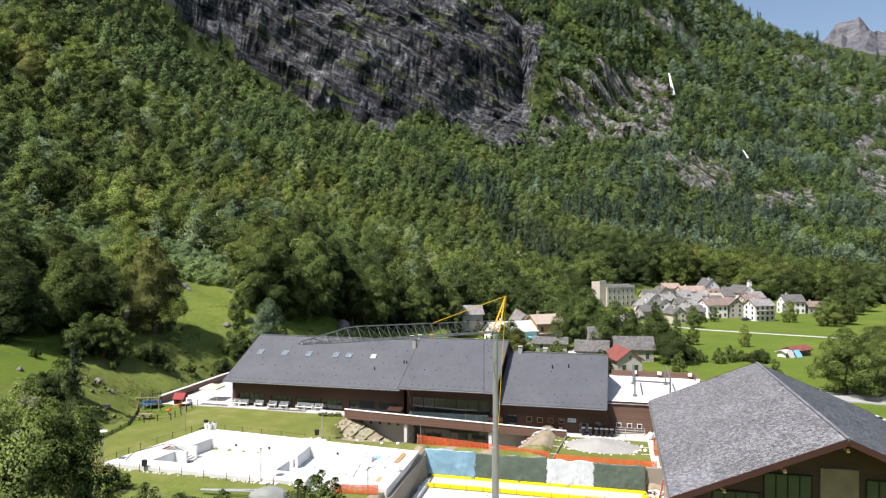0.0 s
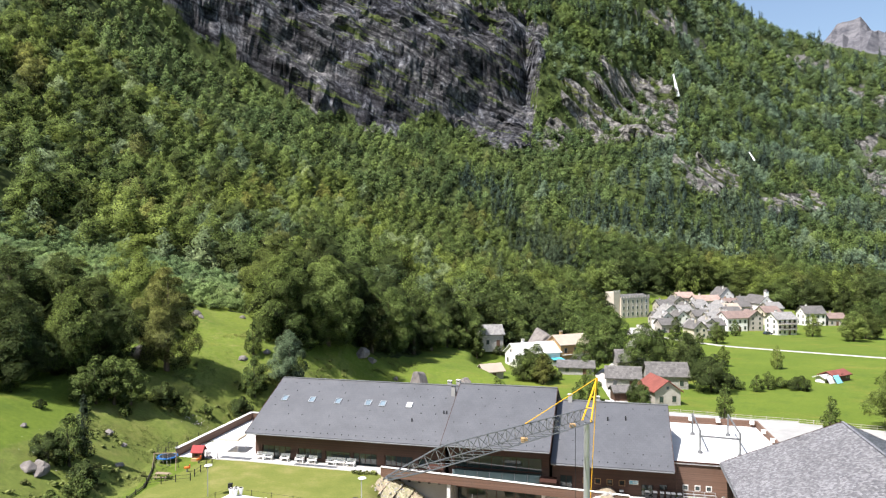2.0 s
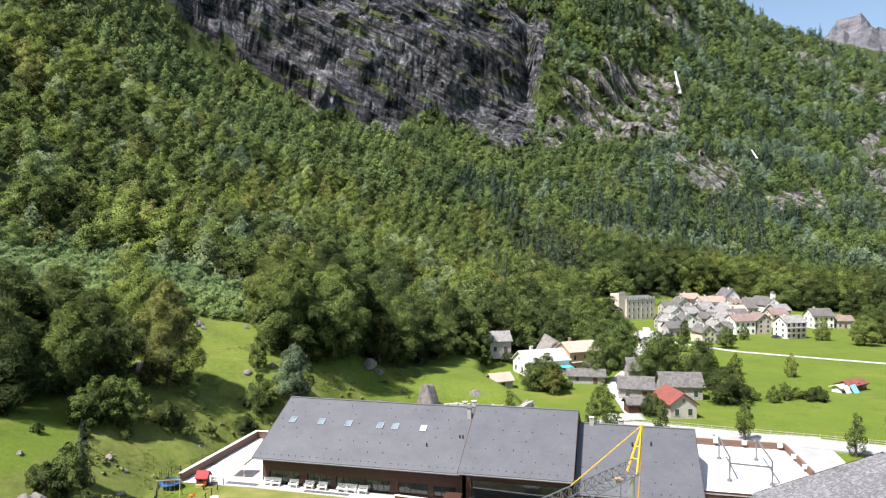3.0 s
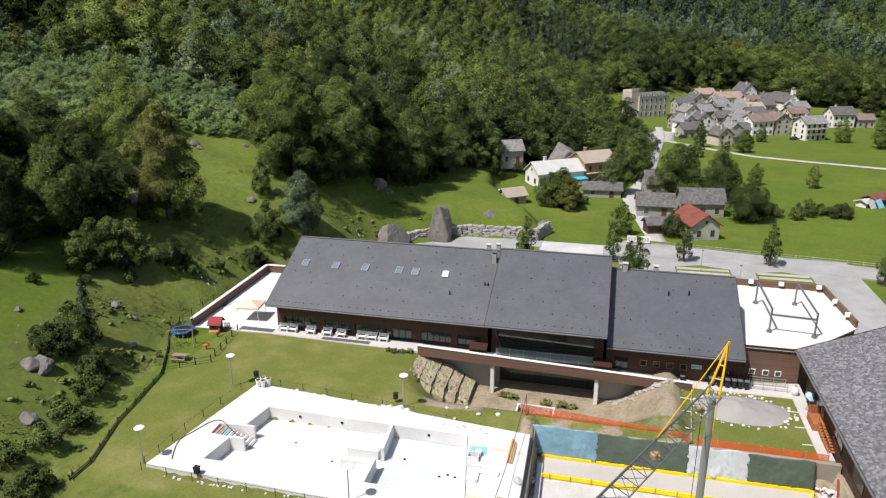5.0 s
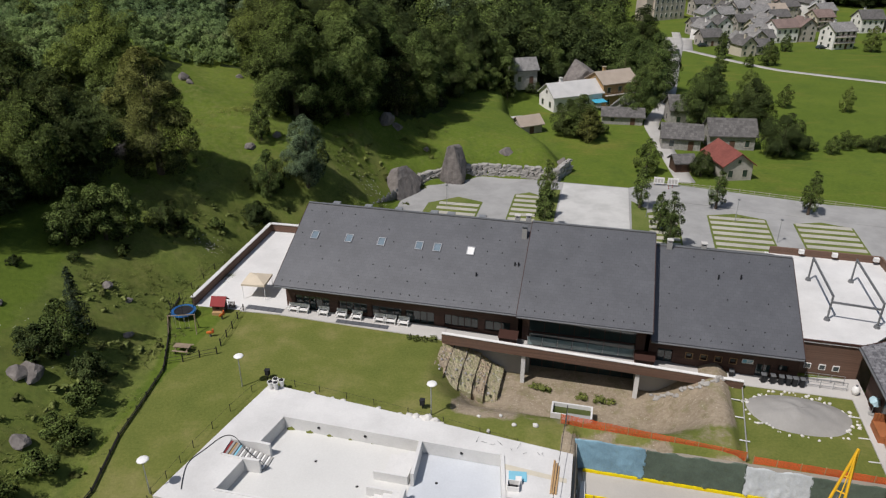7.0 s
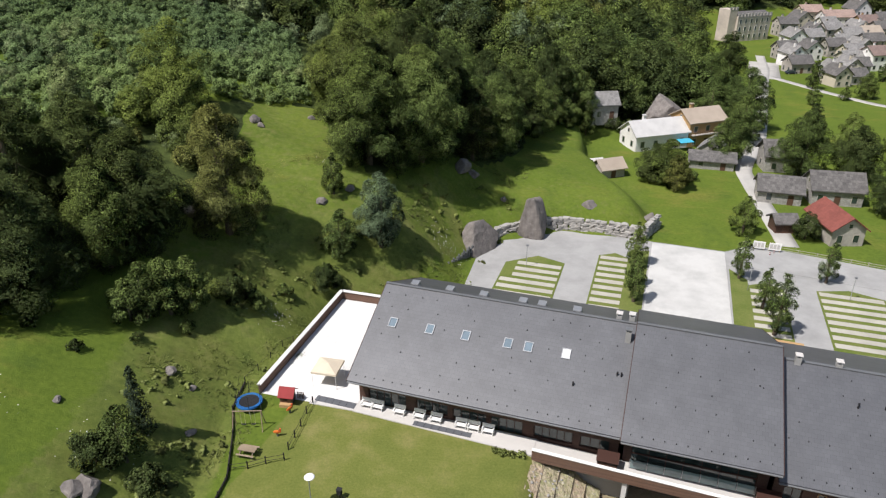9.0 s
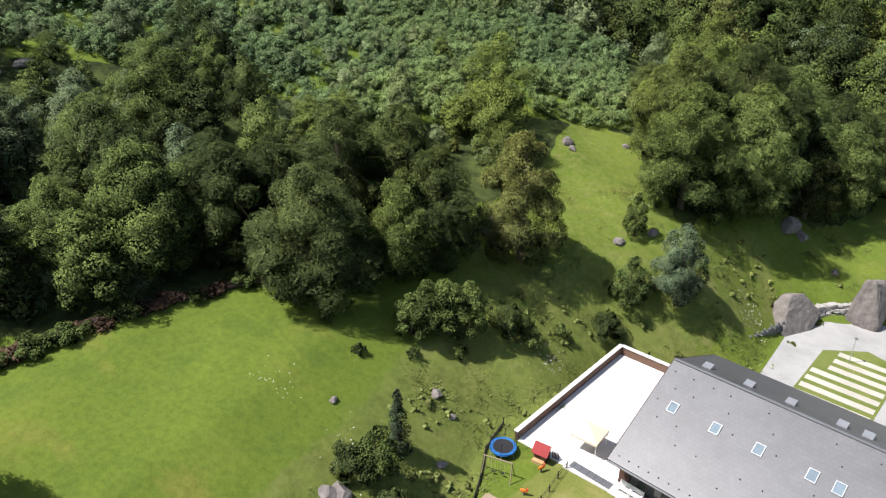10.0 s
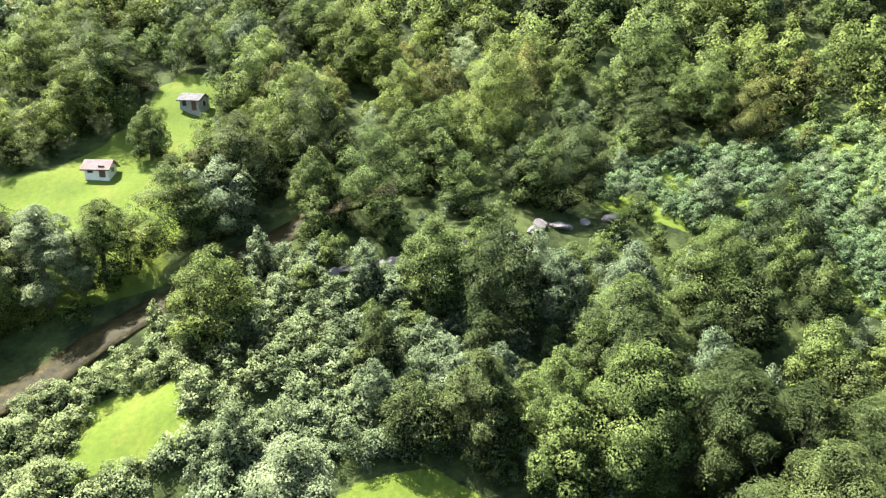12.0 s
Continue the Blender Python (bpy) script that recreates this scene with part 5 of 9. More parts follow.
def crown_places(rng, high, wide, low, lobes, per, kind):
    """Boughs of a crown, and the places, outward directions and facings of the leaf sprays on them."""
    cs, ns, fs, balls = [], [], [], []
    for k in range(lobes):
        f = (k + rng.uniform(0.2, 0.8)) / lobes
        a = k * 2.4 + rng.uniform(-0.5, 0.5)
        if kind == "conifer":
            r = wide * (1 - f) ** 0.85 * 0.55 + 0.12 * wide
            c = np.array([math.cos(a) * r * 0.55, math.sin(a) * r * 0.55, low + (high - low) * f])
            s = np.array([r, r, (high - low) / lobes * 1.7 + 0.15 * r])
        else:
            # an egg-shaped crown, widest below the middle, with its boughs on the outside
            g = 1 - (1 - f) ** 0.85
            full = math.sin(math.pi * (0.14 + 0.84 * g) ** 0.82) ** 0.65
            r = wide * full
            b = wide * rng.uniform(0.27, 0.41) * (0.62 + 0.38 * full)
            q = max(0.0, r - 0.8 * b) * rng.uniform(0.72, 1.08)
            s = np.array([b, b, b * rng.uniform(0.8, 1.15) * (1.25 if kind == "poplar" else 1.0)])
            c = np.array([math.cos(a) * q, math.sin(a) * q, low + s[2] * 0.55 + (high - low - s[2] * 1.5) * g])
        balls.append((c, s))
        out = np.array([c[0], c[1], 0.35 * (c[2] - low - 0.45 * (high - low))])
        out = out / (np.linalg.norm(out) + 1e-6)
        d = rng.normal(0, 0.75, (per, 3)) + out * 0.75 + np.array([0, 0, 0.35])
        d /= np.linalg.norm(d, axis=1)[:, None]
        shell = rng.uniform(0.90, 1.08, (per, 1))
        cs.append(c + d * s * shell)
        ns.append(d)
        fs.append(d * 0.45 + out * 0.1 + np.array([0, 0, 0.46]) + rng.normal(0, 0.24, (per, 3)))
    return np.vstack(cs), np.vstack(ns), np.vstack(fs), balls


def solid(faces):
    """Corners and faces of a small round solid of 8 or 20 faces."""
    if faces == 8:
        v = np.array([(1, 0, 0), (0, 1, 0), (-1, 0, 0), (0, -1, 0), (0, 0, 1), (0, 0, -1)], float)
        f = [(k, (k + 1) % 4, 4) for k in range(4)] + [((k + 1) % 4, k, 5) for k in range(4)]
        return v, np.array(f)
    h, r = 1 / math.sqrt(5), 2 / math.sqrt(5)
    v = [(0, 0, 1)] + [(r * math.cos(k * 0.4 * math.pi), r * math.sin(k * 0.4 * math.pi), h) for k in range(5)]
    v += [(r * math.cos((k + 0.5) * 0.4 * math.pi), r * math.sin((k + 0.5) * 0.4 * math.pi), -h) for k in range(5)] + [(0, 0, -1)]
    f = []
    for k in range(5):
        q = (k + 1) % 5
        f += [(0, 1 + k, 1 + q), (1 + k, 6 + k, 1 + q), (1 + q, 6 + k, 6 + q), (11, 6 + q, 6 + k)]
    return np.array(v, float), np.array(f)


SOLID = {n: solid(n) for n in (8, 20)}


def crown_mesh(rng, high, wide, low, lobes, per, size, kind, core=0.95, faces=20):
    """The corners, facings, leaf sprays and inner foliage of one crown."""
    c, n, f, balls = crown_places(rng, high, wide, low, lobes, per, kind)
    sizes = size * rng.uniform(0.55, 1.35, len(c))
    v, quads = spray_mesh(c, n, sizes, rng)
    # an inner mass of foliage, so that little sky shows through the middle
    iv, jf = SOLID[faces]
    vs, face, tris = [v], [np.repeat(f, 4, 0)], []
    at = len(v)
    if kind != "conifer":
        h = high - low
        balls = balls + [(np.array([0, 0, low + h * g]), np.array([wide * w, wide * w, h * 0.3])) for g, w in ((0.32, 0.72), (0.6, 0.6))]
    for bc, bs in balls:
        vs.append(iv * bs * core * (1 + 0.16 * rng.uniform(-1, 1, (len(iv), 1))) + bc)
        face.append(iv * 0.55 + np.array([0, 0, 0.45]))
        tris.append(jf + at)
        at += len(iv)
    face = np.vstack(face)
    face = face / (np.linalg.norm(face, axis=1)[:, None] + 1e-9)
    return np.vstack(vs), face, quads, np.vstack(tris)


def to_mesh(name, verts, facing, quads, tris, material, tone=None):
    """A mesh of quads and triangles."""
    me = bpy.data.meshes.new(name)
    me.vertices.add(len(verts))
    me.vertices.foreach_set("co", np.ascontiguousarray(verts, np.float32).ravel())
    nq, nt = len(quads), len(tris)
    me.loops.add(nq * 4 + nt * 3)
    me.loops.foreach_set("vertex_index", np.concatenate([quads.ravel(), tris.ravel()]).astype(np.int32))
    me.polygons.add(nq + nt)
    me.polygons.foreach_set("loop_start", np.concatenate([np.arange(nq) * 4, nq * 4 + np.arange(nt) * 3]).astype(np.int32))
    me.update(calc_edges=True)
    me.materials.append(material)
    me.attributes.new("facing", "FLOAT_VECTOR", "POINT").data.foreach_set("vector", np.ascontiguousarray(facing, np.float32).ravel())
    me.attributes.new("tone", "FLOAT", "POINT").data.foreach_set("value", np.zeros(len(verts), np.float32) if tone is None else tone.astype(np.float32))
    return me


def trunk_mesh(rng, high, r, balls, name="trunk"):
    bm = bmesh.new()
    bend = Vector((rng.uniform(-0.3, 0.3), rng.uniform(-0.3, 0.3), 0))
    pts = [Vector((0, 0, -0.5)), Vector((0, 0, high * 0.3)) + bend * 0.4, Vector((0, 0, high * 0.6)) + bend, Vector((0, 0, high * 0.88)) + bend * 0.6]
    rad = [r * 1.25, r * 0.8, r * 0.45, r * 0.1]
    for i in range(3):
        tube(bm, pts[i], pts[i + 1], rad[i], rad[i + 1], 7)
    for c, s in balls[:: max(1, len(balls) // 6)]:
        a = pts[1].lerp(pts[2], rng.uniform(0, 1))
        tube(bm, a, Vector(c), r * 0.32, r * 0.08, 5)
    me = bpy.data.meshes.new(name)
    bm.to_mesh(me)
    bm.free()
    me.materials.append(BARK)
    return me


KINDS = {}


def tree_kind(key, seed, high, wide, low, lobes, per, size, leaf, kind="broad"):
    """One pattern of tree: its crown and trunk meshes, shared by all of that kind."""
    rng = np.random.RandomState(seed)
    v, face, q, t = crown_mesh(rng, high, wide, low, lobes, per, size, kind)
    balls = crown_places(np.random.RandomState(seed), high, wide, low, lobes, per, kind)[3]
    KINDS[key] = (to_mesh("crown", v, face, q, t, LEAF[leaf]), trunk_mesh(np.random.RandomState(seed), high, 0.022 * high + 0.04, balls), high, wide)


tree_kind("oak_a", 1, 13.0, 5.6, 0.2, 26, 78, 0.58, "dark")
tree_kind("oak_b", 2, 12.0, 4.6, 0.7, 22, 78, 0.55, "broad")
tree_kind("oak_c", 3, 14.0, 4.2, 0.5, 22, 78, 0.55, "dark")
tree_kind("oak_d", 21, 13.0, 5.2, 0.4, 28, 85, 0.55, "broad")
tree_kind("ash_a", 4, 11.0, 3.6, 0.6, 18, 85, 0.46, "broad")
tree_kind("ash_b", 5, 9.0, 3.2, 0.4, 16, 85, 0.44, "broad")
tree_kind("willow", 6, 9.5, 3.2, 0.6, 20, 90, 0.42, "pale")
tree_kind("brown_oak", 7, 11.5, 3.6, 0.3, 20, 95, 0.50, "brown")
tree_kind("pine", 8, 8.5, 3.0, 0.8, 18, 95, 0.44, "pale", "broad")
tree_kind("spruce", 9, 14.0, 3.2, 0.8, 16, 120, 0.40, "needle", "conifer")
tree_kind("poplar", 10, 17.0, 4.4, 0.2, 38, 80, 0.46, "silver", "poplar")
tree_kind("shrub", 11, 2.6, 1.7, 0.1, 10, 80, 0.28, "broad")
tree_kind("planter", 16, 2.4, 1.9, 0.1, 10, 70, 0.3, "weed")
tree_kind("shrub_dark", 12, 3.4, 2.2, 0.1, 12, 80, 0.31, "dark")
tree_kind("young", 13, 5.0, 1.05, 0.7, 14, 60, 0.22, "broad", "poplar")
tree_kind("round", 14, 8.0, 4.4, 0.6, 20, 85, 0.47, "dark")
tree_kind("bramble", 15, 1.9, 1.5, 0.0, 9, 60, 0.3, "russet")
LABELS = {"bramble": "reddish brown bramble bush on the meadow bank", "oak": "broad dark green leafy tree on the grassy slope", "ash": "green leafy tree with an open crown", "willow": "silvery green willow-like tree by the meadow", "brown": "olive brown leafy tree with seed heads",
          "pine": "bluish green bushy pine on the slope", "spruce": "dark narrow conifer in rough grass", "poplar": "tall pale-leaved tree beside the meadow", "shrub": "leafy green shrub in rough grass", "young": "slender young street tree", "round": "round leafy tree beside the fields"}


def plant(key, x, y, size=1.0, turn=None, wide=1.0, sink=0.1, group="trees on the slope", label="", z=None):
    crown, trunk, high, w = KINDS[key]
    kind = key.split("_")[0]
    name = "shrub" if kind in ("shrub", "bramble", "planter") else "tree"
    ob = thing(name, label or LABELS[kind], name, (x, y, (float(land(x, y)) if z is None else z) - sink), (x * 37 + y * 91) % 360 if turn is None else turn, group)
    ob.scale = (size * wide, size * wide, size)
    for nm, me in (("trunk", trunk), ("crown", crown)):
        o = new(nm, me)
        o.parent = ob
    return ob


# trees that stand by themselves: kind, x, y, size
for key, x, y, s, wd in (
        ("oak_a", -68.9, 107.8, 1.25, 1.12), ("oak_d", -63.0, 117.0, 1.08, 0.8), ("oak_c", -73.5, 119.0, 1.35, 1.3), ("oak_a", -62.0, 122.0, 1.2, 1.0), ("oak_c", -68.0, 124.0, 1.3, 1.2), ("oak_c", -78.0, 112.0, 1.1, 1.2),
        ("brown_oak", -54.0, 131.0, 1.62, 0.98), ("pine", -34.8, 139.8, 1.4, 0.9), ("ash_b", -40.0, 136.2, 0.85, 1.05), ("ash_b", -42.6, 145.0, 0.75, 0.8),
        ("ash_b", -56.6, 111.4, 0.8, 1.1), ("ash_a", -54.8, 113.2, 0.68, 1.1), ("ash_b", -53.2, 115.2, 0.78, 1.1), ("ash_b", -57.8, 110.0, 0.6, 1.2), ("ash_b", -55.8, 113.8, 0.7, 1.2), ("shrub", -47.4, 120.6, 0.9, 1.0), ("shrub_dark", -50.0, 119.5, 1.2, 1.0),
        ("shrub_dark", -41.4, 131.6, 1.1, 1.1), ("ash_b", -50.6, 92.8, 0.72, 1.0), ("shrub_dark", -52.5, 91.5, 1.1, 1.0),
        ("spruce", -50.8, 96.5, 0.52, 0.9), ("shrub_dark", -48.0, 91.0, 0.9, 1.0), ("shrub", -47.0, 88.0, 1.1, 1.0), ("shrub", -46.3, 83.0, 1.0, 1.0),
        ("poplar", -74.2, 65.2, 1.12, 1.12), ("willow", -75.0, 67.0, 0.72, 1.0), ("willow", -81.6, 70.0, 0.42, 1.1), ("pine", -84.0, 53.5, 0.5, 1.0), ("willow", -79.5, 58.5, 0.62, 1.1),
        ("oak_d", -39.0, 156.5, 1.5, 1.0), ("oak_d", -31.0, 163.0, 1.55, 1.0), ("oak_c", -42.0, 162.0, 1.6, 1.2), ("oak_a", -34.0, 170.0, 1.75, 1.0), ("oak_c", -27.5, 171.5, 1.3, 1.1), ("brown_oak", -22.5, 173.5, 1.25, 1.0),
        ("oak_a", -20.0, 190.0, 1.4, 0.95), ("oak_b", -45.0, 176.0, 1.5, 1.1), ("oak_b", -28.0, 182.0, 1.5, 1.1), ("ash_a", -4.5, 212.0, 0.95, 1.0), ("ash_b", 4.5, 220.0, 0.8, 1.0),
        ("oak_b", -13.0, 207.0, 1.4, 1.1), ("oak_c", -5.0, 220.0, 1.3, 1.1),
        ("oak_d", -19.0, 181.0, 1.25, 1.05), ("oak_c", -13.5, 193.0, 1.2, 1.2), ("ash_a", -9.0, 204.0, 1.2, 1.2), ("oak_b", 1.0, 222.0, 1.2, 1.1), ("ash_b", -1.0, 214.0, 0.8, 1.1),
        ("oak_c", -80.0, 106.5, 1.1, 1.2), ("oak_d", -86.0, 99.0, 1.1, 1.1), ("oak_b", -89.0, 91.0, 1.0, 1.15), ("oak_c", -91.0, 84.0, 0.9, 1.2), ("oak_a", -84.0, 108.0, 1.15, 1.1)):
    plant(key, x, y, s, None, wd)


# ---- woods ----
def low_pattern(seed, high, wide, low, lobes, per, size, kind, core=1.05, faces=8):
    rng = np.random.RandomState(seed)
    return crown_mesh(rng, high, wide, low, lobes, per, size, kind, core, faces)


def woods(name, spots_, patterns, material, label, seed, spread=1.0):
    """Far woods as one mass: a crown of leaf sprays at each place."""
    rng = np.random.RandomState(seed)
    V, N, Q, T, H, at = [], [], [], [], [], 0
    for x, y, s in spots_:
        v, face, q, t = patterns[rng.randint(len(patterns))]
        a = rng.uniform(0, 2 * np.pi)
        c, sn = math.cos(a), math.sin(a)
        wd = s * rng.uniform(0.85, 1.2) * spread
        w = np.column_stack([(v[:, 0] * c - v[:, 1] * sn) * wd + x, (v[:, 0] * sn + v[:, 1] * c) * wd + y, v[:, 2] * s * rng.uniform(0.9, 1.15)])
        w[:, 2] += LAND_AT[(x, y)] - 0.3
        V.append(w)
        N.append(np.column_stack([face[:, 0] * c - face[:, 1] * sn, face[:, 0] * sn + face[:, 1] * c, face[:, 2]]))
        H.append(np.full(len(w), min(1.0, max(0.01, 0.5 + 0.3 * rng.uniform(-1, 1) + 0.3 * float(waves(x, y, 75, 91))))))
        Q.append(q + at)
        T.append(t + at)
        at += len(w)
    if V:
        ob = new(name, to_mesh(name, np.vstack(V), np.vstack(N), np.vstack(Q), np.vstack(T), material, np.concatenate(H)))
        tagged(ob, label, "woods", kind="stuff")


LAND_AT = {}


def weeds(name, x, y, tall, per, material, label, seed):
    """Tall grass and weeds as one mass: a few leaning blades at each place."""
    rng = np.random.RandomState(seed)
    n = len(x) * per
    bx, by = np.repeat(x, per) + rng.normal(0, 0.22, n), np.repeat(y, per) + rng.normal(0, 0.22, n)
    base = np.column_stack([bx, by, land(bx, by) - 0.03])
    h = np.repeat(tall, per) * rng.uniform(0.5, 1.2, n)
    a = rng.uniform(0, 2 * np.pi, n)
    side = np.column_stack([np.cos(a), np.sin(a), np.zeros(n)]) * (0.035 + 0.06 * h)[:, None]
    lean = np.column_stack([rng.normal(0, 0.7, n) * h, rng.normal(0, 0.7, n) * h, 0.55 * h])
    v = np.stack([base - side, base + side, base + lean], 1).reshape(-1, 3)
    face = np.repeat(np.column_stack([rng.normal(0, 0.25, n), rng.normal(0, 0.25, n), np.ones(n)]), 3, 0)
    tone = np.repeat(np.clip(0.5 + 0.3 * rng.normal(0, 1, n) + 0.3 * waves(bx, by, 8, 93), 0.01, 1), 3)
    ob = new(name, to_mesh(name, v, face, np.zeros((0, 4), int), np.arange(3 * n).reshape(-1, 3), material, tone))
    tagged(ob, label, "weeds", kind="stuff")


def scatter(r0, r1, gap0, gap1, seed, az0, az1, wild=0.42):
    """Places for trees between two distances from the valley, on wooded ground only."""
    rng = np.random.RandomState(seed)
    out = []
    r = r0
    while r < r1:
        gap = gap0 + (gap1 - gap0) * (r - r0) / (r1 - r0)
        n = int(radians(az1 - az0) * r / gap)
        a = np.radians(np.linspace(az0, az1, n, endpoint=False)) + rng.uniform(-wild, wild, n) * gap / r
        rr = r + rng.uniform(-wild, wild, n) * gap
        out.append(np.column_stack([np.sin(a) * rr, np.cos(a) * rr]))
        r += gap * 0.92
    p = np.vstack(out)
    d = inland(p[:, 0], p[:, 1])
    keep = (d > 13) & ~meadowed(p[:, 0], p[:, 1]) & (rocky(p[:, 0], p[:, 1]) < 0.5) & (near_line(p[:, 0], p[:, 1], STREAM_LINE) > 3.8) & (near_line(p[:, 0], p[:, 1], GULLY_LINE) > 2.0)
    return p[keep], d[keep]


STREAM_LINE = [(-95, 18), (-106, 30), (-113, 38), (-121, 47), (-130, 59), (-137, 69), (-148, 84)]
GULLY_LINE = [(-122, 71), (-124.5, 77.5), (-127, 85), (-128.5, 98), (-132, 108), (-135, 122)]
LOW_GROWTH = [(-129, 62), (-116, 46), (-98, 24), (-86, 30), (-88, 62), (-94, 76), (-108, 80), (-122, 84), (-126, 74)]


def near_line(x, y, line):
    """Distance to a line of points."""
    best = np.full(np.shape(x), 1e9)
    for (ax, ay), (bx, by) in zip(line, line[1:]):
        t = np.clip(((x - ax) * (bx - ax) + (y - ay) * (by - ay)) / ((bx - ax) ** 2 + (by - ay) ** 2), 0, 1)
        best = np.minimum(best, np.hypot(x - ax - t * (bx - ax), y - ay - t * (by - ay)))
    return best


def grow_woods():
    near_p = {k: [low_pattern(s + i, 14.0, 5.2, 0.3, 13, 20, 0.8, "broad", 1.08) for i in range(5)] for k, s in (("broad", 100), ("dark", 110), ("pale", 120), ("brown", 130))}
    fine_p = {k: [low_pattern(s + i, 14.0, 5.4, 0.2, 24, 42, 0.5, "broad", 0.97, 20) for i in range(6)] for k, s in (("broad", 500), ("dark", 510), ("pale", 520), ("brown", 530))}
    fine_p["needle"] = [low_pattern(540 + i, 16, 3.2, 0.5, 15, 50, 0.5, "conifer", 0.75) for i in range(3)]
    fine_p["pale"] = [low_pattern(520 + i, 13.5, 3.9, 0.2, 24, 42, 0.46, "poplar", 0.97, 20) for i in range(6)]
    near_p["needle"] = [low_pattern(140 + i, 16, 3.0, 0.5, 14, 30, 0.7, "conifer", 0.75) for i in range(3)]
    mid_p = {k: [low_pattern(s + i, 14.5, 4.6, 0.0, 9, 8, 1.2, "broad", 1.15) for i in range(6)] for k, s in (("broad", 200), ("dark", 210), ("pale", 220), ("brown", 230))}
    mid_p["needle"] = [low_pattern(240 + i, 17, 3.6, 0.0, 9, 9, 1.3, "conifer", 0.95) for i in range(3)]
    far_p = {k: [low_pattern(s + i, 15, 5.2, -1.0, 6, 3, 1.8, "broad", 1.2) for i in range(6)] for k, s in (("broad", 300), ("dark", 310), ("pale", 320), ("brown", 330))}
    far_p["needle"] = [low_pattern(340 + i, 20, 4.6, -1, 6, 5, 2.0, "conifer", 0.98) for i in range(3)]
    top_p = {k: [low_pattern(s + i, 15, 5.6, -1.0, 6, 2, 2.2, "broad", 1.2) for i in range(5)] for k, s in (("broad", 350), ("dark", 360), ("pale", 370), ("brown", 380))}
    top_p["needle"] = far_p["needle"]
    # low growth that fills the near woods
    bush_p = {k: [low_pattern(s + i, 4.2, 2.5, 0.0, 6, 15, 0.72, "broad", 0.75) for i in range(4)] for k, s in (("pale", 420), ("broad", 430))}
    p, d = scatter(72, 215, 4.6, 5.2, 15, -114, 0)
    x, y = p[:, 0], p[:, 1]
    s = (d < 130) & (np.random.RandomState(3).uniform(0, 1, len(x)) < 0.3)
    x, y = x[s], y[s]
    z = land(x, y)
    for xx, yy, zz in zip(x, y, z):
        LAND_AT[(xx, yy)] = zz
    # dense low regrowth on the pale slope
    rg = np.random.RandomState(17)
    bx = np.concatenate([rg.uniform(-160, -54, 2600), rg.uniform(-130, -62, 1500)])
    by = np.concatenate([rg.uniform(116, 228, 2600), rg.uniform(18, 100, 1500)])
    s = (inside(bx, by, PALE_SLOPE) | ((inside(bx, by, LOW_GROWTH) | inside(bx, by, PALE_BANK) | inside(bx, by, [(-126, 70), (-128, 100), (-98, 100), (-90, 76), (-94, 70)])) & ~meadowed(bx, by) & (near_line(bx, by, STREAM_LINE) > 2.8))) & (near_line(bx, by, GULLY_LINE) > 2)
    bx, by = bx[s], by[s]
    for xx, yy, zz in zip(bx, by, land(bx, by)):
        LAND_AT[(xx, yy)] = zz
    low_p = [low_pattern(460 + i, 3.4, 2.3, 0.0, 6, 11, 0.5, "broad", 1.05) for i in range(5)]
    size, high_up = rg.uniform(0.6, 1.15, len(bx)), inside(bx, by, PALE_SLOPE)
    for s, tone, label in ((high_up, "fresh", "dense fresh green regrowth above the meadows"), (~high_up, "pale", "dense pale green bushes below the stream")):
        woods("undergrowth", list(zip(bx[s], by[s], size[s])), low_p, NEAR_LEAF[tone], label, 23)
    # tall trees round the village and down the foot of the mountain
    for ring, gap, s0, s1, seed in (([(2, 222), (26, 238), (40, 244), (46, 266), (53, 302), (61, 340), (70, 385), (74, 440), (30, 420), (0, 300)], 8.0, 1.0, 1.45, 61),
                                    ([(84, 432), (100, 422), (128, 462), (180, 480), (212, 436), (262, 420), (340, 440), (360, 520), (100, 545)], 9.5, 1.3, 1.9, 62)):
        rg = np.random.RandomState(seed)
        gx, gy = np.meshgrid(np.arange(-10, 370, gap), np.arange(210, 550, gap))
        gx, gy = (gx + rg.uniform(-3, 3, gx.shape)).ravel(), (gy + rg.uniform(-3, 3, gy.shape)).ravel()
        s = inside(gx, gy, ring) & (near_line(gx, gy, [(98, 399), (91, 398)]) > 16)
        gx, gy = gx[s], gy[s]
        for xx, yy, zz in zip(gx, gy, land(gx, gy)):
            LAND_AT[(xx, yy)] = zz
        pick = rg.uniform(0, 1, len(gx))
        for k, lo, hi in (("dark", 0, 0.45), ("broad", 0.45, 0.9), ("brown", 0.9, 1.01)):
            s = (pick >= lo) & (pick < hi)
            woods("woodland", list(zip(gx[s], gy[s], rg.uniform(s0, s1, s.sum()))), near_p[k], MID_LEAF[k], {"dark": "tall dark green trees", "broad": "tall green trees", "brown": "tall olive brown trees"}[k] + " behind the village houses", 24, 1.2)
    # growth on the ledges and steep flanks of the rock
    rg = np.random.RandomState(19)
    az, rr = rg.uniform(-23, 17, 3000), rg.uniform(880, 1380, 3000)
    cx, cy = np.sin(np.radians(az)) * rr, np.cos(np.radians(az)) * rr
    d = inland(cx, cy)
    cz = land(cx, cy)
    rk = rocky(cx, cy)
    keep = ((cz - 25) / rr < 0.40) & (((rk > 0.5) & (waves(cx + 0.8 * cz, cy, 40, 71) > 0.75) & (rg.uniform(0, 1, 3000) < 0.6)) | ((rk < 0.1) & (az > 6.5) & (d > 400)))
    cx, cy, cz, rk = cx[keep], cy[keep], cz[keep], rk[keep]
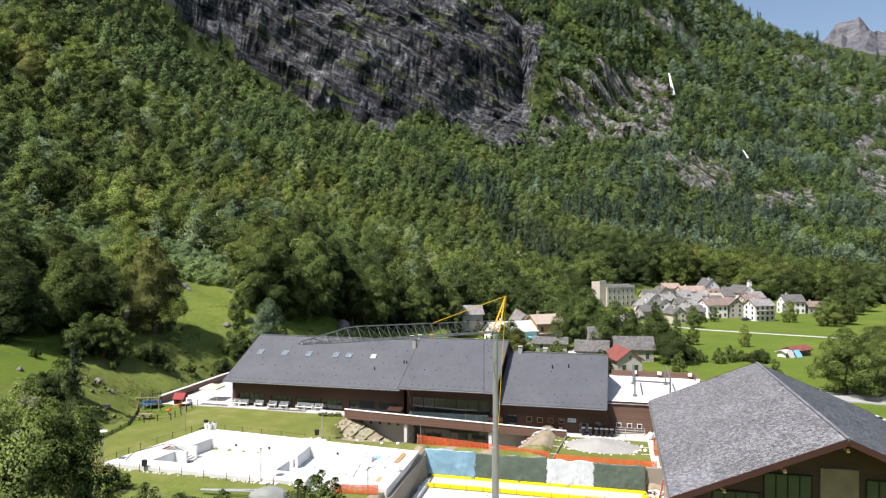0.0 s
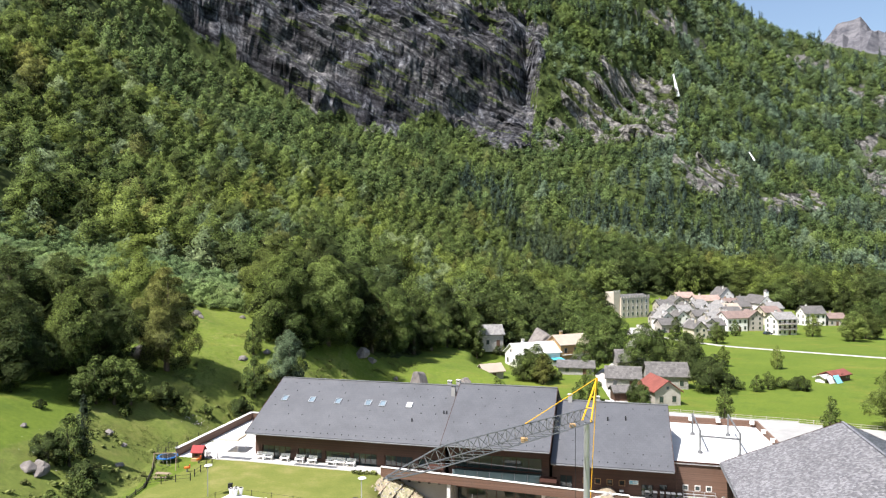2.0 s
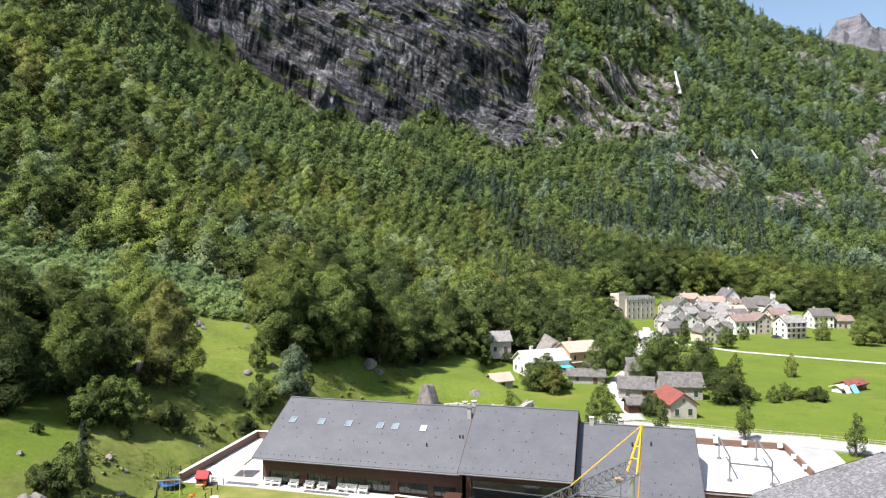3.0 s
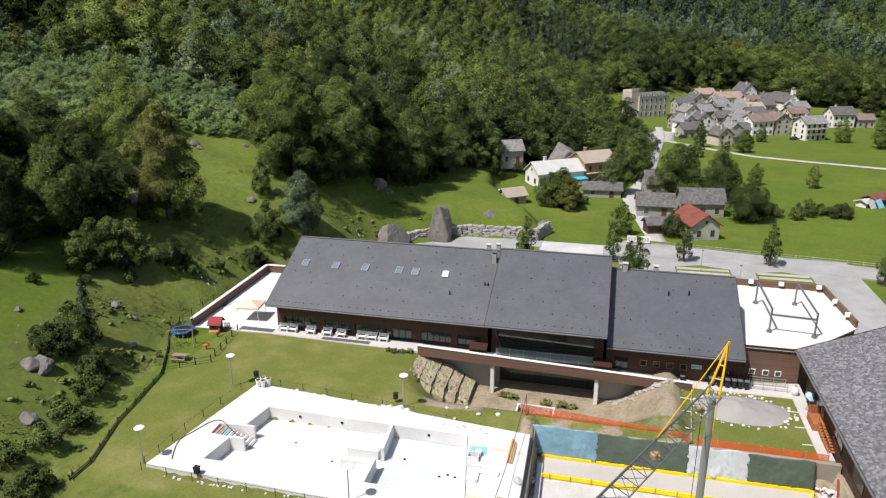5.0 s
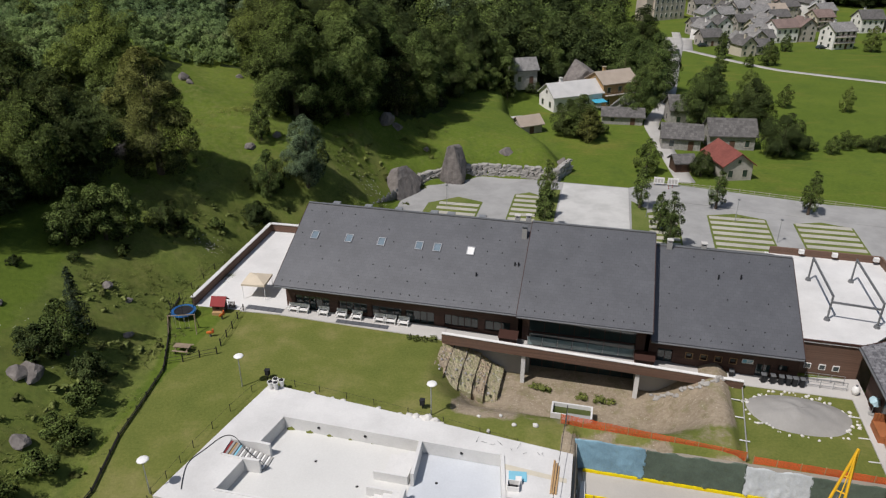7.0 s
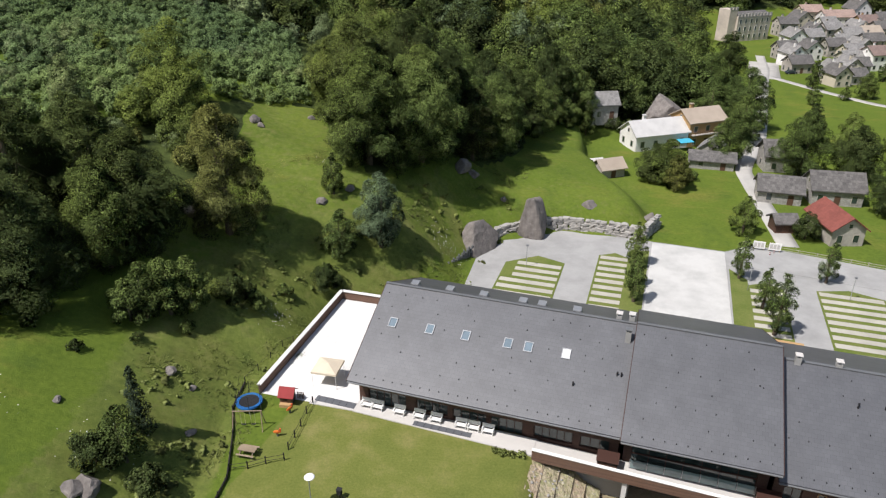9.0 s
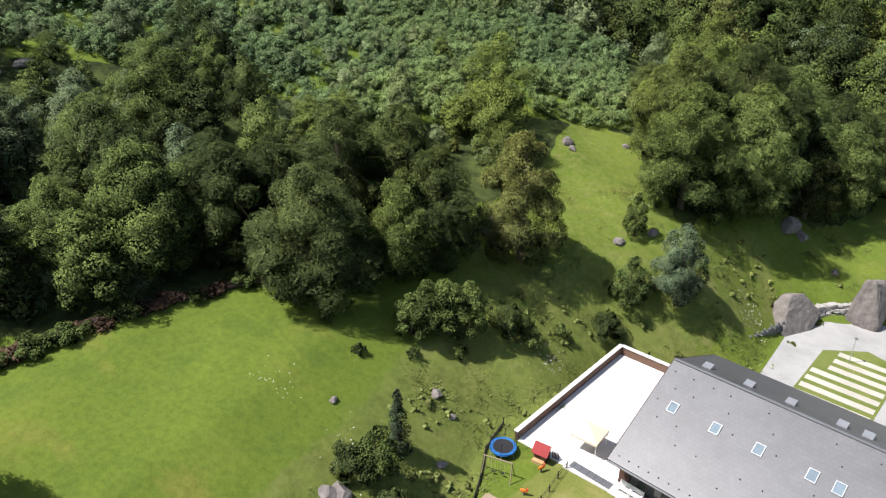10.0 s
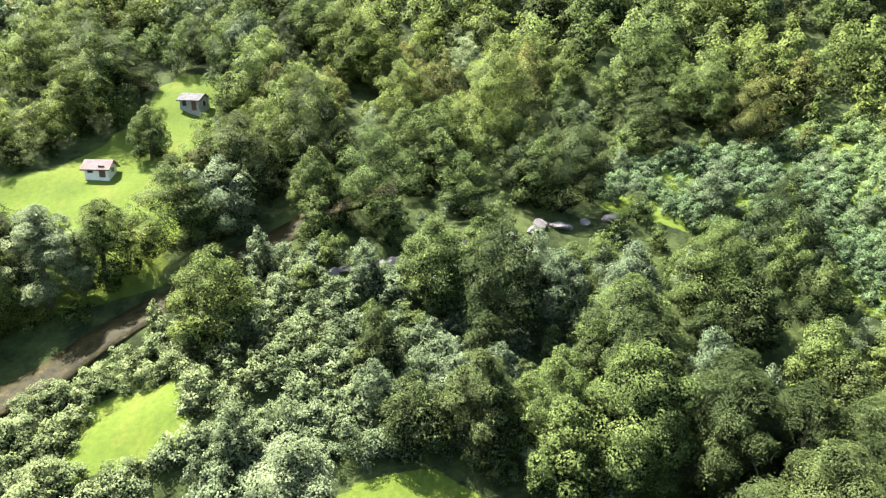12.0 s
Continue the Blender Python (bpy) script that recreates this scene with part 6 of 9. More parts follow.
    for xx, yy, zz in zip(cx, cy, cz):
        LAND_AT[(xx, yy)] = zz + 2
    size = np.where(rk > 0.5, rg.uniform(0.4, 0.9, len(cx)), rg.uniform(0.7, 1.3, len(cx)))
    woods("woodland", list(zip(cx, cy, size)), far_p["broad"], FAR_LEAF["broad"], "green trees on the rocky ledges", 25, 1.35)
    # tussocks and seedlings on the rough slope
    tuft_p = {k: [low_pattern(s + i, 0.5, 0.7, 0.0, 3, 6, 0.2, "broad", 0.8) for i in range(5)] for k, s in (("broad", 440), ("brown", 450))}
    rg = np.random.RandomState(8)
    tx, ty = rg.uniform(-68, -14, 2400), rg.uniform(62, 178, 2400)
    td = inland(tx, ty)
    edge = waves(tx, ty, 9, 64) + 0.6 * waves(tx, ty, 22, 65)
    s = (td > -2.5) & (td < 24) & (edge > 0.15) & (meadowed(tx, ty) | (td < 14)) & ((td < 11) | (edge > 1.3)) & ~((tx < -54) & (ty < 106) & (td > 7))
    tx, ty = tx[s], ty[s]
    for xx, yy, zz in zip(tx, ty, land(tx, ty)):
        LAND_AT[(xx, yy)] = zz + 0.25
    size = rg.uniform(0.4, 1.2, len(tx)) ** 1.4
    dry = rg.uniform(0, 1, len(tx)) < 0.3
    for k, s in (("brown", dry), ("broad", ~dry)):
        woods("tussock", list(zip(tx[s], ty[s], size[s])), tuft_p[k], TUFT[k], {"brown": "dry brownish tussocks on the slope", "broad": "green tussocks and seedlings on the slope"}[k], 20)
    # tall weeds over the unmown slope, and thinner grass in the meadows
    rg = np.random.RandomState(14)
    gx, gy = rg.uniform(-72, -12, 26000), rg.uniform(58, 180, 26000)
    gd = inland(gx, gy)
    dense = waves(gx, gy, 7, 66) + 0.7 * waves(gx, gy, 19, 67)
    s = (gd > -3) & (gd < 27) & (dense > -0.35) & (meadowed(gx, gy) | (gd < 15)) & ~((gx < -54) & (gy < 106) & (gd > 9))
    gx, gy, gd, dense = gx[s], gy[s], gd[s], dense[s]
    tall = 0.22 + 0.34 * np.clip(dense, 0, 1) * rg.uniform(0.5, 1.2, len(gx))
    dry = rg.uniform(0, 1, len(gx)) < 0.25
    for k, s in (("brown", dry), ("broad", ~dry)):
        weeds("weeds", gx[s], gy[s], tall[s], 6, TUFT[k], {"brown": "dry stalks among the tall grass", "broad": "tall green grass and weeds on the slope"}[k], 21)
    pale = (waves(x, y, 50, 61) > 0.1) | inside(x, y, PALE_SLOPE) | inside(x, y, PALE_BANK)
    size = np.random.RandomState(4).uniform(0.6, 1.35, len(x))
    for k, s in (("pale", pale), ("broad", ~pale)):
        woods("undergrowth", list(zip(x[s], y[s], size[s])), bush_p[k], LEAF[k], {"pale": "pale green bushes under the trees", "broad": "green bushes under the trees"}[k], 19)
    for tag, pats, (r0, r1, g0, g1, az0, az1) in (("near", near_p, (70, 230, 7.9, 8.2, -116, 8)), ("mid", mid_p, (230, 600, 8.4, 10.5, -96, 34)), ("far", far_p, (600, 1500, 10.5, 14.5, -36, 37)), ("far", top_p, (1500, 3050, 17.0, 36.0, 9, 37))):
        p, d = scatter(r0, r1, g0, g1, {"near": 5, "mid": 6, "far": 7}[tag], az0, az1)
        x, y = p[:, 0], p[:, 1]
        z = land(x, y)
        rng = np.random.RandomState(77)
        r, az = np.hypot(x, y), bearing(x, y)
        # thin out the heights far above the valley, and the folds behind the western spur
        high = (z - 25) / (r * np.cos(np.radians(np.clip(az, -35, 35)))) > 0.375
        hidden = (az < -37) & (r > 340)
        s = ~(high | hidden) | (rng.uniform(0, 1, len(x)) < 0.10)
        x, y, z, d, az = x[s], y[s], z[s], d[s], az[s]
        a = waves(x, y, 60, 51) + 0.6 * rng.normal(0, 1, len(x))
        b = waves(x, y, 45, 52) + 0.4 * rng.normal(0, 1, len(x))
        kind = np.where(a > 0.7, "dark", "broad")
        kind = np.where((b > 0.8) & (tag != "far"), "pale", kind)
        # pale leaf colour stands in for haze on the far slope past bearing 7
        kind = np.where((waves(x, y, 150, 58) + 0.2 * rng.normal(0, 1, len(x)) > 0.35) & (tag == "far") & (az > 7), "pale", kind)
        kind = np.where((a < (-1.7 if tag == "far" else -1.15)), "brown", kind)
        needle = (waves(x, y, 120, 53) > np.where((az > 3) & (az < 24) & (d > 45) & (d < 260), -0.1, 0.6)) & (az > 0) & (rng.uniform(0, 1, len(x)) < 0.7)
        kind = np.where(needle, "needle", kind)
        size = rng.uniform(0.5, 1.35, len(x)) * np.where(d < 40, 0.8, 1.0)
        if tag == "near":
            # mixed ages: tall old trees between low regrowth
            size = size * np.clip(0.9 + 0.3 * waves(x, y, 22, 57), 0.45, 1.3) * rng.choice([0.6, 0.9, 1.2], len(x), p=[0.3, 0.4, 0.3])
            few = ~(inside(x, y, PALE_SLOPE) | inside(x, y, PALE_BANK)) | (rng.uniform(0, 1, len(x)) < np.where(x > -90, 0.0, 0.22))
            x, y, z, d, az, kind, size = x[few], y[few], z[few], d[few], az[few], kind[few], size[few]
        for ring, small in ((PALE_SLOPE, 0.6), (PALE_BANK, 0.78), (LOW_GROWTH, 0.78)):
            spot_ = inside(x, y, ring)
            kind = np.where(spot_ & (rng.uniform(0, 1, len(x)) < (0.3 if ring is PALE_SLOPE else 0.75)), "pale", kind)
            size = np.where(spot_, size * small, size)
        kind = np.where(inside(x, y, [(-104, 84), (-88, 92), (-72, 104), (-58, 124), (-78, 138), (-104, 122)]) & (rng.uniform(0, 1, len(x)) < 0.45), "dark", kind)
        size = np.where((near_line(x, y, GULLY_LINE) < 16) & (x > -135), size * 0.7, size)
        if tag == "far":
            size = size * np.clip(np.hypot(x, y) / 950, 0.85, 1.9)
        for xx, yy, zz in zip(x, y, z):
            LAND_AT[(xx, yy)] = zz
        for k in ("broad", "dark", "pale", "brown", "needle"):
            s = kind == k
            if tag == "near":
                close = s & (np.hypot(x + 30, y - 66) < 98) & (az < -20)
                woods("woodland", list(zip(x[close], y[close], size[close])), fine_p[k], NEAR_LEAF[k], {"broad": "green broadleaf trees", "dark": "dark green broadleaf trees", "pale": "silvery green trees", "brown": "olive brown trees", "needle": "dark conifers"}[k] + " above the meadow", 8, 1.1)
                s = s & ~close
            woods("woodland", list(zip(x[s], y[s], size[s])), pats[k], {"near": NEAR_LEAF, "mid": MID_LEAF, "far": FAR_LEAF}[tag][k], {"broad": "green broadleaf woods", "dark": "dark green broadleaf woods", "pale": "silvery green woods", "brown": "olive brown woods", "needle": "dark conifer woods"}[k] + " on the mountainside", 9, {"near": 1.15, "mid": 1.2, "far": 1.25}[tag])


grow_woods()

# ---- roads, stream and edges that follow the land ----
def ribbon(name, pts, wide, material, label, category, lift=0.07, step_=2.0, kind="structure"):
    """A strip laid along a line of plan points, following the ground."""
    line = []
    for (ax, ay), (bx, by) in zip(pts, pts[1:]):
        n = max(1, int(math.hypot(bx - ax, by - ay) / step_))
        line += [(ax + (bx - ax) * k / n, ay + (by - ay) * k / n) for k in range(n)]
    line = np.array(line + [pts[-1]], float)
    for _ in range(3):
        line[1:-1] = 0.25 * line[:-2] + 0.5 * line[1:-1] + 0.25 * line[2:]
    t = np.gradient(line, axis=0)
    t /= np.linalg.norm(t, axis=1)[:, None]
    side = np.column_stack([-t[:, 1], t[:, 0]])
    V = []
    for s in (0.5, 0.17, -0.17, -0.5):
        q = line + side * wide * s
        V.append(np.column_stack([q, np.maximum(land(q[:, 0], q[:, 1]), land(line[:, 0], line[:, 1]) - 0.3) + lift]))
    n = len(line)
    V.append(np.column_stack([V[0][:, :2], V[0][:, 2] - 0.3]))
    V.append(np.column_stack([V[3][:, :2], V[3][:, 2] - 0.3]))
    F = []
    for a, b in ((0, 1), (1, 2), (2, 3), (4, 0), (3, 5)):
        i = np.arange(n - 1)
        F.append(np.column_stack([a * n + i, b * n + i, b * n + i + 1, a * n + i + 1]))
    me = mesh_from(name, np.vstack(V), np.vstack(F)[:, ::-1], material)
    return tagged(new(name, me), label, category, kind=kind)


LANE = concrete("pale_lane", (0.43, 0.415, 0.385), stain=0.35)
ribbon("lane", [(33, 160), (35, 178), (37.5, 201), (43, 213), (50, 228), (56, 245), (65.5, 273), (76, 303), (84, 326), (92, 356)], 3.6, LANE, "pale lane leading up to the village", "road")
ribbon("field_road", [(81, 312), (91, 287), (99.4, 270.6), (111.7, 260.5), (134, 244), (200, 196), (330, 110)], 3.2, LANE, "narrow pale road across the meadows", "road")
ribbon("village_square", [(78, 308), (83, 324), (89, 342)], 11, LANE, "pale paved square at the village edge", "road", 0.05)
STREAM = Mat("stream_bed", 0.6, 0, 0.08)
# very dark bed: the shade of the bank trees is included in its colour
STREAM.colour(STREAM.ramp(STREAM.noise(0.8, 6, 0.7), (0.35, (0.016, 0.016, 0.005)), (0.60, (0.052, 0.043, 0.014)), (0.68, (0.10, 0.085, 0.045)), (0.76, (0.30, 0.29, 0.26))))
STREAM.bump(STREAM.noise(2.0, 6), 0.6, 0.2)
ribbon("stream", STREAM_LINE, 4.8, STREAM.m, "mountain stream between trees, dark with shade in its colour", "stream", 0.12)
ribbon("meadow_bank", [(-85, 78), (-83.4, 84), (-80.4, 93), (-74.8, 105.6)], 1.2, plain("dark_hedge_bank", (0.085, 0.055, 0.042), 0.95, vary=0.5, scale=2, bump=0.8), "dark overgrown bank at the meadow edge", "bank", 0.5, 1.0)


# ---- houses ----
STONE_WALL = Mat("rubble_wall", 0.9)
_v = STONE_WALL.nodes.new("ShaderNodeTexVoronoi")
_v.inputs["Scale"].default_value = 2.6
STONE_WALL.links.new(STONE_WALL.pos(), _v.inputs["Vector"])
STONE_WALL.colour(STONE_WALL.mix(0.5, STONE_WALL.ramp(_v.outputs["Distance"], (0.1, (0.42, 0.40, 0.37)), (0.75, (0.22, 0.21, 0.20))), STONE_WALL.ramp(STONE_WALL.noise(1.2, 6), (0.3, (0.24, 0.23, 0.21)), (0.7, (0.46, 0.44, 0.40)))))
STONE_WALL.bump(_v.outputs["Distance"], 0.6, 0.08)
STONE_WALL = STONE_WALL.m
RENDER_WHITE = plain("white_render", (0.72, 0.70, 0.67), 0.85, vary=0.25, scale=0.8)
RENDER_CREAM = plain("cream_render", (0.55, 0.49, 0.39), 0.85, vary=0.12, scale=1.5)
RENDER_GREY = plain("grey_render", (0.40, 0.365, 0.325), 0.85, vary=0.4, scale=0.9)
RENDER_OCHRE = plain("ochre_render", (0.40, 0.26, 0.12), 0.85, vary=0.12, scale=1.5)
STONE_ROOF = slates("stone_slab_roof", (0.15, 0.145, 0.14), (0.30, 0.29, 0.275), 0.5, 0.6, 0.85)
STONE_ROOF_DARK = slates("dark_stone_roof", (0.07, 0.067, 0.064), (0.17, 0.16, 0.152), 0.5, 0.6, 0.85)
TILE_RED = slates("red_sheet_roof", (0.17, 0.055, 0.044), (0.25, 0.08, 0.062), 0.4, 0.3, 0.7)
TILE_BROWN = slates("brown_tile_roof", (0.16, 0.115, 0.10), (0.26, 0.19, 0.165), 0.4, 0.3, 0.8)
TILE_PINK = slates("pinkish_tile_roof", (0.27, 0.19, 0.16), (0.38, 0.28, 0.235), 0.4, 0.3, 0.8)
SHEET_PALE = plain("pale_sheet_roof", (0.50, 0.49, 0.47), 0.6, vary=0.15)
SHEET_TAN = plain("tan_roof", (0.36, 0.30, 0.24), 0.8, vary=0.15)
SHUTTER = plain("shutters", (0.11, 0.06, 0.04), 0.7)


def house(x, y, turn, long_, deep, eave, ridge, wall, roof, label, rows=2, cols=3, side_cols=2, z=None, chimney=True, balcony=False, group="", name="house", over=0.5, door=True, gable_rows=None):
    """A gabled house: its ridge runs along its own x; openings on the long front and on both gables."""
    zz = float(land(x, y)) if z is None else z
    ob = thing(name, label, "house" if name == "house" else name.replace("_", " "), (x, y, zz - 0.2), turn, group)
    hx, hy = long_ / 2, deep / 2
    bm = bm_new()
    prism(bm, [(-hx, -hy, -1.2), (-hx, hy, -1.2), (-hx, hy, eave), (-hx, 0, ridge - 0.1), (-hx, -hy, eave)], (long_, 0, 0))
    part("wall", bm, wall, ob)
    s = (ridge - eave) / hy
    bm = bm_new()
    t = 0.22
    prism(bm, [(-hx - over, -hy - over, eave - s * over), (-hx - over, 0, ridge), (-hx - over, hy + over, eave - s * over),
               (-hx - over, hy + over, eave - s * over + t), (-hx - over, 0, ridge + t), (-hx - over, -hy - over, eave - s * over + t)], (long_ + 2 * over, 0, 0))
    part("roof", bm, roof, ob)
    if chimney:
        cx = -hx * 0.4
        ch = part("chimney", one(block, cx - 0.35, cx + 0.35, 0.4, 1.1, ridge - 1.0, ridge + 1.0), wall, ob)
        part("cap", one(block, cx - 0.48, cx + 0.48, 0.27, 1.23, ridge + 1.0, ridge + 1.12), roof, ch)
    floor_h = (eave - 0.4) / max(rows, 1)

    def opening(o, axis, at, sill, wd, h, nm="window"):
        """A casing standing proud of the wall with a dark pane in it, on the front (0) or an end (1, -1)."""
        def bx(bm, p0, p1, q0, q1, z0, z1):
            if axis == 0:
                block(bm, p0, p1, -hy - q1, -hy - q0, z0, z1)
            elif axis == 1:
                block(bm, hx + q0, hx + q1, p0, p1, z0, z1)
            else:
                block(bm, -hx - q1, -hx - q0, p0, p1, z0, z1)
        bm = bm_new()
        c = 0.09
        bx(bm, at - wd / 2, at + wd / 2, 0, 0.07, sill, sill + c)
        bx(bm, at - wd / 2, at + wd / 2, 0, 0.07, sill + h - c, sill + h)
        bx(bm, at - wd / 2, at - wd / 2 + c, 0, 0.07, sill + c, sill + h - c)
        bx(bm, at + wd / 2 - c, at + wd / 2, 0, 0.07, sill + c, sill + h - c)
        win = part(nm, bm, SHUTTER if nm == "door" else RENDER_GREY, ob)
        bm = bm_new()
        bx(bm, at - wd / 2 + c, at + wd / 2 - c, 0.004, 0.03, sill + c, sill + h - c)
        part("pane" if nm == "window" else "leaf", bm, GLASS if nm == "window" else SHUTTER, win)

    for r in range(rows):
        sill = 0.9 + r * floor_h
        for k in range(cols):
            at = -hx + long_ * (k + 0.5) / cols
            if r == 0 and k == cols // 2 and door:
                opening(ob, 0, at, 0.2, 1.1, 2.1, "door")
            else:
                opening(ob, 0, at, sill, 1.15, min(1.6, floor_h * 0.62))
        for k in range(side_cols):
            at = -hy + deep * (k + 0.5) / side_cols
            for axis in (1, -1):
                opening(ob, axis, at, sill, 1.1, min(1.55, floor_h * 0.62))
    if ridge - eave > 2 and side_cols:
        for axis in (1, -1):
            opening(ob, axis, 0, eave + 0.15, 0.8, 0.9)
    if balcony:
        for r in range(1, rows):
            z0 = 0.55 + r * floor_h
            b = part("balcony", one(block, -hx + 0.4, hx - 0.4, -hy - 1.1, -hy - 0.075, z0 - 0.15, z0), RENDER_GREY, ob)
            bm = bm_new()
            for k in range(int(long_ / 0.5)):
                u = -hx + 0.45 + k * 0.5
                if u < hx - 0.45:
                    block(bm, u, u + 0.05, -hy - 1.1, -hy - 1.05, z0, z0 + 0.9)
            block(bm, -hx + 0.4, hx - 0.4, -hy - 1.12, -hy - 1.03, z0 + 0.9, z0 + 0.98)
            part("railing", bm, SHUTTER, b)
    return ob


def castle():
    ob = thing("castle_house", "grey stone tower house with battlements", "castle", (98, 399, -10.6), 27.0)
    pale = plain("pale_castle_render", (0.50, 0.44, 0.37), 0.85, vary=0.3, scale=1.5)
    part("wall", one(block, -10, 10, -5, 5, -1, 11.5), pale, ob)
    tw = part("tower", one(block, -14.5, -10.003, -4, 3, -1, 14.5), pale, ob)
    bm = bm_new()
    for k in range(11):
        u = -9.9 + k * 1.9
        block(bm, u, u + 1.0, -5.1, -4.6, 11.5, 12.6)
    part("battlement", bm, STONE_WALL, ob)
    bm = bm_new()
    for k in range(3):
        block(bm, -14.5 + k * 1.75, -13.5 + k * 1.75, -4.1, -3.6, 14.5, 15.6)
    part("battlement", bm, STONE_WALL, tw)
    part("cornice", one(block, -10.2, 10.2, -5.2, -5.003, 10.7, 11.4), STONE_WALL, ob)
    for r in range(3):
        for k in range(6):
            u, z = -8.3 + k * 3.2, 1.5 + r * 3.4
            w = part("window", one(block, u - 0.65, u + 0.65, -5.07, -5.003, z - 0.1, z + 2.0), RENDER_WHITE, ob)
            part("pane", one(block, u - 0.45, u + 0.45, -5.1, -5.074, z, z + 1.85), GLASS, w)
    part("roof", one(prism, [(-10, -4.5, 11.5), (-10, 4.8, 11.5), (-10, 0, 13.0)], (20, 0, 0)), STONE_ROOF_DARK, ob)


castle()
G = "houses of the village"
W_, C_, GR_, O_ = RENDER_WHITE, RENDER_CREAM, RENDER_GREY, RENDER_OCHRE
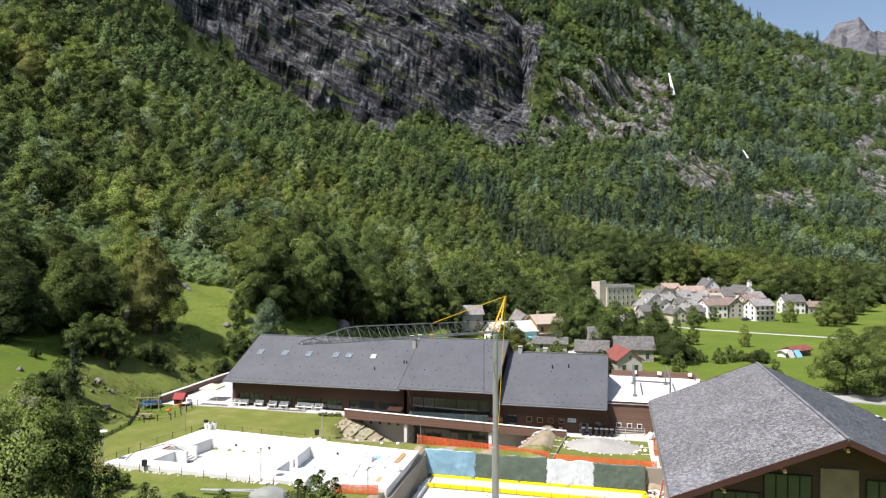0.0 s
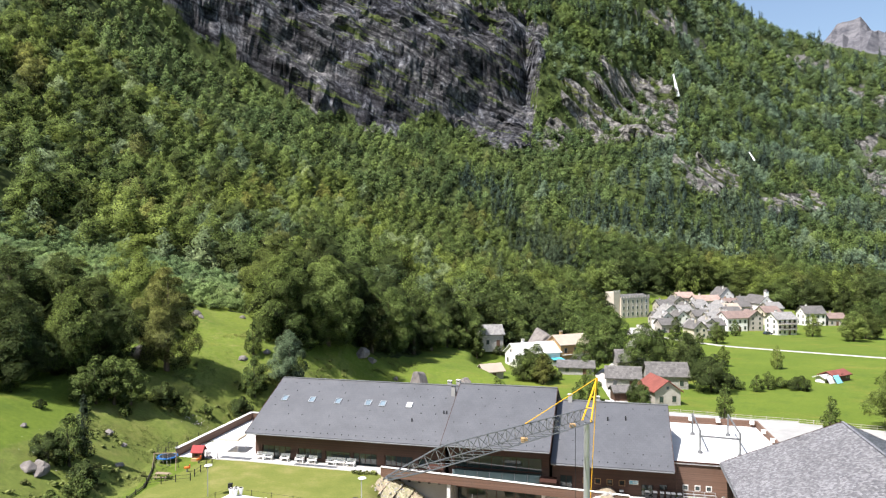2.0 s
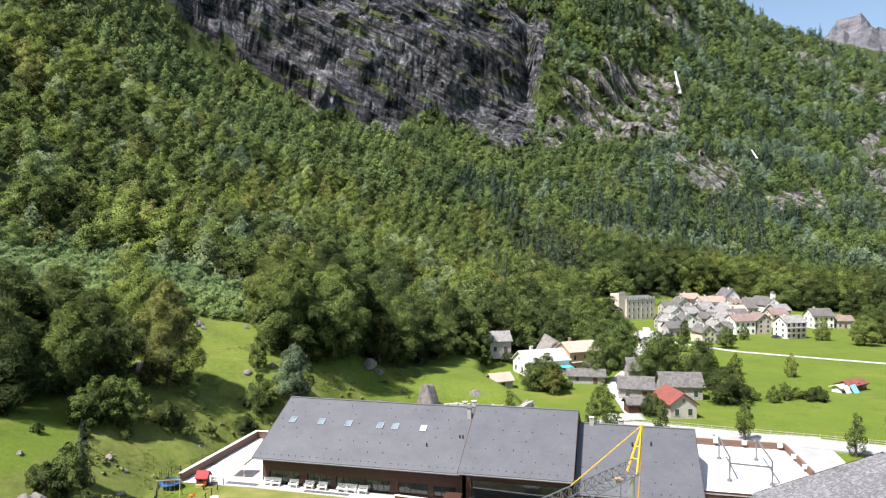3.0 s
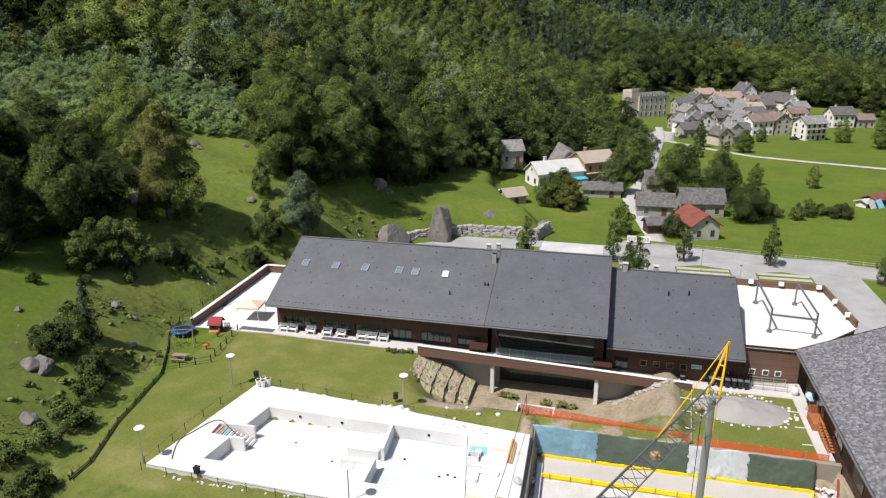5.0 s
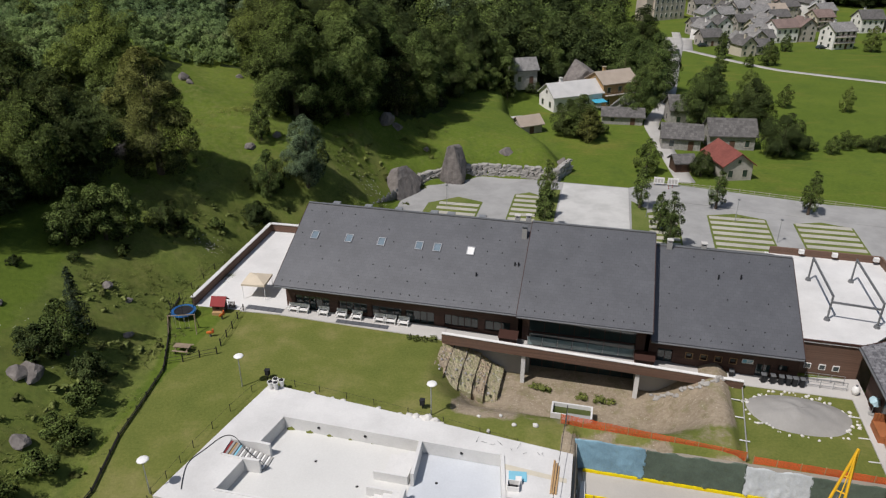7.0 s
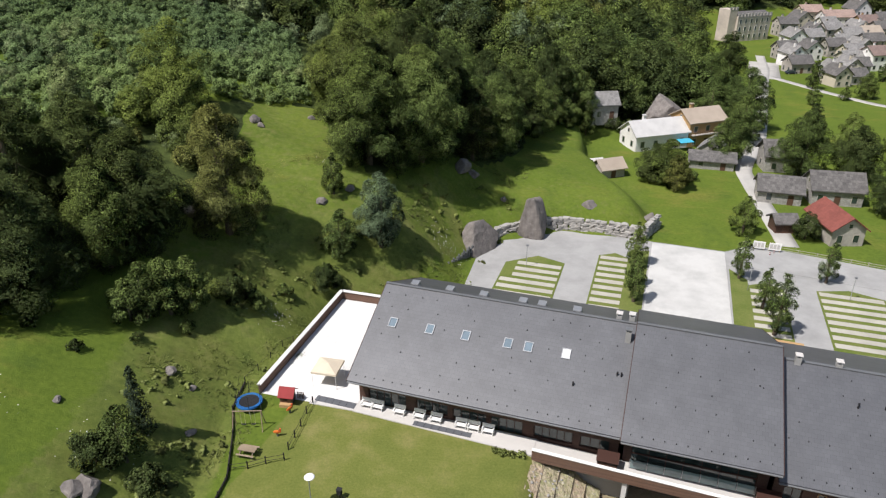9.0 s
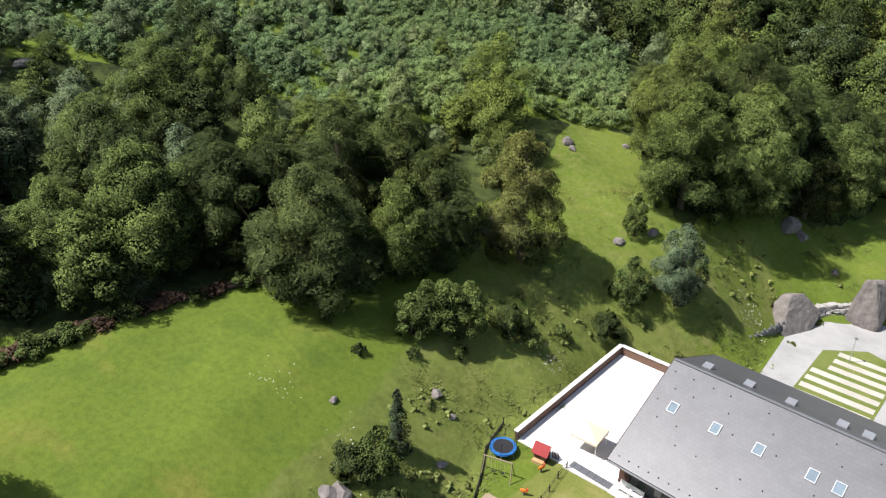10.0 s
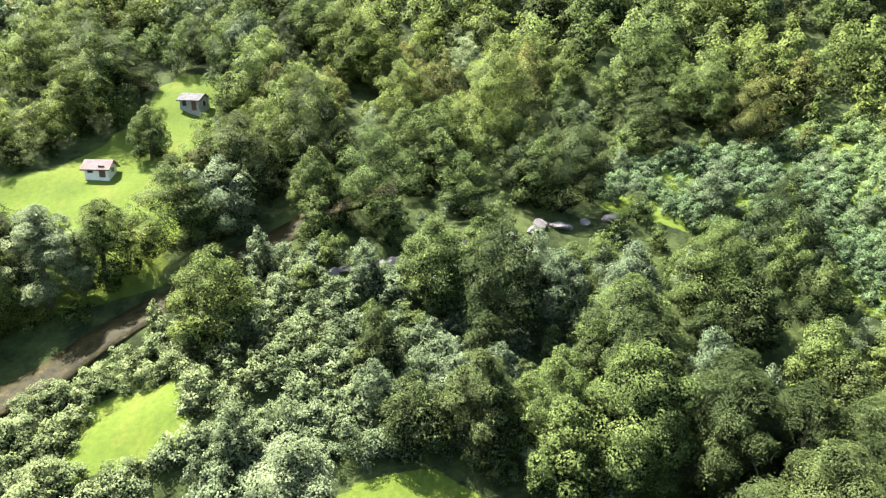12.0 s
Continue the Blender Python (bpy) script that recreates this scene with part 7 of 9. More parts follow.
for row in (
        (97, 336, 105, 8, 7.0, 5.6, 8.4, W_, STONE_ROOF, "white gabled village house with a stone slab roof", 2, 2),
        (94.5, 323, 12, 8.5, 6.5, 4.0, 6.4, GR_, STONE_ROOF_DARK, "low stone house with a dark slab roof", 1, 3),
        (99, 300, 105, 7.5, 6.2, 4.6, 7.2, C_, STONE_ROOF_DARK, "cream gabled house with a dark slab roof", 2, 2),
        (102.5, 312.5, 100, 6.5, 5.5, 4.4, 6.6, W_, STONE_ROOF, "small white gabled house by the square", 2, 2),
        (107, 304, 14, 6.5, 5.5, 3.4, 5.4, GR_, STONE_ROOF_DARK, "low stone-roofed house above the field", 1, 2),
        (100, 352, 12, 8, 6.5, 4.6, 7.2, GR_, STONE_ROOF_DARK, "grey house beside the village square", 2, 2),
        (110, 317, 100, 8, 6.5, 4.6, 7.2, C_, STONE_ROOF, "cream gabled house at the roadside", 2, 2),
        (114.5, 320, 12, 7, 6.5, 4.2, 6.6, GR_, STONE_ROOF_DARK, "small grey stone-roofed house", 2, 2),
        (112, 376, 100, 9, 8, 5.8, 8.8, W_, STONE_ROOF, "white gabled house below the castle", 2, 2),
        (121, 380, 15, 8, 7.5, 5.4, 8.2, GR_, STONE_ROOF, "grey house with a pale slab roof", 2, 2),
        (121, 412, 10, 9, 8, 6.2, 8.8, GR_, STONE_ROOF_DARK, "grey house beside the castle", 2, 3),
        (132, 424, 105, 9, 8, 7.0, 10.2, C_, STONE_ROOF_DARK, "tall cream gabled house", 3, 2),
        (141, 414, 15, 8, 7.5, 6.0, 8.8, W_, STONE_ROOF, "white house in the village lane", 2, 2),
        (137, 400, 20, 9, 7.5, 5.8, 8.6, GR_, STONE_ROOF, "grey house with chimney and slab roof", 2, 3),
        (128, 396, 100, 8, 7, 5.6, 8.4, W_, STONE_ROOF_DARK, "narrow white gabled house", 2, 2),
        (151, 428, 10, 16, 8.5, 7.6, 10.4, W_, TILE_PINK, "long white house under a pinkish tile roof", 2, 5),
        (141, 437, 10, 11, 8.5, 8.8, 11.6, C_, TILE_PINK, "cream house with a pinkish roof at the village top", 2, 3),
        (166, 440, 100, 11, 9, 10.0, 14.6, W_, STONE_ROOF_DARK, "tall white gabled house at the village top", 3, 3),
        (162, 420, 15, 10, 7.5, 6.4, 9.2, O_, TILE_BROWN, "ochre timber house under a brown roof", 2, 3),
        (174, 428, 15, 10, 8, 6.8, 9.8, GR_, STONE_ROOF_DARK, "grey house with dormers and slab roof", 2, 3),
        (140, 386, 12, 9, 7.5, 5.6, 8.2, GR_, STONE_ROOF, "grey house with a bluish slab roof", 2, 3),
        (150, 390, 15, 9, 7.5, 5.8, 8.4, C_, SHEET_TAN, "cream house under a tan roof", 2, 3),
        (160, 400, 15, 9, 8, 6.4, 9.2, GR_, STONE_ROOF_DARK, "grey village house with slab roof", 2, 3),
        (151, 404, 105, 9, 7.5, 6.2, 9.0, W_, STONE_ROOF, "white gabled house among slab roofs", 2, 2),
        (130, 370, 15, 8, 7, 5.0, 7.6, W_, STONE_ROOF, "small white house in the lane", 2, 2),
        (122.5, 360, 10, 8, 7, 4.8, 7.4, GR_, STONE_ROOF_DARK, "grey house with dark slab roof", 2, 2),
        (132.5, 359, 105, 9, 7, 5.0, 7.8, GR_, STONE_ROOF, "grey gabled village house", 2, 2),
        (142, 370, 12, 9, 7.5, 5.6, 8.2, GR_, STONE_ROOF_DARK, "grey house behind the square", 2, 3),
        (124, 347, 15, 8, 7, 4.8, 7.4, C_, STONE_ROOF, "cream house with slab roof", 2, 2),
        (110, 352, 100, 8, 7, 5.0, 7.8, W_, STONE_ROOF_DARK, "white house with a steep gable", 2, 2),
        (118, 334, 15, 8, 6.5, 4.4, 6.8, GR_, STONE_ROOF, "low grey house near the field", 2, 2),
        (128, 333.5, 14, 10.5, 8.5, 6.4, 9.0, W_, TILE_BROWN, "white house under a reddish brown roof", 2, 4),
        (138, 336, 100, 8.5, 7.0, 6.8, 9.4, GR_, TILE_BROWN, "narrow grey house with wooden galleries", 3, 2),
        (158, 362, 12, 9, 8, 6.6, 9.2, C_, TILE_BROWN, "cream house below the church", 3, 3),
        (168, 380, 15, 9, 8, 7.0, 9.8, GR_, STONE_ROOF, "grey house beside the church", 2, 3),
        (143, 317.5, 14, 10, 8, 7.2, 9.8, W_, STONE_ROOF, "white three-storey house with balconies", 3, 4),
        (177.5, 358, 5, 10.5, 8, 6.4, 9.6, W_, STONE_ROOF_DARK, "white house under a dark stone roof", 2, 4),
        (189, 358, 0, 8, 6.5, 4.0, 6.2, GR_, TILE_BROWN, "low grey house beside the woods", 1, 3)):
    house(*row[:10], rows=row[10], cols=row[11], group=G, balcony=row[10] == 3 and row[2] < 30)


def church():
    ob = thing("village_church", "small white church with a gable and belfry", "church", (171, 402, -10.6), 100.0)
    part("wall", one(prism, [(-8, -4.5, -1), (-8, 4.5, -1), (-8, 4.5, 8), (-8, 0, 12), (-8, -4.5, 8)], (16, 0, 0)), RENDER_WHITE, ob)
    bm = bm_new()
    prism(bm, [(-8.4, -5, 7.6), (-8.4, 0, 12.05), (-8.4, 5, 7.6), (-8.4, 5, 7.9), (-8.4, 0, 12.35), (-8.4, -5, 7.9)], (16.8, 0, 0))
    part("roof", bm, STONE_ROOF_DARK, ob)
    b = part("belfry", one(block, -8.2, -6.4, -0.9, 0.9, 11.5, 14.6), RENDER_WHITE, ob)
    part("cap", one(prism, [(-8.4, -1.1, 14.6), (-8.4, 1.1, 14.6), (-8.4, 0, 15.6)], (2.2, 0, 0)), STONE_ROOF_DARK, b)
    part("window", one(tube, (-8.03, 0, 8.8), (-8.1, 0, 8.8), 0.6, n=12), GLASS, ob)
    part("porch", one(block, -12, -8.003, -5, 5, -1, 7), RENDER_WHITE, ob)


church()
# the hamlet between car park and village
house(9.0, 227.5, 12, 6.6, 6.0, 4.2, 6.6, STONE_WALL, STONE_ROOF, "small stone hut with slab roof on the slope", 1, 2, 1, z=-1.4, chimney=False)
house(21.0, 218.5, 22, 14.5, 7.5, 4.0, 6.6, RENDER_WHITE, SHEET_PALE, "white house under a pale sheet roof", 1, 4, 2, z=-5.6)
house(6.8, 195.0, 25, 5.6, 4.2, 2.4, 3.9, RENDER_GREY, SHEET_TAN, "little shed with a tan roof", 1, 1, 0, chimney=False, name="garden_shed")
house(32.5, 223.5, 24, 10.5, 8.0, 6.6, 8.9, RENDER_OCHRE, SHEET_TAN, "ochre house with brown timber front and tan roof", 2, 3, 2, balcony=True)
house(3.6, 198.0, 20, 4.0, 2.6, 1.9, 2.5, STONE_WALL, SHEET_PALE, "little shed under a whitish sheet roof", 1, 1, 0, chimney=False, name="garden_shed", door=False)
house(33.2, 211.5, 62, 6.0, 4.6, 2.6, 4.6, STONE_WALL, STONE_ROOF, "old stone hut with a steep slab roof", 1, 1, 1, chimney=False)
house(39.0, 183.5, -12, 8.0, 6.0, 3.0, 5.2, STONE_WALL, STONE_ROOF_DARK, "old stone barn with a mossy slab roof", 1, 2, 1, chimney=False)
house(49.8, 184.0, -6, 9.5, 6.6, 3.6, 6.2, STONE_WALL, STONE_ROOF_DARK, "old stone house with a sagging slab roof", 1, 3, 1, chimney=False)
house(46.2, 203.5, -4, 8.0, 6.5, 4.2, 6.8, STONE_WALL, STONE_ROOF_DARK, "stone barn behind the orchard", 1, 2, 1, chimney=False)
house(42.6, 165.8, 96, 9.0, 5.8, 3.5, 5.6, RENDER_GREY, TILE_RED, "pale stone house with a red roof", 1, 3, 2, chimney=False)
house(34.3, 167.5, 4, 3.6, 3.2, 2.4, 3.4, WOOD_DARK, STONE_ROOF_DARK, "dark little shed beside the red-roofed house", 1, 1, 0, chimney=False, name="garden_shed")
house(31.0, 203.0, -10, 9.5, 4.5, 2.4, 3.8, STONE_WALL, STONE_ROOF_DARK, "low outbuilding with a dark slab roof", 1, 2, 0, chimney=False)
house(98.0, 194.5, 32, 7.5, 3.8, 1.9, 2.8, SHUTTER, TILE_RED, "long low barn with rusty and white sheets", 1, 3, 0, chimney=False, name="field_barn")
house(93.4, 191.6, 28, 2.8, 2.6, 1.5, 2.0, RENDER_WHITE, SHEET_PALE, "small white shed by the field", 1, 1, 0, chimney=False, name="garden_shed")
house(-161.8, 32.8, 75, 4.3, 3.0, 1.8, 2.9, RENDER_WHITE, TILE_BROWN, "small white hut with a pinkish roof in a clearing", 1, 2, 1, chimney=False)
house(-184, 47, 60, 4.6, 3.6, 2.3, 3.3, STONE_WALL, STONE_ROOF_DARK, "grey hut at the edge of the high meadow", 1, 2, 1, chimney=False)

# ---- boulders and walls ----
BOULDER = Mat("granite", 0.9)
BOULDER.colour(BOULDER.mix(0.5, BOULDER.ramp(BOULDER.noise(0.7, 7, 0.7), (0.3, (0.085, 0.074, 0.066)), (0.7, (0.31, 0.275, 0.248))), BOULDER.ramp(BOULDER.noise(1.1, 6, 0.6, stretch=(1.8, 1.8, 0.3)), (0.3, (0.08, 0.074, 0.07)), (0.7, (0.23, 0.21, 0.195)))))
BOULDER.bump(BOULDER.noise(2.5, 7, 0.7), 0.7, 0.2)
BOULDER = BOULDER.m


def split_stone(seed, size, cuts, rough=0.24, detail=4):
    """A boulder broken along flat faces: each cut is a direction and how far out it lies."""
    bm = lump(seed, size, detail, rough)
    for d, far in cuts:
        d = Vector(d).normalized()
        for v in bm.verts:
            over = v.co.dot(d) - far - 0.12 * noise.noise(v.co * 1.1)
            if over > 0:
                v.co -= d * over * 0.94
    return bm


def boulder(x, y, size, seed, label="weathered grey boulder in the grass", z=None, turn=0, rough=0.3, group=""):
    rng = random.Random(seed)
    least = min(size[0], size[1])
    cuts = [((rng.uniform(-1, 1), rng.uniform(-1, 1), rng.uniform(0.1, 1)), least * rng.uniform(0.5, 0.85)) for _ in range(5)]
    ob = part("boulder", split_stone(seed, size, cuts, rough, 4 if size[0] > 2 else 3), BOULDER)
    ob.matrix_world = pose(x, y, (float(land(x, y)) if z is None else z) + 0.3 * size[2], 0, 0, turn)
    return tagged(ob, label, "boulder", group)


def standing_boulder(x, y, z, turn):
    """A tall split boulder with a flat leaning face and a chisel-like top."""
    bm = split_stone(5, (2.7, 2.5, 6.0), (((0, -1, 0.12), 1.5), ((1, -0.3, 0.35), 2.1), ((-1, -0.2, 0.25), 1.9), ((0.75, 0, 1), 4.0), ((-0.35, 0.3, 1), 4.2)))
    ob = part("boulder", bm, BOULDER)
    ob.matrix_world = pose(x, y, z + 2.4, 0, 0, turn)
    return tagged(ob, "tall split granite boulder at the car park edge", "boulder")


def leaning_boulder(x, y, z, turn):
    """A slab-like boulder that leans back against the slope."""
    bm = split_stone(7, (4.6, 2.2, 4.6), (((0, -1, 0.5), 1.0), ((0.8, -0.2, 0.8), 2.9), ((-0.9, 0, 0.55), 2.7), ((0.1, 0.4, 1), 3.2)), 0.36)
    ob = part("boulder", bm, BOULDER)
    ob.matrix_world = pose(x, y, z + 1.7, 0, 0, turn)
    return tagged(ob, "dark leaning boulder beside the car park", "boulder")


standing_boulder(-11.4, 160.6, -4.4, -14)
leaning_boulder(-20.2, 154.6, -4.4, 50)
boulder(25.0, 231.0, (5.4, 4.2, 5.6), 8, "huge rounded boulder among the houses", -2.0, 10, 0.2)
boulder(-59.4, 133.6, (2.2, 1.9, 2.3), 11, "dark boulder under the trees", None, 20)
boulder(-1.0, 166.0, (1.6, 1.0, 0.9), 13)
boulder(10.0, 167.0, (1.4, 1.0, 1.3), 14)
for i, (x, y, s) in enumerate(((-52.0, 105.5, 0.6), (-49.5, 104.6, 0.4), (-59.4, 162.0, 1.0), (-40.5, 146.8, 0.8), (-44.0, 142.8, 0.7), (-52.7, 88.1, 0.9), (-51.9, 88.9, 1.15), (-49.6, 81.5, 0.8), (-24.5, 168.0, 1.5), (-22.0, 169.0, 1.0), (-16.3, 166.0, 0.6), (-58.0, 160.5, 0.6), (-51.5, 169.0, 0.6), (-47.5, 99.0, 0.5), (-58.0, 96.0, 0.4))):
    boulder(x, y, (s * 1.3, s, s * 0.9), 20 + i, "lichen-grey rock in the grass", None, i * 47, 0.3, "rocks in the meadow")


def rubble_wall():
    """The dry-stone bank behind the car park: courses of rough blocks."""
    ob = thing("rubble_bank", "bank of rough pale boulders behind the car park", "stone wall", (-9.0, 157.0, -4.6))
    rng = random.Random(4)
    line = [(-19.5, 156.5), (-16.5, 158.9), (-11.0, 162.0), (-5.3, 163.4), (2.4, 161.9), (8.2, 160.2), (11.8, 166.0)]
    shapes = []
    for k in range(8):
        bm = one(block, -0.62, 0.62, -0.45, 0.45, -0.36, 0.36)
        bmesh.ops.subdivide_edges(bm, edges=bm.edges, cuts=1, use_grid_fill=True)
        for v in bm.verts:
            v.co *= 1 - 0.14 * (v.co.length / 0.85) ** 2
            v.co += Vector((rng.uniform(-0.11, 0.11), rng.uniform(-0.09, 0.09), rng.uniform(-0.08, 0.08)))
        me = bpy.data.meshes.new("stone")
        bm.to_mesh(me)
        bm.free()
        me.materials.append(PALE_STONE)
        shapes.append(me)
    for (ax, ay), (bx, by) in zip(line, line[1:]):
        run = math.hypot(bx - ax, by - ay)
        face = math.degrees(math.atan2(by - ay, bx - ax))
        for r in range(4):
            at = rng.uniform(0, 0.6)
            while at < run:
                f = at / run
                o = new("stone", rng.choice(shapes))
                o.parent = ob
                s = rng.uniform(0.7, 1.2)
                o.matrix_local = pose(ax + (bx - ax) * f + 9.0, ay + (by - ay) * f - 157.0 + r * 0.16 + rng.uniform(-0.12, 0.12), 0.3 + r * 0.62, rng.uniform(-9, 9), rng.uniform(-9, 9), face + rng.uniform(-14, 14)) @ Matrix.Diagonal((s * rng.uniform(0.8, 1.2), 1, s, 1))
                at += 1.12 * s + rng.uniform(-0.05, 0.15)


PALE_STONE = plain("pale_stone", (0.33, 0.315, 0.29), 0.9, vary=0.3, scale=2.5, bump=0.5)
rubble_wall()


def boulder_stakes():
    """Dark stakes along the car park slope, standing in for leaning boulders and roots."""
    ob = thing("palisade", "row of dark stakes in place of leaning boulders and roots", "fence", (-24.0, 147.0, -4.4))
    a, b = Vector((-26.8, 141.5, 0)), Vector((-21.5, 151.5, 0))
    for k in range(22):
        p = a.lerp(b, k / 21) - Vector((-24.0, 147.0, 0))
        part("stake", one(tube, (p.x, p.y, -0.3), (p.x, p.y, 2.0 + 0.3 * math.sin(k * 2.1)), 0.2, 0.17, 7), STEEL, ob)


boulder_stakes()

# ---- trees of fields and gardens ----
for key, x, y, s, wd in (
        ("oak_b", 49.0, 198.5, 0.95, 1.1), ("oak_a", 60.0, 197.0, 0.75, 1.0), ("round", 58.5, 177.0, 1.05, 1.0), ("ash_a", 65.5, 214.0, 0.8, 0.95),
        ("oak_c", 60.0, 222.0, 0.62, 1.0), ("oak_b", 48.0, 236.0, 1.1, 1.1), ("ash_a", 44.0, 224.0, 0.9, 1.2), ("ash_a", 40.0, 240.0, 0.95, 1.2), ("oak_b", 35.6, 206.0, 0.85, 0.9), ("oak_b", 44.0, 258.0, 1.1, 1.2),
        ("ash_b", 78.0, 218.5, 0.55, 1.0), ("ash_b", 92.0, 214.0, 0.6, 0.8), ("ash_b", 18.5, 191.0, 0.85, 1.3), ("round", 16.5, 192.5, 0.95, 1.0), ("brown_oak", 19.8, 187.0, 0.62, 1.2), ("shrub", 24.0, 193.0, 1.0, 1.0),
        ("ash_b", 26.8, 165.5, 0.72, 1.1), ("round", 37.0, 163.5, 0.62, 0.8), ("shrub_dark", 12.0, 225.0, 1.0, 1.0), ("shrub", 16.0, 226.0, 1.2, 1.0),
        ("ash_b", 70.0, 178.0, 0.42, 1.2), ("ash_b", 74.0, 181.0, 0.45, 1.2), ("shrub", 78.0, 182.6, 1.0, 1.3), ("shrub", 66.0, 181.0, 1.1, 1.2), ("shrub_dark", 81.0, 180.0, 1.0, 1.3), ("shrub", 63.0, 184.0, 1.0, 1.2),
        ("oak_b", 79.6, 138.5, 1.0, 1.2), ("oak_b", 83.5, 131.5, 1.05, 1.15), ("oak_a", 92.0, 149.0, 0.9, 1.1), ("ash_a", 100, 160, 0.85, 1.2), ("oak_b", 108.0, 172.0, 0.8, 1.2),
        ("oak_c", 88.6, 292.5, 0.55, 0.9), ("oak_b", 100.0, 279.5, 0.55, 1.1), ("ash_b", 79.0, 268.0, 0.55, 1.1), ("ash_b", 92.0, 276.0, 0.4, 1.2), ("shrub", 112.0, 305.0, 1.3, 1.2), ("ash_b", 119.0, 308.0, 0.6, 1.0), ("ash_b", 152.0, 308.0, 0.85, 1.1),
        ("oak_b", 159.0, 290.0, 0.8, 1.2), ("oak_a", 170.0, 300.0, 0.8, 1.2), ("oak_b", 186.0, 330.0, 0.9, 1.2), ("ash_a", 205.0, 350.0, 1.0, 1.2), ("oak_b", 222.0, 370.0, 1.0, 1.2), ("oak_c", 215.0, 395.0, 1.0, 1.2), ("oak_b", 62.0, 304.0, 0.7, 1.2), ("oak_c", 57.0, 285.0, 1.1, 1.2), 
        ("oak_b", 35.0, 275.0, 1.1, 1.2), ("oak_c", 30.0, 262.0, 1.1, 1.2), ("oak_b", 46.0, 290.0, 1.1, 1.2), ("ash_a", 20.0, 243.0, 1.0, 1.2), ("oak_b", 13.0, 246.0, 1.1, 1.2)):
    plant(key, x, y, s * (1.3 if y > 185 and key[:3] in ("oak", "ash") else 1.12), None, wd, group="trees of the fields and gardens")
for x, y, s in ((2.8, 138.5, 1.0), (3.6, 143.0, 0.85), (5.0, 150.0, 1.05), (20.6, 131.0, 1.25), (21.2, 138.0, 0.9), (20.6, 147.0, 1.0), (33.8, 146.6, 0.95), (35.4, 148.0, 0.0), (48.4, 143.8, 1.05), (63.5, 134.0, 1.0)):
    if s:
        plant("young", x, y, s * 1.6, None, 1.0, 0.1, "young trees of the car park")
for x, y, s, k in ((-32.5, 70.0, 0.85, "shrub"), (-43.4, 68.7, 1.1, "shrub"), (-35.3, 66.0, 0.9, "shrub_dark"), (-47.2, 79.3, 1.0, "shrub"), (-47.6, 83.6, 1.0, "shrub"), (-40.5, 66.5, 0.7, "shrub_dark"), (-48.5, 76.0, 0.9, "shrub"), (-45.5, 73.5, 0.9, "shrub_dark"), (-52.5, 112.0, 0.6, "shrub"), (-49.0, 122.0, 0.8, "shrub"), (-45.5, 126.0, 0.7, "shrub"), (-65.0, 104.0, 0.6, "shrub"), (-56.0, 107.5, 0.5, "shrub"), (-60.0, 103.0, 0.4, "shrub_dark")):
    plant(k, x, y, s, None, 1.0, 0.05, "shrubs in rough grass")
# trees in the foreground, below the first part of the way
for key, x, y, s, wd in (("ash_a", -27.4, 46.3, 1.56, 0.82), ("ash_a", -24.8, 47.6, 1.36, 0.62), ("ash_b", -31.6, 50.0, 1.62, 0.85), ("ash_b", -21.5, 57.0, 0.36, 0.9), ("ash_b", -17.0, 52.0, 0.25, 1.0), ("young", -12.2, 59.5, 1.05, 1.3), ("young", -10.6, 60.0, 1.15, 1.3), ("young", -9.2, 59.0, 1.1, 1.2), ("young", -7.2, 59.5, 1.15, 1.2), ("young", -3.4, 59.0, 1.1, 1.2), ("ash_b", -26.5, 62.5, 0.42, 1.2), ("ash_b", -19.5, 62.0, 0.36, 1.3), ("shrub_dark", -23.0, 61.5, 0.9, 1.4), ("shrub", -29.5, 62.5, 1.0, 1.4)):
    plant(key, x, y, s, None, wd, group="foreground trees")
for key, x, y, s, wd in (("round", -128.0, 27.0, 1.7, 1.1), ("willow", -124.0, 34.0, 1.5, 1.3), ("oak_b", -127.5, 40.5, 1.05, 1.2), ("round", -116.0, 22.0, 1.6, 1.1), ("oak_d", -121.0, 28.0, 1.0, 1.0), ("oak_b", -165.0, 41.0, 0.85, 1.0), ("round", -153.5, 46.0, 0.7, 0.8), ("brown_oak", -139.0, 53.0, 1.25, 1.2), ("oak_a", -144.0, 58.0, 1.2, 1.1), ("oak_b", -136.5, 69.5, 0.95, 0.9), ("oak_b", -99.0, 104.0, 1.2, 1.2), ("oak_c", -91.0, 102.0, 1.1, 1.1), ("willow", -98.0, 88.0, 0.8, 1.1), ("ash_a", -94.0, 94.0, 0.9, 1.1), ("spruce", -146.0, 116.0, 0.9, 1.3)):
    plant(key, x, y, s, None, wd, group="trees by the stream")

# brambles along the bank, and pale rocks in the gully above the stream
rg = random.Random(31)
for k in range(34):
    f = k / 33
    ax, ay = (-84 + 3.3 * f * 0.9, 77.5 + 16 * f) if f < 0.55 else (-82.2 + 7.0 * (f - 0.55) / 0.45, 86.3 + 19 * (f - 0.55) / 0.45)
    plant("bramble" if rg.random() < 0.5 else "shrub", ax + rg.uniform(-0.6, 0.6), ay, rg.uniform(0.45, 0.8), None, 1.25, 0.1, "bushes along the bank")
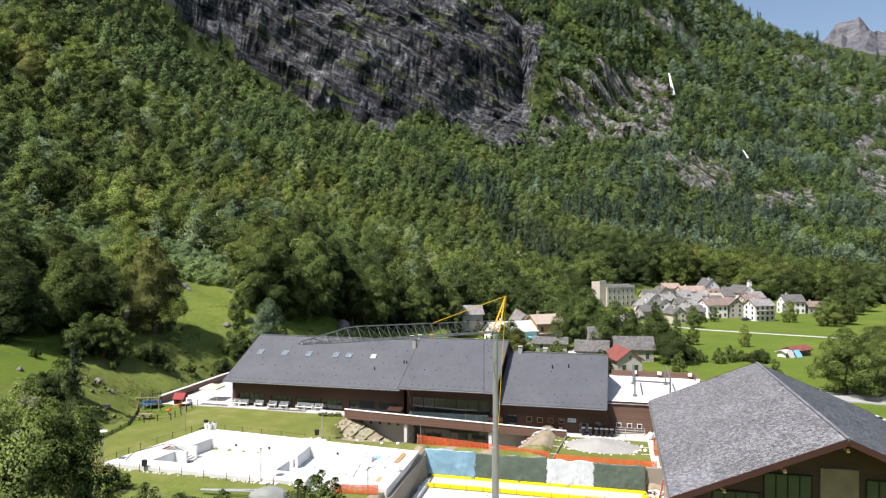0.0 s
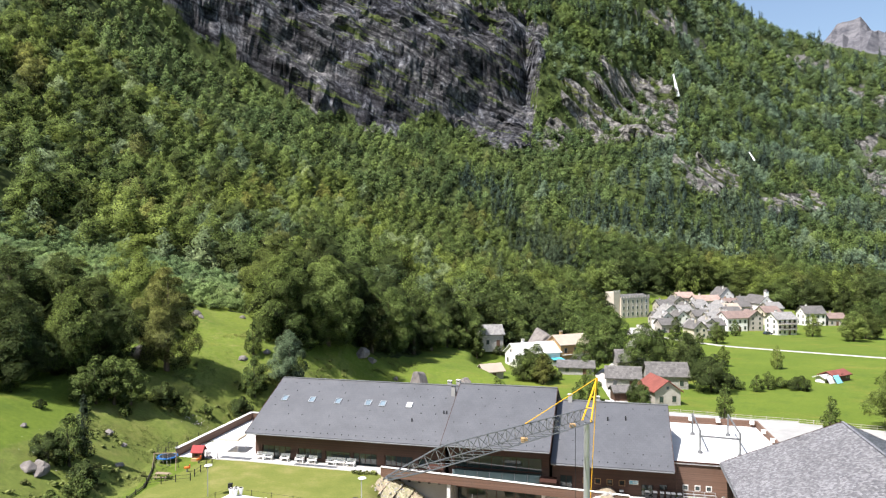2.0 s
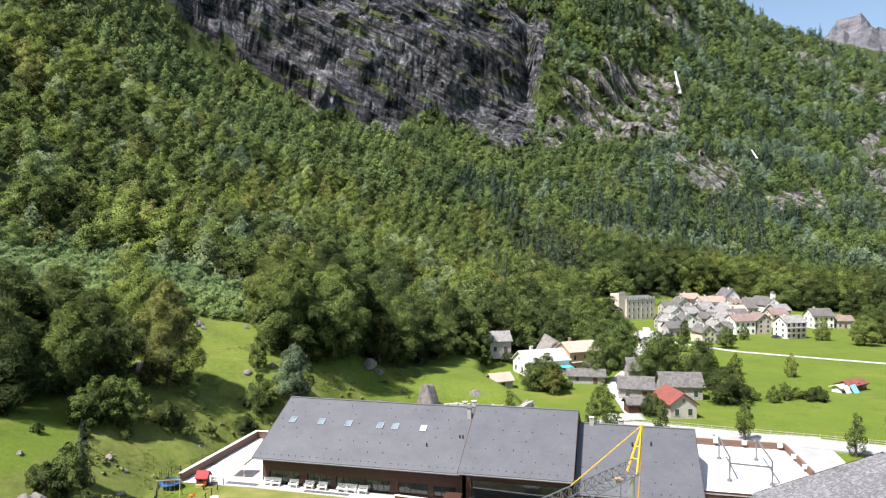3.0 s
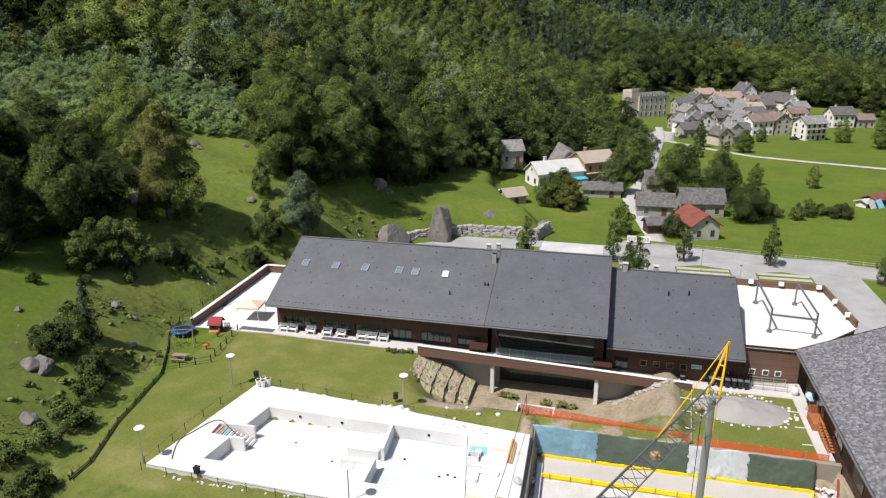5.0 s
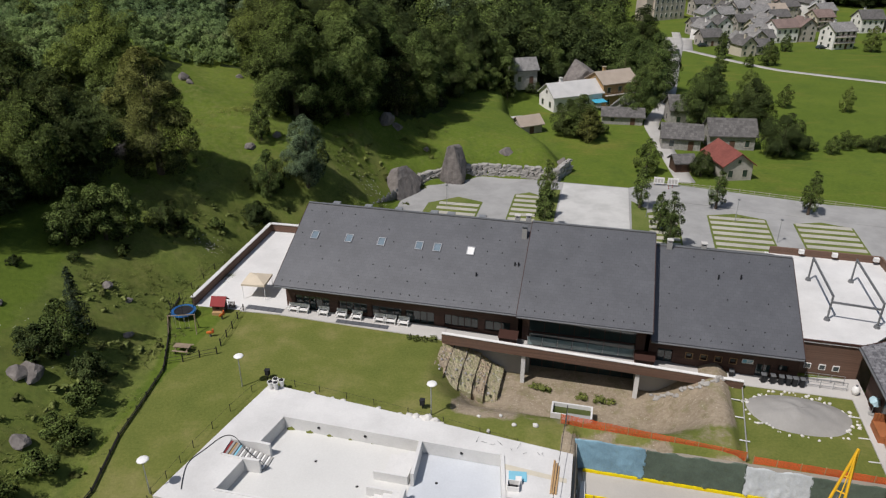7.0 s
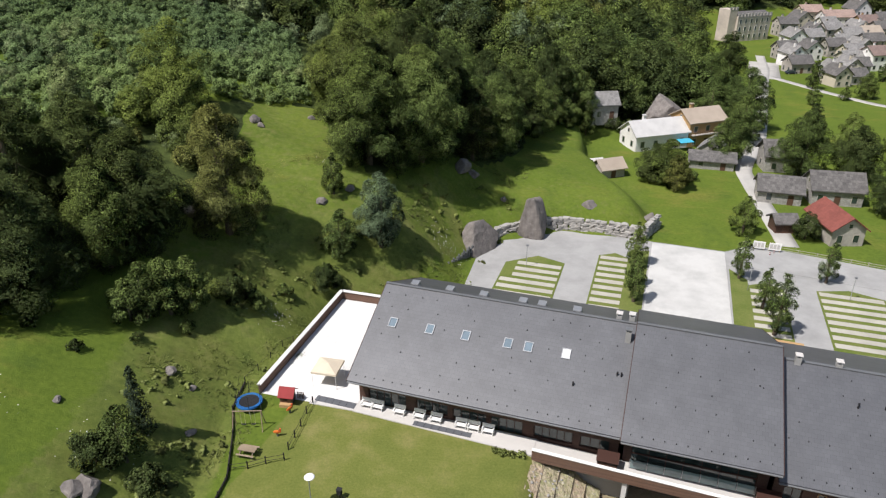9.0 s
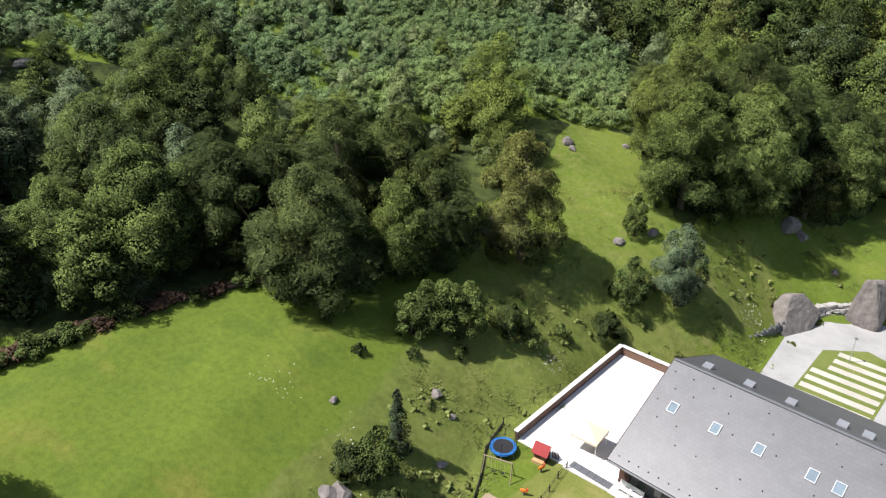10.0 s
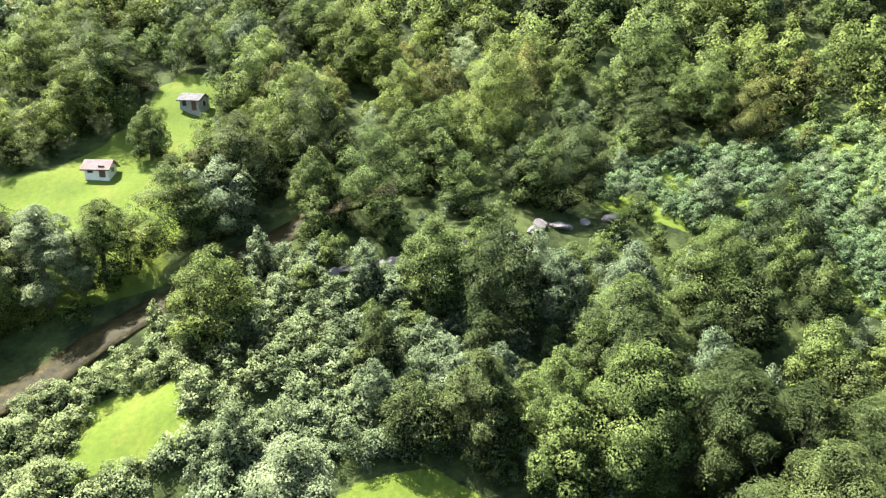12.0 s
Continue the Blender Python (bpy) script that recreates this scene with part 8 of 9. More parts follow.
for (ax, ay), (bx, by) in zip(GULLY_LINE, GULLY_LINE[1:]):
    for k in range(4):
        f = (k + rg.random()) / 4
        boulder(ax + (bx - ax) * f + rg.uniform(-1, 1), ay + (by - ay) * f + rg.uniform(-1, 1), (rg.uniform(0.9, 2.0), rg.uniform(0.8, 1.6), rg.uniform(0.5, 1.0)), 60 + k, "pale rock in the overgrown gully", None, rg.uniform(0, 180), 0.3, "rocks in the gully")

# ---- things round the pool and the playground ----
def lamp_post(u, w, high=3.6):
    ob = thing("lamp_post", "slim grey post with a round white lamp dish", "street lamp", spot(u, w), TURN, "lamp posts round the pool")
    part("post", one(tube, (0, 0, -0.3), (0, 0, high), 0.06, 0.045, 10), GALV, ob)
    bm = bm_new()
    bmesh.ops.create_uvsphere(bm, u_segments=18, v_segments=8, radius=0.48)
    for v in bm.verts:
        v.co = Vector((v.co.x, v.co.y, v.co.z * (0.28 if v.co.z > 0 else 0.12))) + Vector((0.1, 0, high + 0.06))
    hd = part("lamp_head", bm, WHITE, ob, "shallow white dish", True)
    part("collar", one(tube, (0, 0, high - 0.25), (0, 0, high + 0.02), 0.075, 0.1, 10), STEEL, hd)


for u, w in ((1.76, -27.9), (2.4, -13.4), (21.65, -13.35), (21.65, -28.95)):
    lamp_post(u, w)


def bench(u, w, turn=0.0):
    ob = thing("bench", "white slatted garden bench against the wall", "bench", spot(u, w, 0.61), TURN + turn, "white benches along the front")
    for k in range(4):
        part("seat_slat", one(block, -0.65, 0.65, -0.5 + k * 0.13, -0.39 + k * 0.13, 0.42, 0.46), WHITE, ob)
    for k in range(3):
        z = 0.56 + k * 0.14
        part("back_slat", one(prism, [(-0.65, 0.06 + k * 0.04, z), (-0.65, 0.1 + k * 0.04, z), (-0.65, 0.13 + k * 0.04, z + 0.11), (-0.65, 0.09 + k * 0.04, z + 0.11)], (1.3, 0, 0)), WHITE, ob)
    for x in (-0.55, 0.55):
        part("leg", one(block, x - 0.04, x + 0.04, -0.48, -0.4, 0.0, 0.42), WHITE, ob)
        part("leg", one(prism, [(x - 0.04, -0.02, 0), (x + 0.04, -0.02, 0), (x + 0.04, 0.06, 0), (x - 0.04, 0.06, 0)], (0, 0.14, 0.98)), WHITE, ob)
        part("armrest", one(block, x - 0.05, x + 0.05, -0.5, 0.1, 0.62, 0.66), WHITE, ob)
    return ob


first = bench(1.6, 0.95)
for u in (2.85, 5.3, 7.5, 9.35, 12.05, 13.4, 14.9):
    copy_thing(first, pose(*spot(u, 0.95, 0.61), 0, 0, TURN))


def doormat(u0, u1, w0, w1):
    x = thing("mat", "dark grey rubber mat on the paving", "mat", spot(u0, w0, 0.62), TURN)
    part("mat", one(block, 0, u1 - u0, 0, w1 - w0, 0.003, 0.03), plain("grey_rubber", (0.10, 0.105, 0.115), 0.85), x)
    for k in range(int((u1 - u0) / 0.8)):
        part("ridge", one(block, k * 0.8 + 0.37, k * 0.8 + 0.41, 0.03, w1 - w0 - 0.03, 0.031, 0.042), BLACK, x)


flat("terrace_apron", [(-4.6, -0.55), (0.4, -0.25), (0.4, 1.0), (-4.6, 0.4)], PAVING, 0.615, "pale paving at the terrace edge", "paving")
doormat(-4.2, 0.4, -0.0, 0.9)
doormat(7.2, 13.4, -0.45, 0.25)


def gazebo():
    ob = thing("gazebo", "light party tent with a sand-coloured cloth roof", "gazebo", spot(-4.3, 3.7, 0.52), TURN + 6)
    h = 1.35
    for sx in (-1, 1):
        for sy in (-1, 1):
            part("leg", one(tube, (sx * h, sy * h, 0), (sx * h, sy * h, 2.05), 0.03, n=6), WHITE, ob)
    bm = bm_new()
    ring = [bm.verts.new((sx * 1.45, sy * 1.45, 2.05)) for sx, sy in ((-1, -1), (1, -1), (1, 1), (-1, 1))]
    low = [bm.verts.new((sx * 1.47, sy * 1.47, 1.82)) for sx, sy in ((-1, -1), (1, -1), (1, 1), (-1, 1))]
    mid = [bm.verts.new((sx * 0.5, sy * 0.5, 2.42)) for sx, sy in ((-1, -1), (1, -1), (1, 1), (-1, 1))]
    top = bm.verts.new((0, 0, 2.6))
    for i in range(4):
        j = (i + 1) % 4
        bm.faces.new((ring[i], ring[j], mid[j], mid[i]))
        bm.faces.new((mid[i], mid[j], top))
        bm.faces.new((low[i], low[j], ring[j], ring[i]))
    part("canopy", bm, BEIGE, ob, "sand-coloured cloth canopy")


gazebo()


def trampoline():
    ob = thing("trampoline", "round garden trampoline with blue edge pad and net", "trampoline", spot(-10.3, -3.0), TURN)
    n = 32
    r0, r1 = 1.06, 1.38
    bm = bm_new()
    rings = [[bm.verts.new((r * math.cos(k * 2 * math.pi / n), r * math.sin(k * 2 * math.pi / n), z)) for k in range(n)] for r, z in ((r0, 0.83), (r1, 0.83), (r1 + 0.03, 0.7))]
    for a, b in zip(rings, rings[1:]):
        for k in range(n):
            bm.faces.new((a[k], b[k], b[(k + 1) % n], a[(k + 1) % n]))
    part("edge_pad", bm, BLUE, ob, "blue safety pad")
    part("jumping_mat", one(tube, (0, 0, 0.76), (0, 0, 0.79), r0 + 0.02, n=n), BLACK, ob)
    for k in range(6):
        a = k * math.pi / 3
        x, y = 1.34 * math.cos(a), 1.34 * math.sin(a)
        part("leg", one(tube, (x, y, -0.1), (x, y, 0.74), 0.035, n=6), GALV, ob)
        part("net_pole", one(tube, (x * 1.04, y * 1.04, 0.8), (x * 1.04, y * 1.04, 2.35), 0.025, n=6), BLACK, ob)
    bm = bm_new()
    for k in range(n):
        a, b = k * 2 * math.pi / n, (k + 1) * 2 * math.pi / n
        p, q = Vector((1.38 * math.cos(a), 1.38 * math.sin(a), 0)), Vector((1.38 * math.cos(b), 1.38 * math.sin(b), 0))
        for z in (1.2, 1.6, 2.0, 2.33):
            beam(bm, p + Vector((0, 0, z)), q + Vector((0, 0, z)), 0.008, 0.012)
        beam(bm, p + Vector((0, 0, 0.85)), p + Vector((0, 0, 2.33)), 0.008, 0.012)
    part("safety_net", bm, BLACK, ob)


trampoline()


def swing():
    ob = thing("swing_frame", "wooden swing frame on the lawn", "swing", spot(-8.6, -5.9), TURN + 20)
    part("crossbar", one(tube, (-1.5, 0, 2.15), (1.5, 0, 2.15), 0.06, n=8), WOOD_GREY, ob)
    for x in (-1.4, 1.4):
        for y in (-0.75, 0.75):
            part("leg", one(tube, (x * 1.08, y, -0.1), (x, 0, 2.15), 0.05, n=8), WOOD_GREY, ob)
    for x in (-0.5, 0.5):
        s = part("seat", one(block, x - 0.22, x + 0.22, -0.08, 0.08, 0.45, 0.49), BLACK, ob)
        for d in (-0.2, 0.2):
            part("rope", one(tube, (x + d, 0, 0.49), (x + d, 0, 2.1), 0.012, n=4), BEIGE, s)


swing()


def playhouse():
    ob = thing("playhouse", "small brown wooden playhouse with a red roof", "playhouse", spot(-6.8, -0.9), TURN + 10)
    part("wall", one(prism, [(-0.75, -0.65, -0.1), (-0.75, 0.65, -0.1), (-0.75, 0.65, 1.25), (-0.75, 0, 1.85), (-0.75, -0.65, 1.25)], (1.3, 0, 0)), WOOD_BAND, ob)
    bm = bm_new()
    prism(bm, [(-0.9, -0.9, 1.05), (-0.9, 0, 1.9), (-0.9, 0.9, 1.05), (-0.9, 0.9, 1.12), (-0.9, 0, 1.97), (-0.9, -0.9, 1.12)], (1.75, 0, 0))
    part("roof", bm, RED, ob, "red roof")
    part("window", one(block, -0.35, 0.1, -0.67, -0.652, 0.6, 1.05), BLACK, ob)
    part("door", one(block, 0.553, 0.58, -0.25, 0.25, 0.0, 1.1), BLACK, ob)
    for k in range(5):
        part("picket", one(block, 0.75 + k * 0.16, 0.85 + k * 0.16, 0.62, 0.66, -0.1, 0.9), WOOD_DARK, ob)
    part("step", one(block, -0.7, 0.5, -1.1, -0.653, -0.1, 0.35), WOOD_PALE, ob)


playhouse()


def picnic_table():
    ob = thing("picnic_table", "weathered wooden picnic table with benches", "table", spot(-6.6, -9.3), TURN + 5)
    for k in range(5):
        part("top_board", one(block, -0.9, 0.9, -0.36 + k * 0.148, -0.225 + k * 0.148, 0.7, 0.75), WOOD_GREY, ob)
    for y in (-0.78, 0.6):
        part("bench_board", one(block, -0.9, 0.9, y, y + 0.2, 0.42, 0.46), WOOD_GREY, ob)
    for x in (-0.65, 0.65):
        part("crosspiece", one(block, x - 0.04, x + 0.04, -0.78, 0.8, 0.36, 0.42), WOOD_GREY, ob)
        for s in (-1, 1):
            part("leg", one(beam, (x, s * 0.6, -0.05), (x, s * 0.2, 0.7), 0.08, 0.08), WOOD_GREY, ob)


picnic_table()
for u, w, a in ((-5.2, -6.1, 20), (-5.8, -2.5, 70)):
    ob = thing("spring_rider", "orange spring rider for children", "spring rider", spot(u, w), TURN + a, "playground riders")
    part("spring", one(tube, (0, 0, 0), (0, 0, 0.35), 0.1, 0.1, 8), STEEL, ob)
    bm = lump(3, (0.42, 0.14, 0.22), 2, 0.2)
    bmesh.ops.translate(bm, verts=bm.verts, vec=(0, 0, 0.55))
    part("body", bm, plain("orange_plastic", (0.62, 0.16, 0.03), 0.5), ob)
    part("head", one(block, 0.25, 0.4, -0.08, 0.08, 0.6, 0.95), ORANGE, ob)
    part("handle", one(tube, (0.2, -0.22, 0.78), (0.2, 0.22, 0.78), 0.02, n=6), BLACK, ob)


def post_fence(name, pts, gap, high, rails, material, label, thick=0.06, group=""):
    """Posts along a line of plan points (building directions), with rails between them."""
    base = spot(*pts[0])
    ob = thing(name, label, "fence", base, 0, group)
    line = []
    for a, b in zip(pts, pts[1:]):
        n = max(1, round(math.hypot(b[0] - a[0], b[1] - a[1]) / gap))
        line += [(a[0] + (b[0] - a[0]) * k / n, a[1] + (b[1] - a[1]) * k / n) for k in range(n)]
    line = [Vector(spot(*p)) - Vector(base) for p in line + [pts[-1]]]
    for p in line:
        part("post", one(tube, p - Vector((0, 0, 0.3)), p + Vector((0, 0, high)), thick, thick * 0.9, 7), material, ob)
    for p, q in zip(line, line[1:]):
        for f, t in rails:
            part("rail", one(tube, p + Vector((0, 0, high * f)), q + Vector((0, 0, high * f)), t, n=5), material, ob)
    return ob


POST_BLACK = plain("tarred_wood", (0.025, 0.022, 0.02), 0.85, vary=0.3)
post_fence("playground_fence", [(-7.1, -11.8), (-5.6, -11.0), (-4.3, -9.9), (-2.85, -8.95)], 1.5, 0.95, ((0.35, 0.025), (0.8, 0.025)), POST_BLACK, "dark wooden fence of the playground", 0.07)
post_fence("playground_fence", [(-3.2, -7.5), (-3.65, -4.1), (-4.05, -2.1), (-4.2, -0.4)], 1.7, 0.95, ((0.35, 0.025), (0.8, 0.025)), POST_BLACK, "dark wooden fence of the playground", 0.07)
post_fence("slope_fence", [(-2.9, -31.5), (-2.9, -28.9), (-4.9, -22.6), (-5.5, -19.0), (-6.7, -12.8), (-9.5, -7.5), (-11.8, -4.0), (-13.0, 0.4)], 2.4, 0.6, ((0.25, 0.07), (0.6, 0.05)), POST_BLACK, "low dark timber edging along the slope", 0.06)
post_fence("slope_fence", [(-13.0, 0.4), (-12.6, 8.0), (-12.0, 17.0), (-11.3, 24.0)], 2.4, 0.9, ((0.9, 0.015),), POST_BLACK, "wire fence above the terrace", 0.05)
post_fence("pool_fence", [(2.0, -28.0), (2.35, -22.3), (3.1, -17.1), (3.75, -14.0), (4.6, -12.3)], 2.2, 0.85, ((0.85, 0.012),), POST_BLACK, "thin posts and rope round the pool deck", 0.035)
post_fence("pool_fence", [(4.8, -12.0), (10.2, -12.5), (16.0, -13.2), (23.0, -14.2), (30.0, -15.0)], 2.9, 0.8, ((0.85, 0.012),), POST_BLACK, "thin posts and rope round the pool deck", 0.035)
post_fence("pool_fence", [(2.2, -28.8), (10.0, -29.3), (18.0, -29.5), (26.0, -29.5)], 3.0, 0.85, ((0.85, 0.012),), POST_BLACK, "thin posts and rope round the pool deck", 0.035)
post_fence("field_fence", [(43.5, 66.6), (55, 65.4), (70, 63.2), (84, 61.4), (110, 57)], 2.6, 1.0, ((0.45, 0.04), (0.85, 0.04)), plain("grey_fence_wood", (0.36, 0.33, 0.29), 0.9), "grey wooden rail fence along the road", 0.06)
post_fence("wire_fence", [(-6.0, -36.5), (6.0, -37.0), (16.0, -37.5), (26.0, -38.0)], 2.5, 1.5, ((0.95, 0.012), (0.6, 0.01), (0.3, 0.01)), STEEL, "grey wire fence below the pool lawn", 0.04)
post_fence("heap_fence", [(50.9, -0.8), (50.4, -6.0), (49.9, -11.6)], 1.8, 0.25, ((0.9, 0.05), (0.5, 0.05)), CONCRETE_GREY, "low grey pipe edging beside the gravel heap", 0.05)

for u, w in ((5.55, -13.5), (6.1, -13.5), (6.5, -13.0), (5.85, -12.95)):
    ob = thing("planter", "tall white tapered planter on the deck", "planter", spot(u, w, 0.85), 0, "white planters")
    bm = bm_new()
    tube(bm, (0, 0, 0), (0, 0, 0.85), 0.16, 0.27, 14)
    part("pot", bm, WHITE, ob)
    part("rim", one(tube, (0, 0, 0.82), (0, 0, 0.88), 0.30, 0.30, 14), WHITE, ob)
    part("soil", one(tube, (0, 0, 0.86), (0, 0, 0.886), 0.24, 0.24, 14), BLACK, ob)
for u, w in ((4.3, -11.6), (20.6, -12.6), (7.6, -28.6)):
    ob = thing("litter_bin", "black litter bin on a short post", "bin", spot(u, w), TURN, "black litter bins")
    part("post", one(tube, (0, 0, -0.2), (0, 0, 0.9), 0.04, n=6), BLACK, ob)
    bm = one(block, -0.22, 0.22, -0.2, 0.2, 0.45, 1.05)
    part("bin", soften(bm, 0.03), BLACK, ob)
    part("lid", one(block, -0.25, 0.25, -0.23, 0.23, 1.053, 1.09), BLACK, ob)

rng_ = random.Random(12)
STONES_WHITE = plain("white_stone", (0.62, 0.60, 0.56), 0.9, vary=0.2, scale=3, bump=0.5)
SMALL = []
for k in range(5):
    _b = lump(80 + k, (0.5, 0.42, 0.36), 2, 0.3)
    _m = bpy.data.meshes.new("stone")
    _b.to_mesh(_m)
    _b.free()
    _m.materials.append(STONES_WHITE)
    SMALL.append(_m)


def stone(u, w, s, z=None, group="white stones along the deck", label="rough white stone beside the pool deck"):
    o = new("stone", rng_.choice(SMALL))
    x, y, zz = spot(u, w, z)
    o.matrix_world = pose(x, y, zz + 0.12 * s, rng_.uniform(-20, 20), rng_.uniform(-20, 20), rng_.uniform(0, 360)) @ Matrix.Scale(s, 4)
    tagged(o, label, "stone", group)


for u, w, s in ((9.7, -13.0, 0.7), (11.8, -13.3, 0.6), (12.9, -13.4, 0.7), (16.6, -13.9, 0.8), (18.8, -14.0, 0.6), (19.7, -14.0, 0.8), (20.4, -14.1, 1.0), (20.9, -14.0, 0.7), (21.4, -14.2, 1.3), (22.2, -14.2, 0.9), (22.8, -14.4, 0.7), (24.6, -14.5, 0.5), (26.0, -12.5, 0.4), (28.0, -12.0, 0.4), (29.4, -13.0, 0.5), (31.3, -12.6, 0.6), (30.2, -14.8, 0.4), (27.2, -14.3, 0.4)):
    stone(u, w, s)
for k in range(40):
    u = 18.5 + 11 * rng_.random()
    stone(u, -29.35 + rng_.uniform(-0.25, 0.25), rng_.uniform(0.15, 0.55))
for k in range(26):
    stone(3.0 + 15 * rng_.random(), -29.2 + rng_.uniform(-0.15, 0.1), rng_.uniform(0.15, 0.35))

# a hose across the deck
cu = bpy.data.curves.new("hose", "CURVE")
cu.dimensions, cu.bevel_depth, cu.bevel_resolution = "3D", 0.035, 2
sp = cu.splines.new("NURBS")
hose = [(9.2, -22.9), (7.2, -22.0), (5.4, -20.4), (4.3, -20.6), (3.7, -22.6), (3.0, -24.2), (3.5, -25.8), (4.2, -27.2)]
sp.points.add(len(hose) - 1)
for p, (u, w) in zip(sp.points, hose):
    x, y, z = spot(u, w, 0.90)
    p.co = (x, y, z, 1)
sp.use_endpoint_u, sp.order_u = True, 3
cu.materials.append(BLACK)
tagged(new("hose", cu), "black hose lying across the pool deck", "hose")


def dish_and_sacks():
    ob = thing("mixing_tub", "tipped grey metal tub at the deck corner", "tub", spot(28.0, -30.1), TURN)
    bm = bm_new()
    n = 20
    ra = [bm.verts.new((0.85 * math.cos(k * 2 * math.pi / n), 0.35 * math.sin(k * 2 * math.pi / n) - 0.1, 0.75 + 0.75 * math.sin(k * 2 * math.pi / n))) for k in range(n)]
    rb = [bm.verts.new((0.5 * math.cos(k * 2 * math.pi / n), 0.5 + 0.2 * math.sin(k * 2 * math.pi / n), 0.55 + 0.45 * math.sin(k * 2 * math.pi / n))) for k in range(n)]
    for k in range(n):
        bm.faces.new((ra[k], ra[(k + 1) % n], rb[(k + 1) % n], rb[k]))
    bm.faces.new(rb)
    part("shell", bm, GALV, ob)
    sk = tagged(part("sack", lump(91, (0.75, 0.6, 0.55), 3, 0.15), WHITE), "white builder's sack on the grass", "sack")
    sk.matrix_world = pose(*spot(29.7, -30.0, 0.75), 0, 0, 20)
    # a lying grey mast and box, simplified to a covered pile and tubes
    ob = thing("covered_trailer", "pile under a grey cover with two long tubes", "trailer", spot(25.0, -33.5), TURN)
    bm = lump(93, (2.0, 1.3, 1.0), 3, 0.18)
    for v in bm.verts:
        v.co.z = max(v.co.z, -0.4) + 0.4
    part("cover", bm, plain("grey_cover", (0.22, 0.23, 0.21), 0.7, vary=0.25), ob)
    for s in (-0.3, 0.25):
        part("drawbar", one(tube, (-7.5, 0.2 + s * 0.2, 0.45), (-1.4, 0.5 + s, 0.75), 0.09, n=8), GALV, ob)
    part("prop", one(tube, (-5.5, 0.3, 0), (-5.5, 0.3, 0.5), 0.06, n=6), STEEL, ob)


dish_and_sacks()

# ---- yard by the lower wing ----
flat("yard_paving", [(50.6, -0.6), (62.6, -0.6), (62.6, 3.0), (50.6, 1.3)], PAVING, -0.42, "pale paved strip along the lower wing", "paving", 0.5)
flat("yard_path", [(61.2, -11.8), (62.5, -11.8), (62.5, -0.6), (61.2, -0.6)], PAVING, -0.42, "pale path beside the hall", "paving", 0.5)


def gravel_mound():
    n, k = 48, 14
    V, F = [], []
    for j in range(k):
        f = j / (k - 1)
        for i in range(n):
            a = i * 2 * math.pi / n
            r = 1 - f
            u = 55.6 + 4.75 * r * math.cos(a) * (1 + 0.05 * math.sin(3 * a)) - 0.3 * f
            w = -4.2 + 3.1 * r * math.sin(a) * (1 + 0.06 * math.cos(2 * a))
            x, y = xy(u, w)
            h = 1.0 * (1 - r ** 1.6) * (1 + 0.15 * float(waves(x, y, 2.0, 71))) + 0.05 * float(waves(x, y, 0.7, 72)) * f
            V.append((x, y, -0.52 + h))
    for j in range(k - 1):
        for i in range(n):
            F.append((j * n + i, j * n + (i + 1) % n, (j + 1) * n + (i + 1) % n, (j + 1) * n + i))
    ob = new("gravel_mound", mesh_from("gravel_mound", np.array(V), np.array(F), GRAVEL))
    tagged(ob, "flat round heap of grey gravel on the lawn", "gravel heap")
    for _ in range(70):
        a = rng_.uniform(0, 2 * math.pi)
        r = rng_.uniform(0.93, 1.12)
        stone(55.6 + 4.8 * r * math.cos(a), -4.2 + 3.15 * r * math.sin(a), rng_.uniform(0.15, 0.42), -0.5, "stones round the gravel heap", "pale broken stone at the edge of the heap")


gravel_mound()
# black boxes on wheels stand in for a row of bicycles
for i, u in enumerate((50.0, 53.0, 53.9, 54.7, 55.4, 56.0, 56.7)):
    ob = thing("wheelie_bin", "black wheeled box in place of a bicycle by the wall", "bin", spot(u, 0.4 if i else 0.7, -0.42 if i else -0.7), TURN + (i % 3) * 4, "black wheeled bins")
    bm = bm_new()
    prism(bm, [(-0.2, -0.22, 0.08), (0.2, -0.22, 0.08), (0.2, 0.22, 0.08), (-0.2, 0.22, 0.08)], (0, 0, 0.85))
    part("body", soften(bm, 0.03), BLACK, ob)
    part("lid", one(prism, [(-0.25, -0.28, 0.94), (-0.25, 0.28, 1.0), (-0.25, 0.28, 1.06), (-0.25, -0.28, 0.99)], (0.5, 0, 0)), STEEL, ob)
    for x in (-0.2, 0.2):
        part("wheel", one(tube, (x - 0.03, 0.24, 0.1), (x + 0.03, 0.24, 0.1), 0.1, n=10), BLACK, ob)


def handrail(u0, u1, w):
    ob = thing("railing", "grey steel railing in front of the wing", "railing", spot(u0, w, -0.42), TURN)
    n = int((u1 - u0) / 1.1)
    for k in range(n + 1):
        part("post", one(tube, ((u1 - u0) * k / n, 0, 0), ((u1 - u0) * k / n, 0, 1.0), 0.03, n=6), GALV, ob)
    for z in (0.35, 0.68, 1.0):
        part("rail", one(tube, (0, 0, z), (u1 - u0, 0, z), 0.025, n=6), GALV, ob)


handrail(57.2, 60.9, 0.6)
handrail(57.2, 60.9, 1.7)


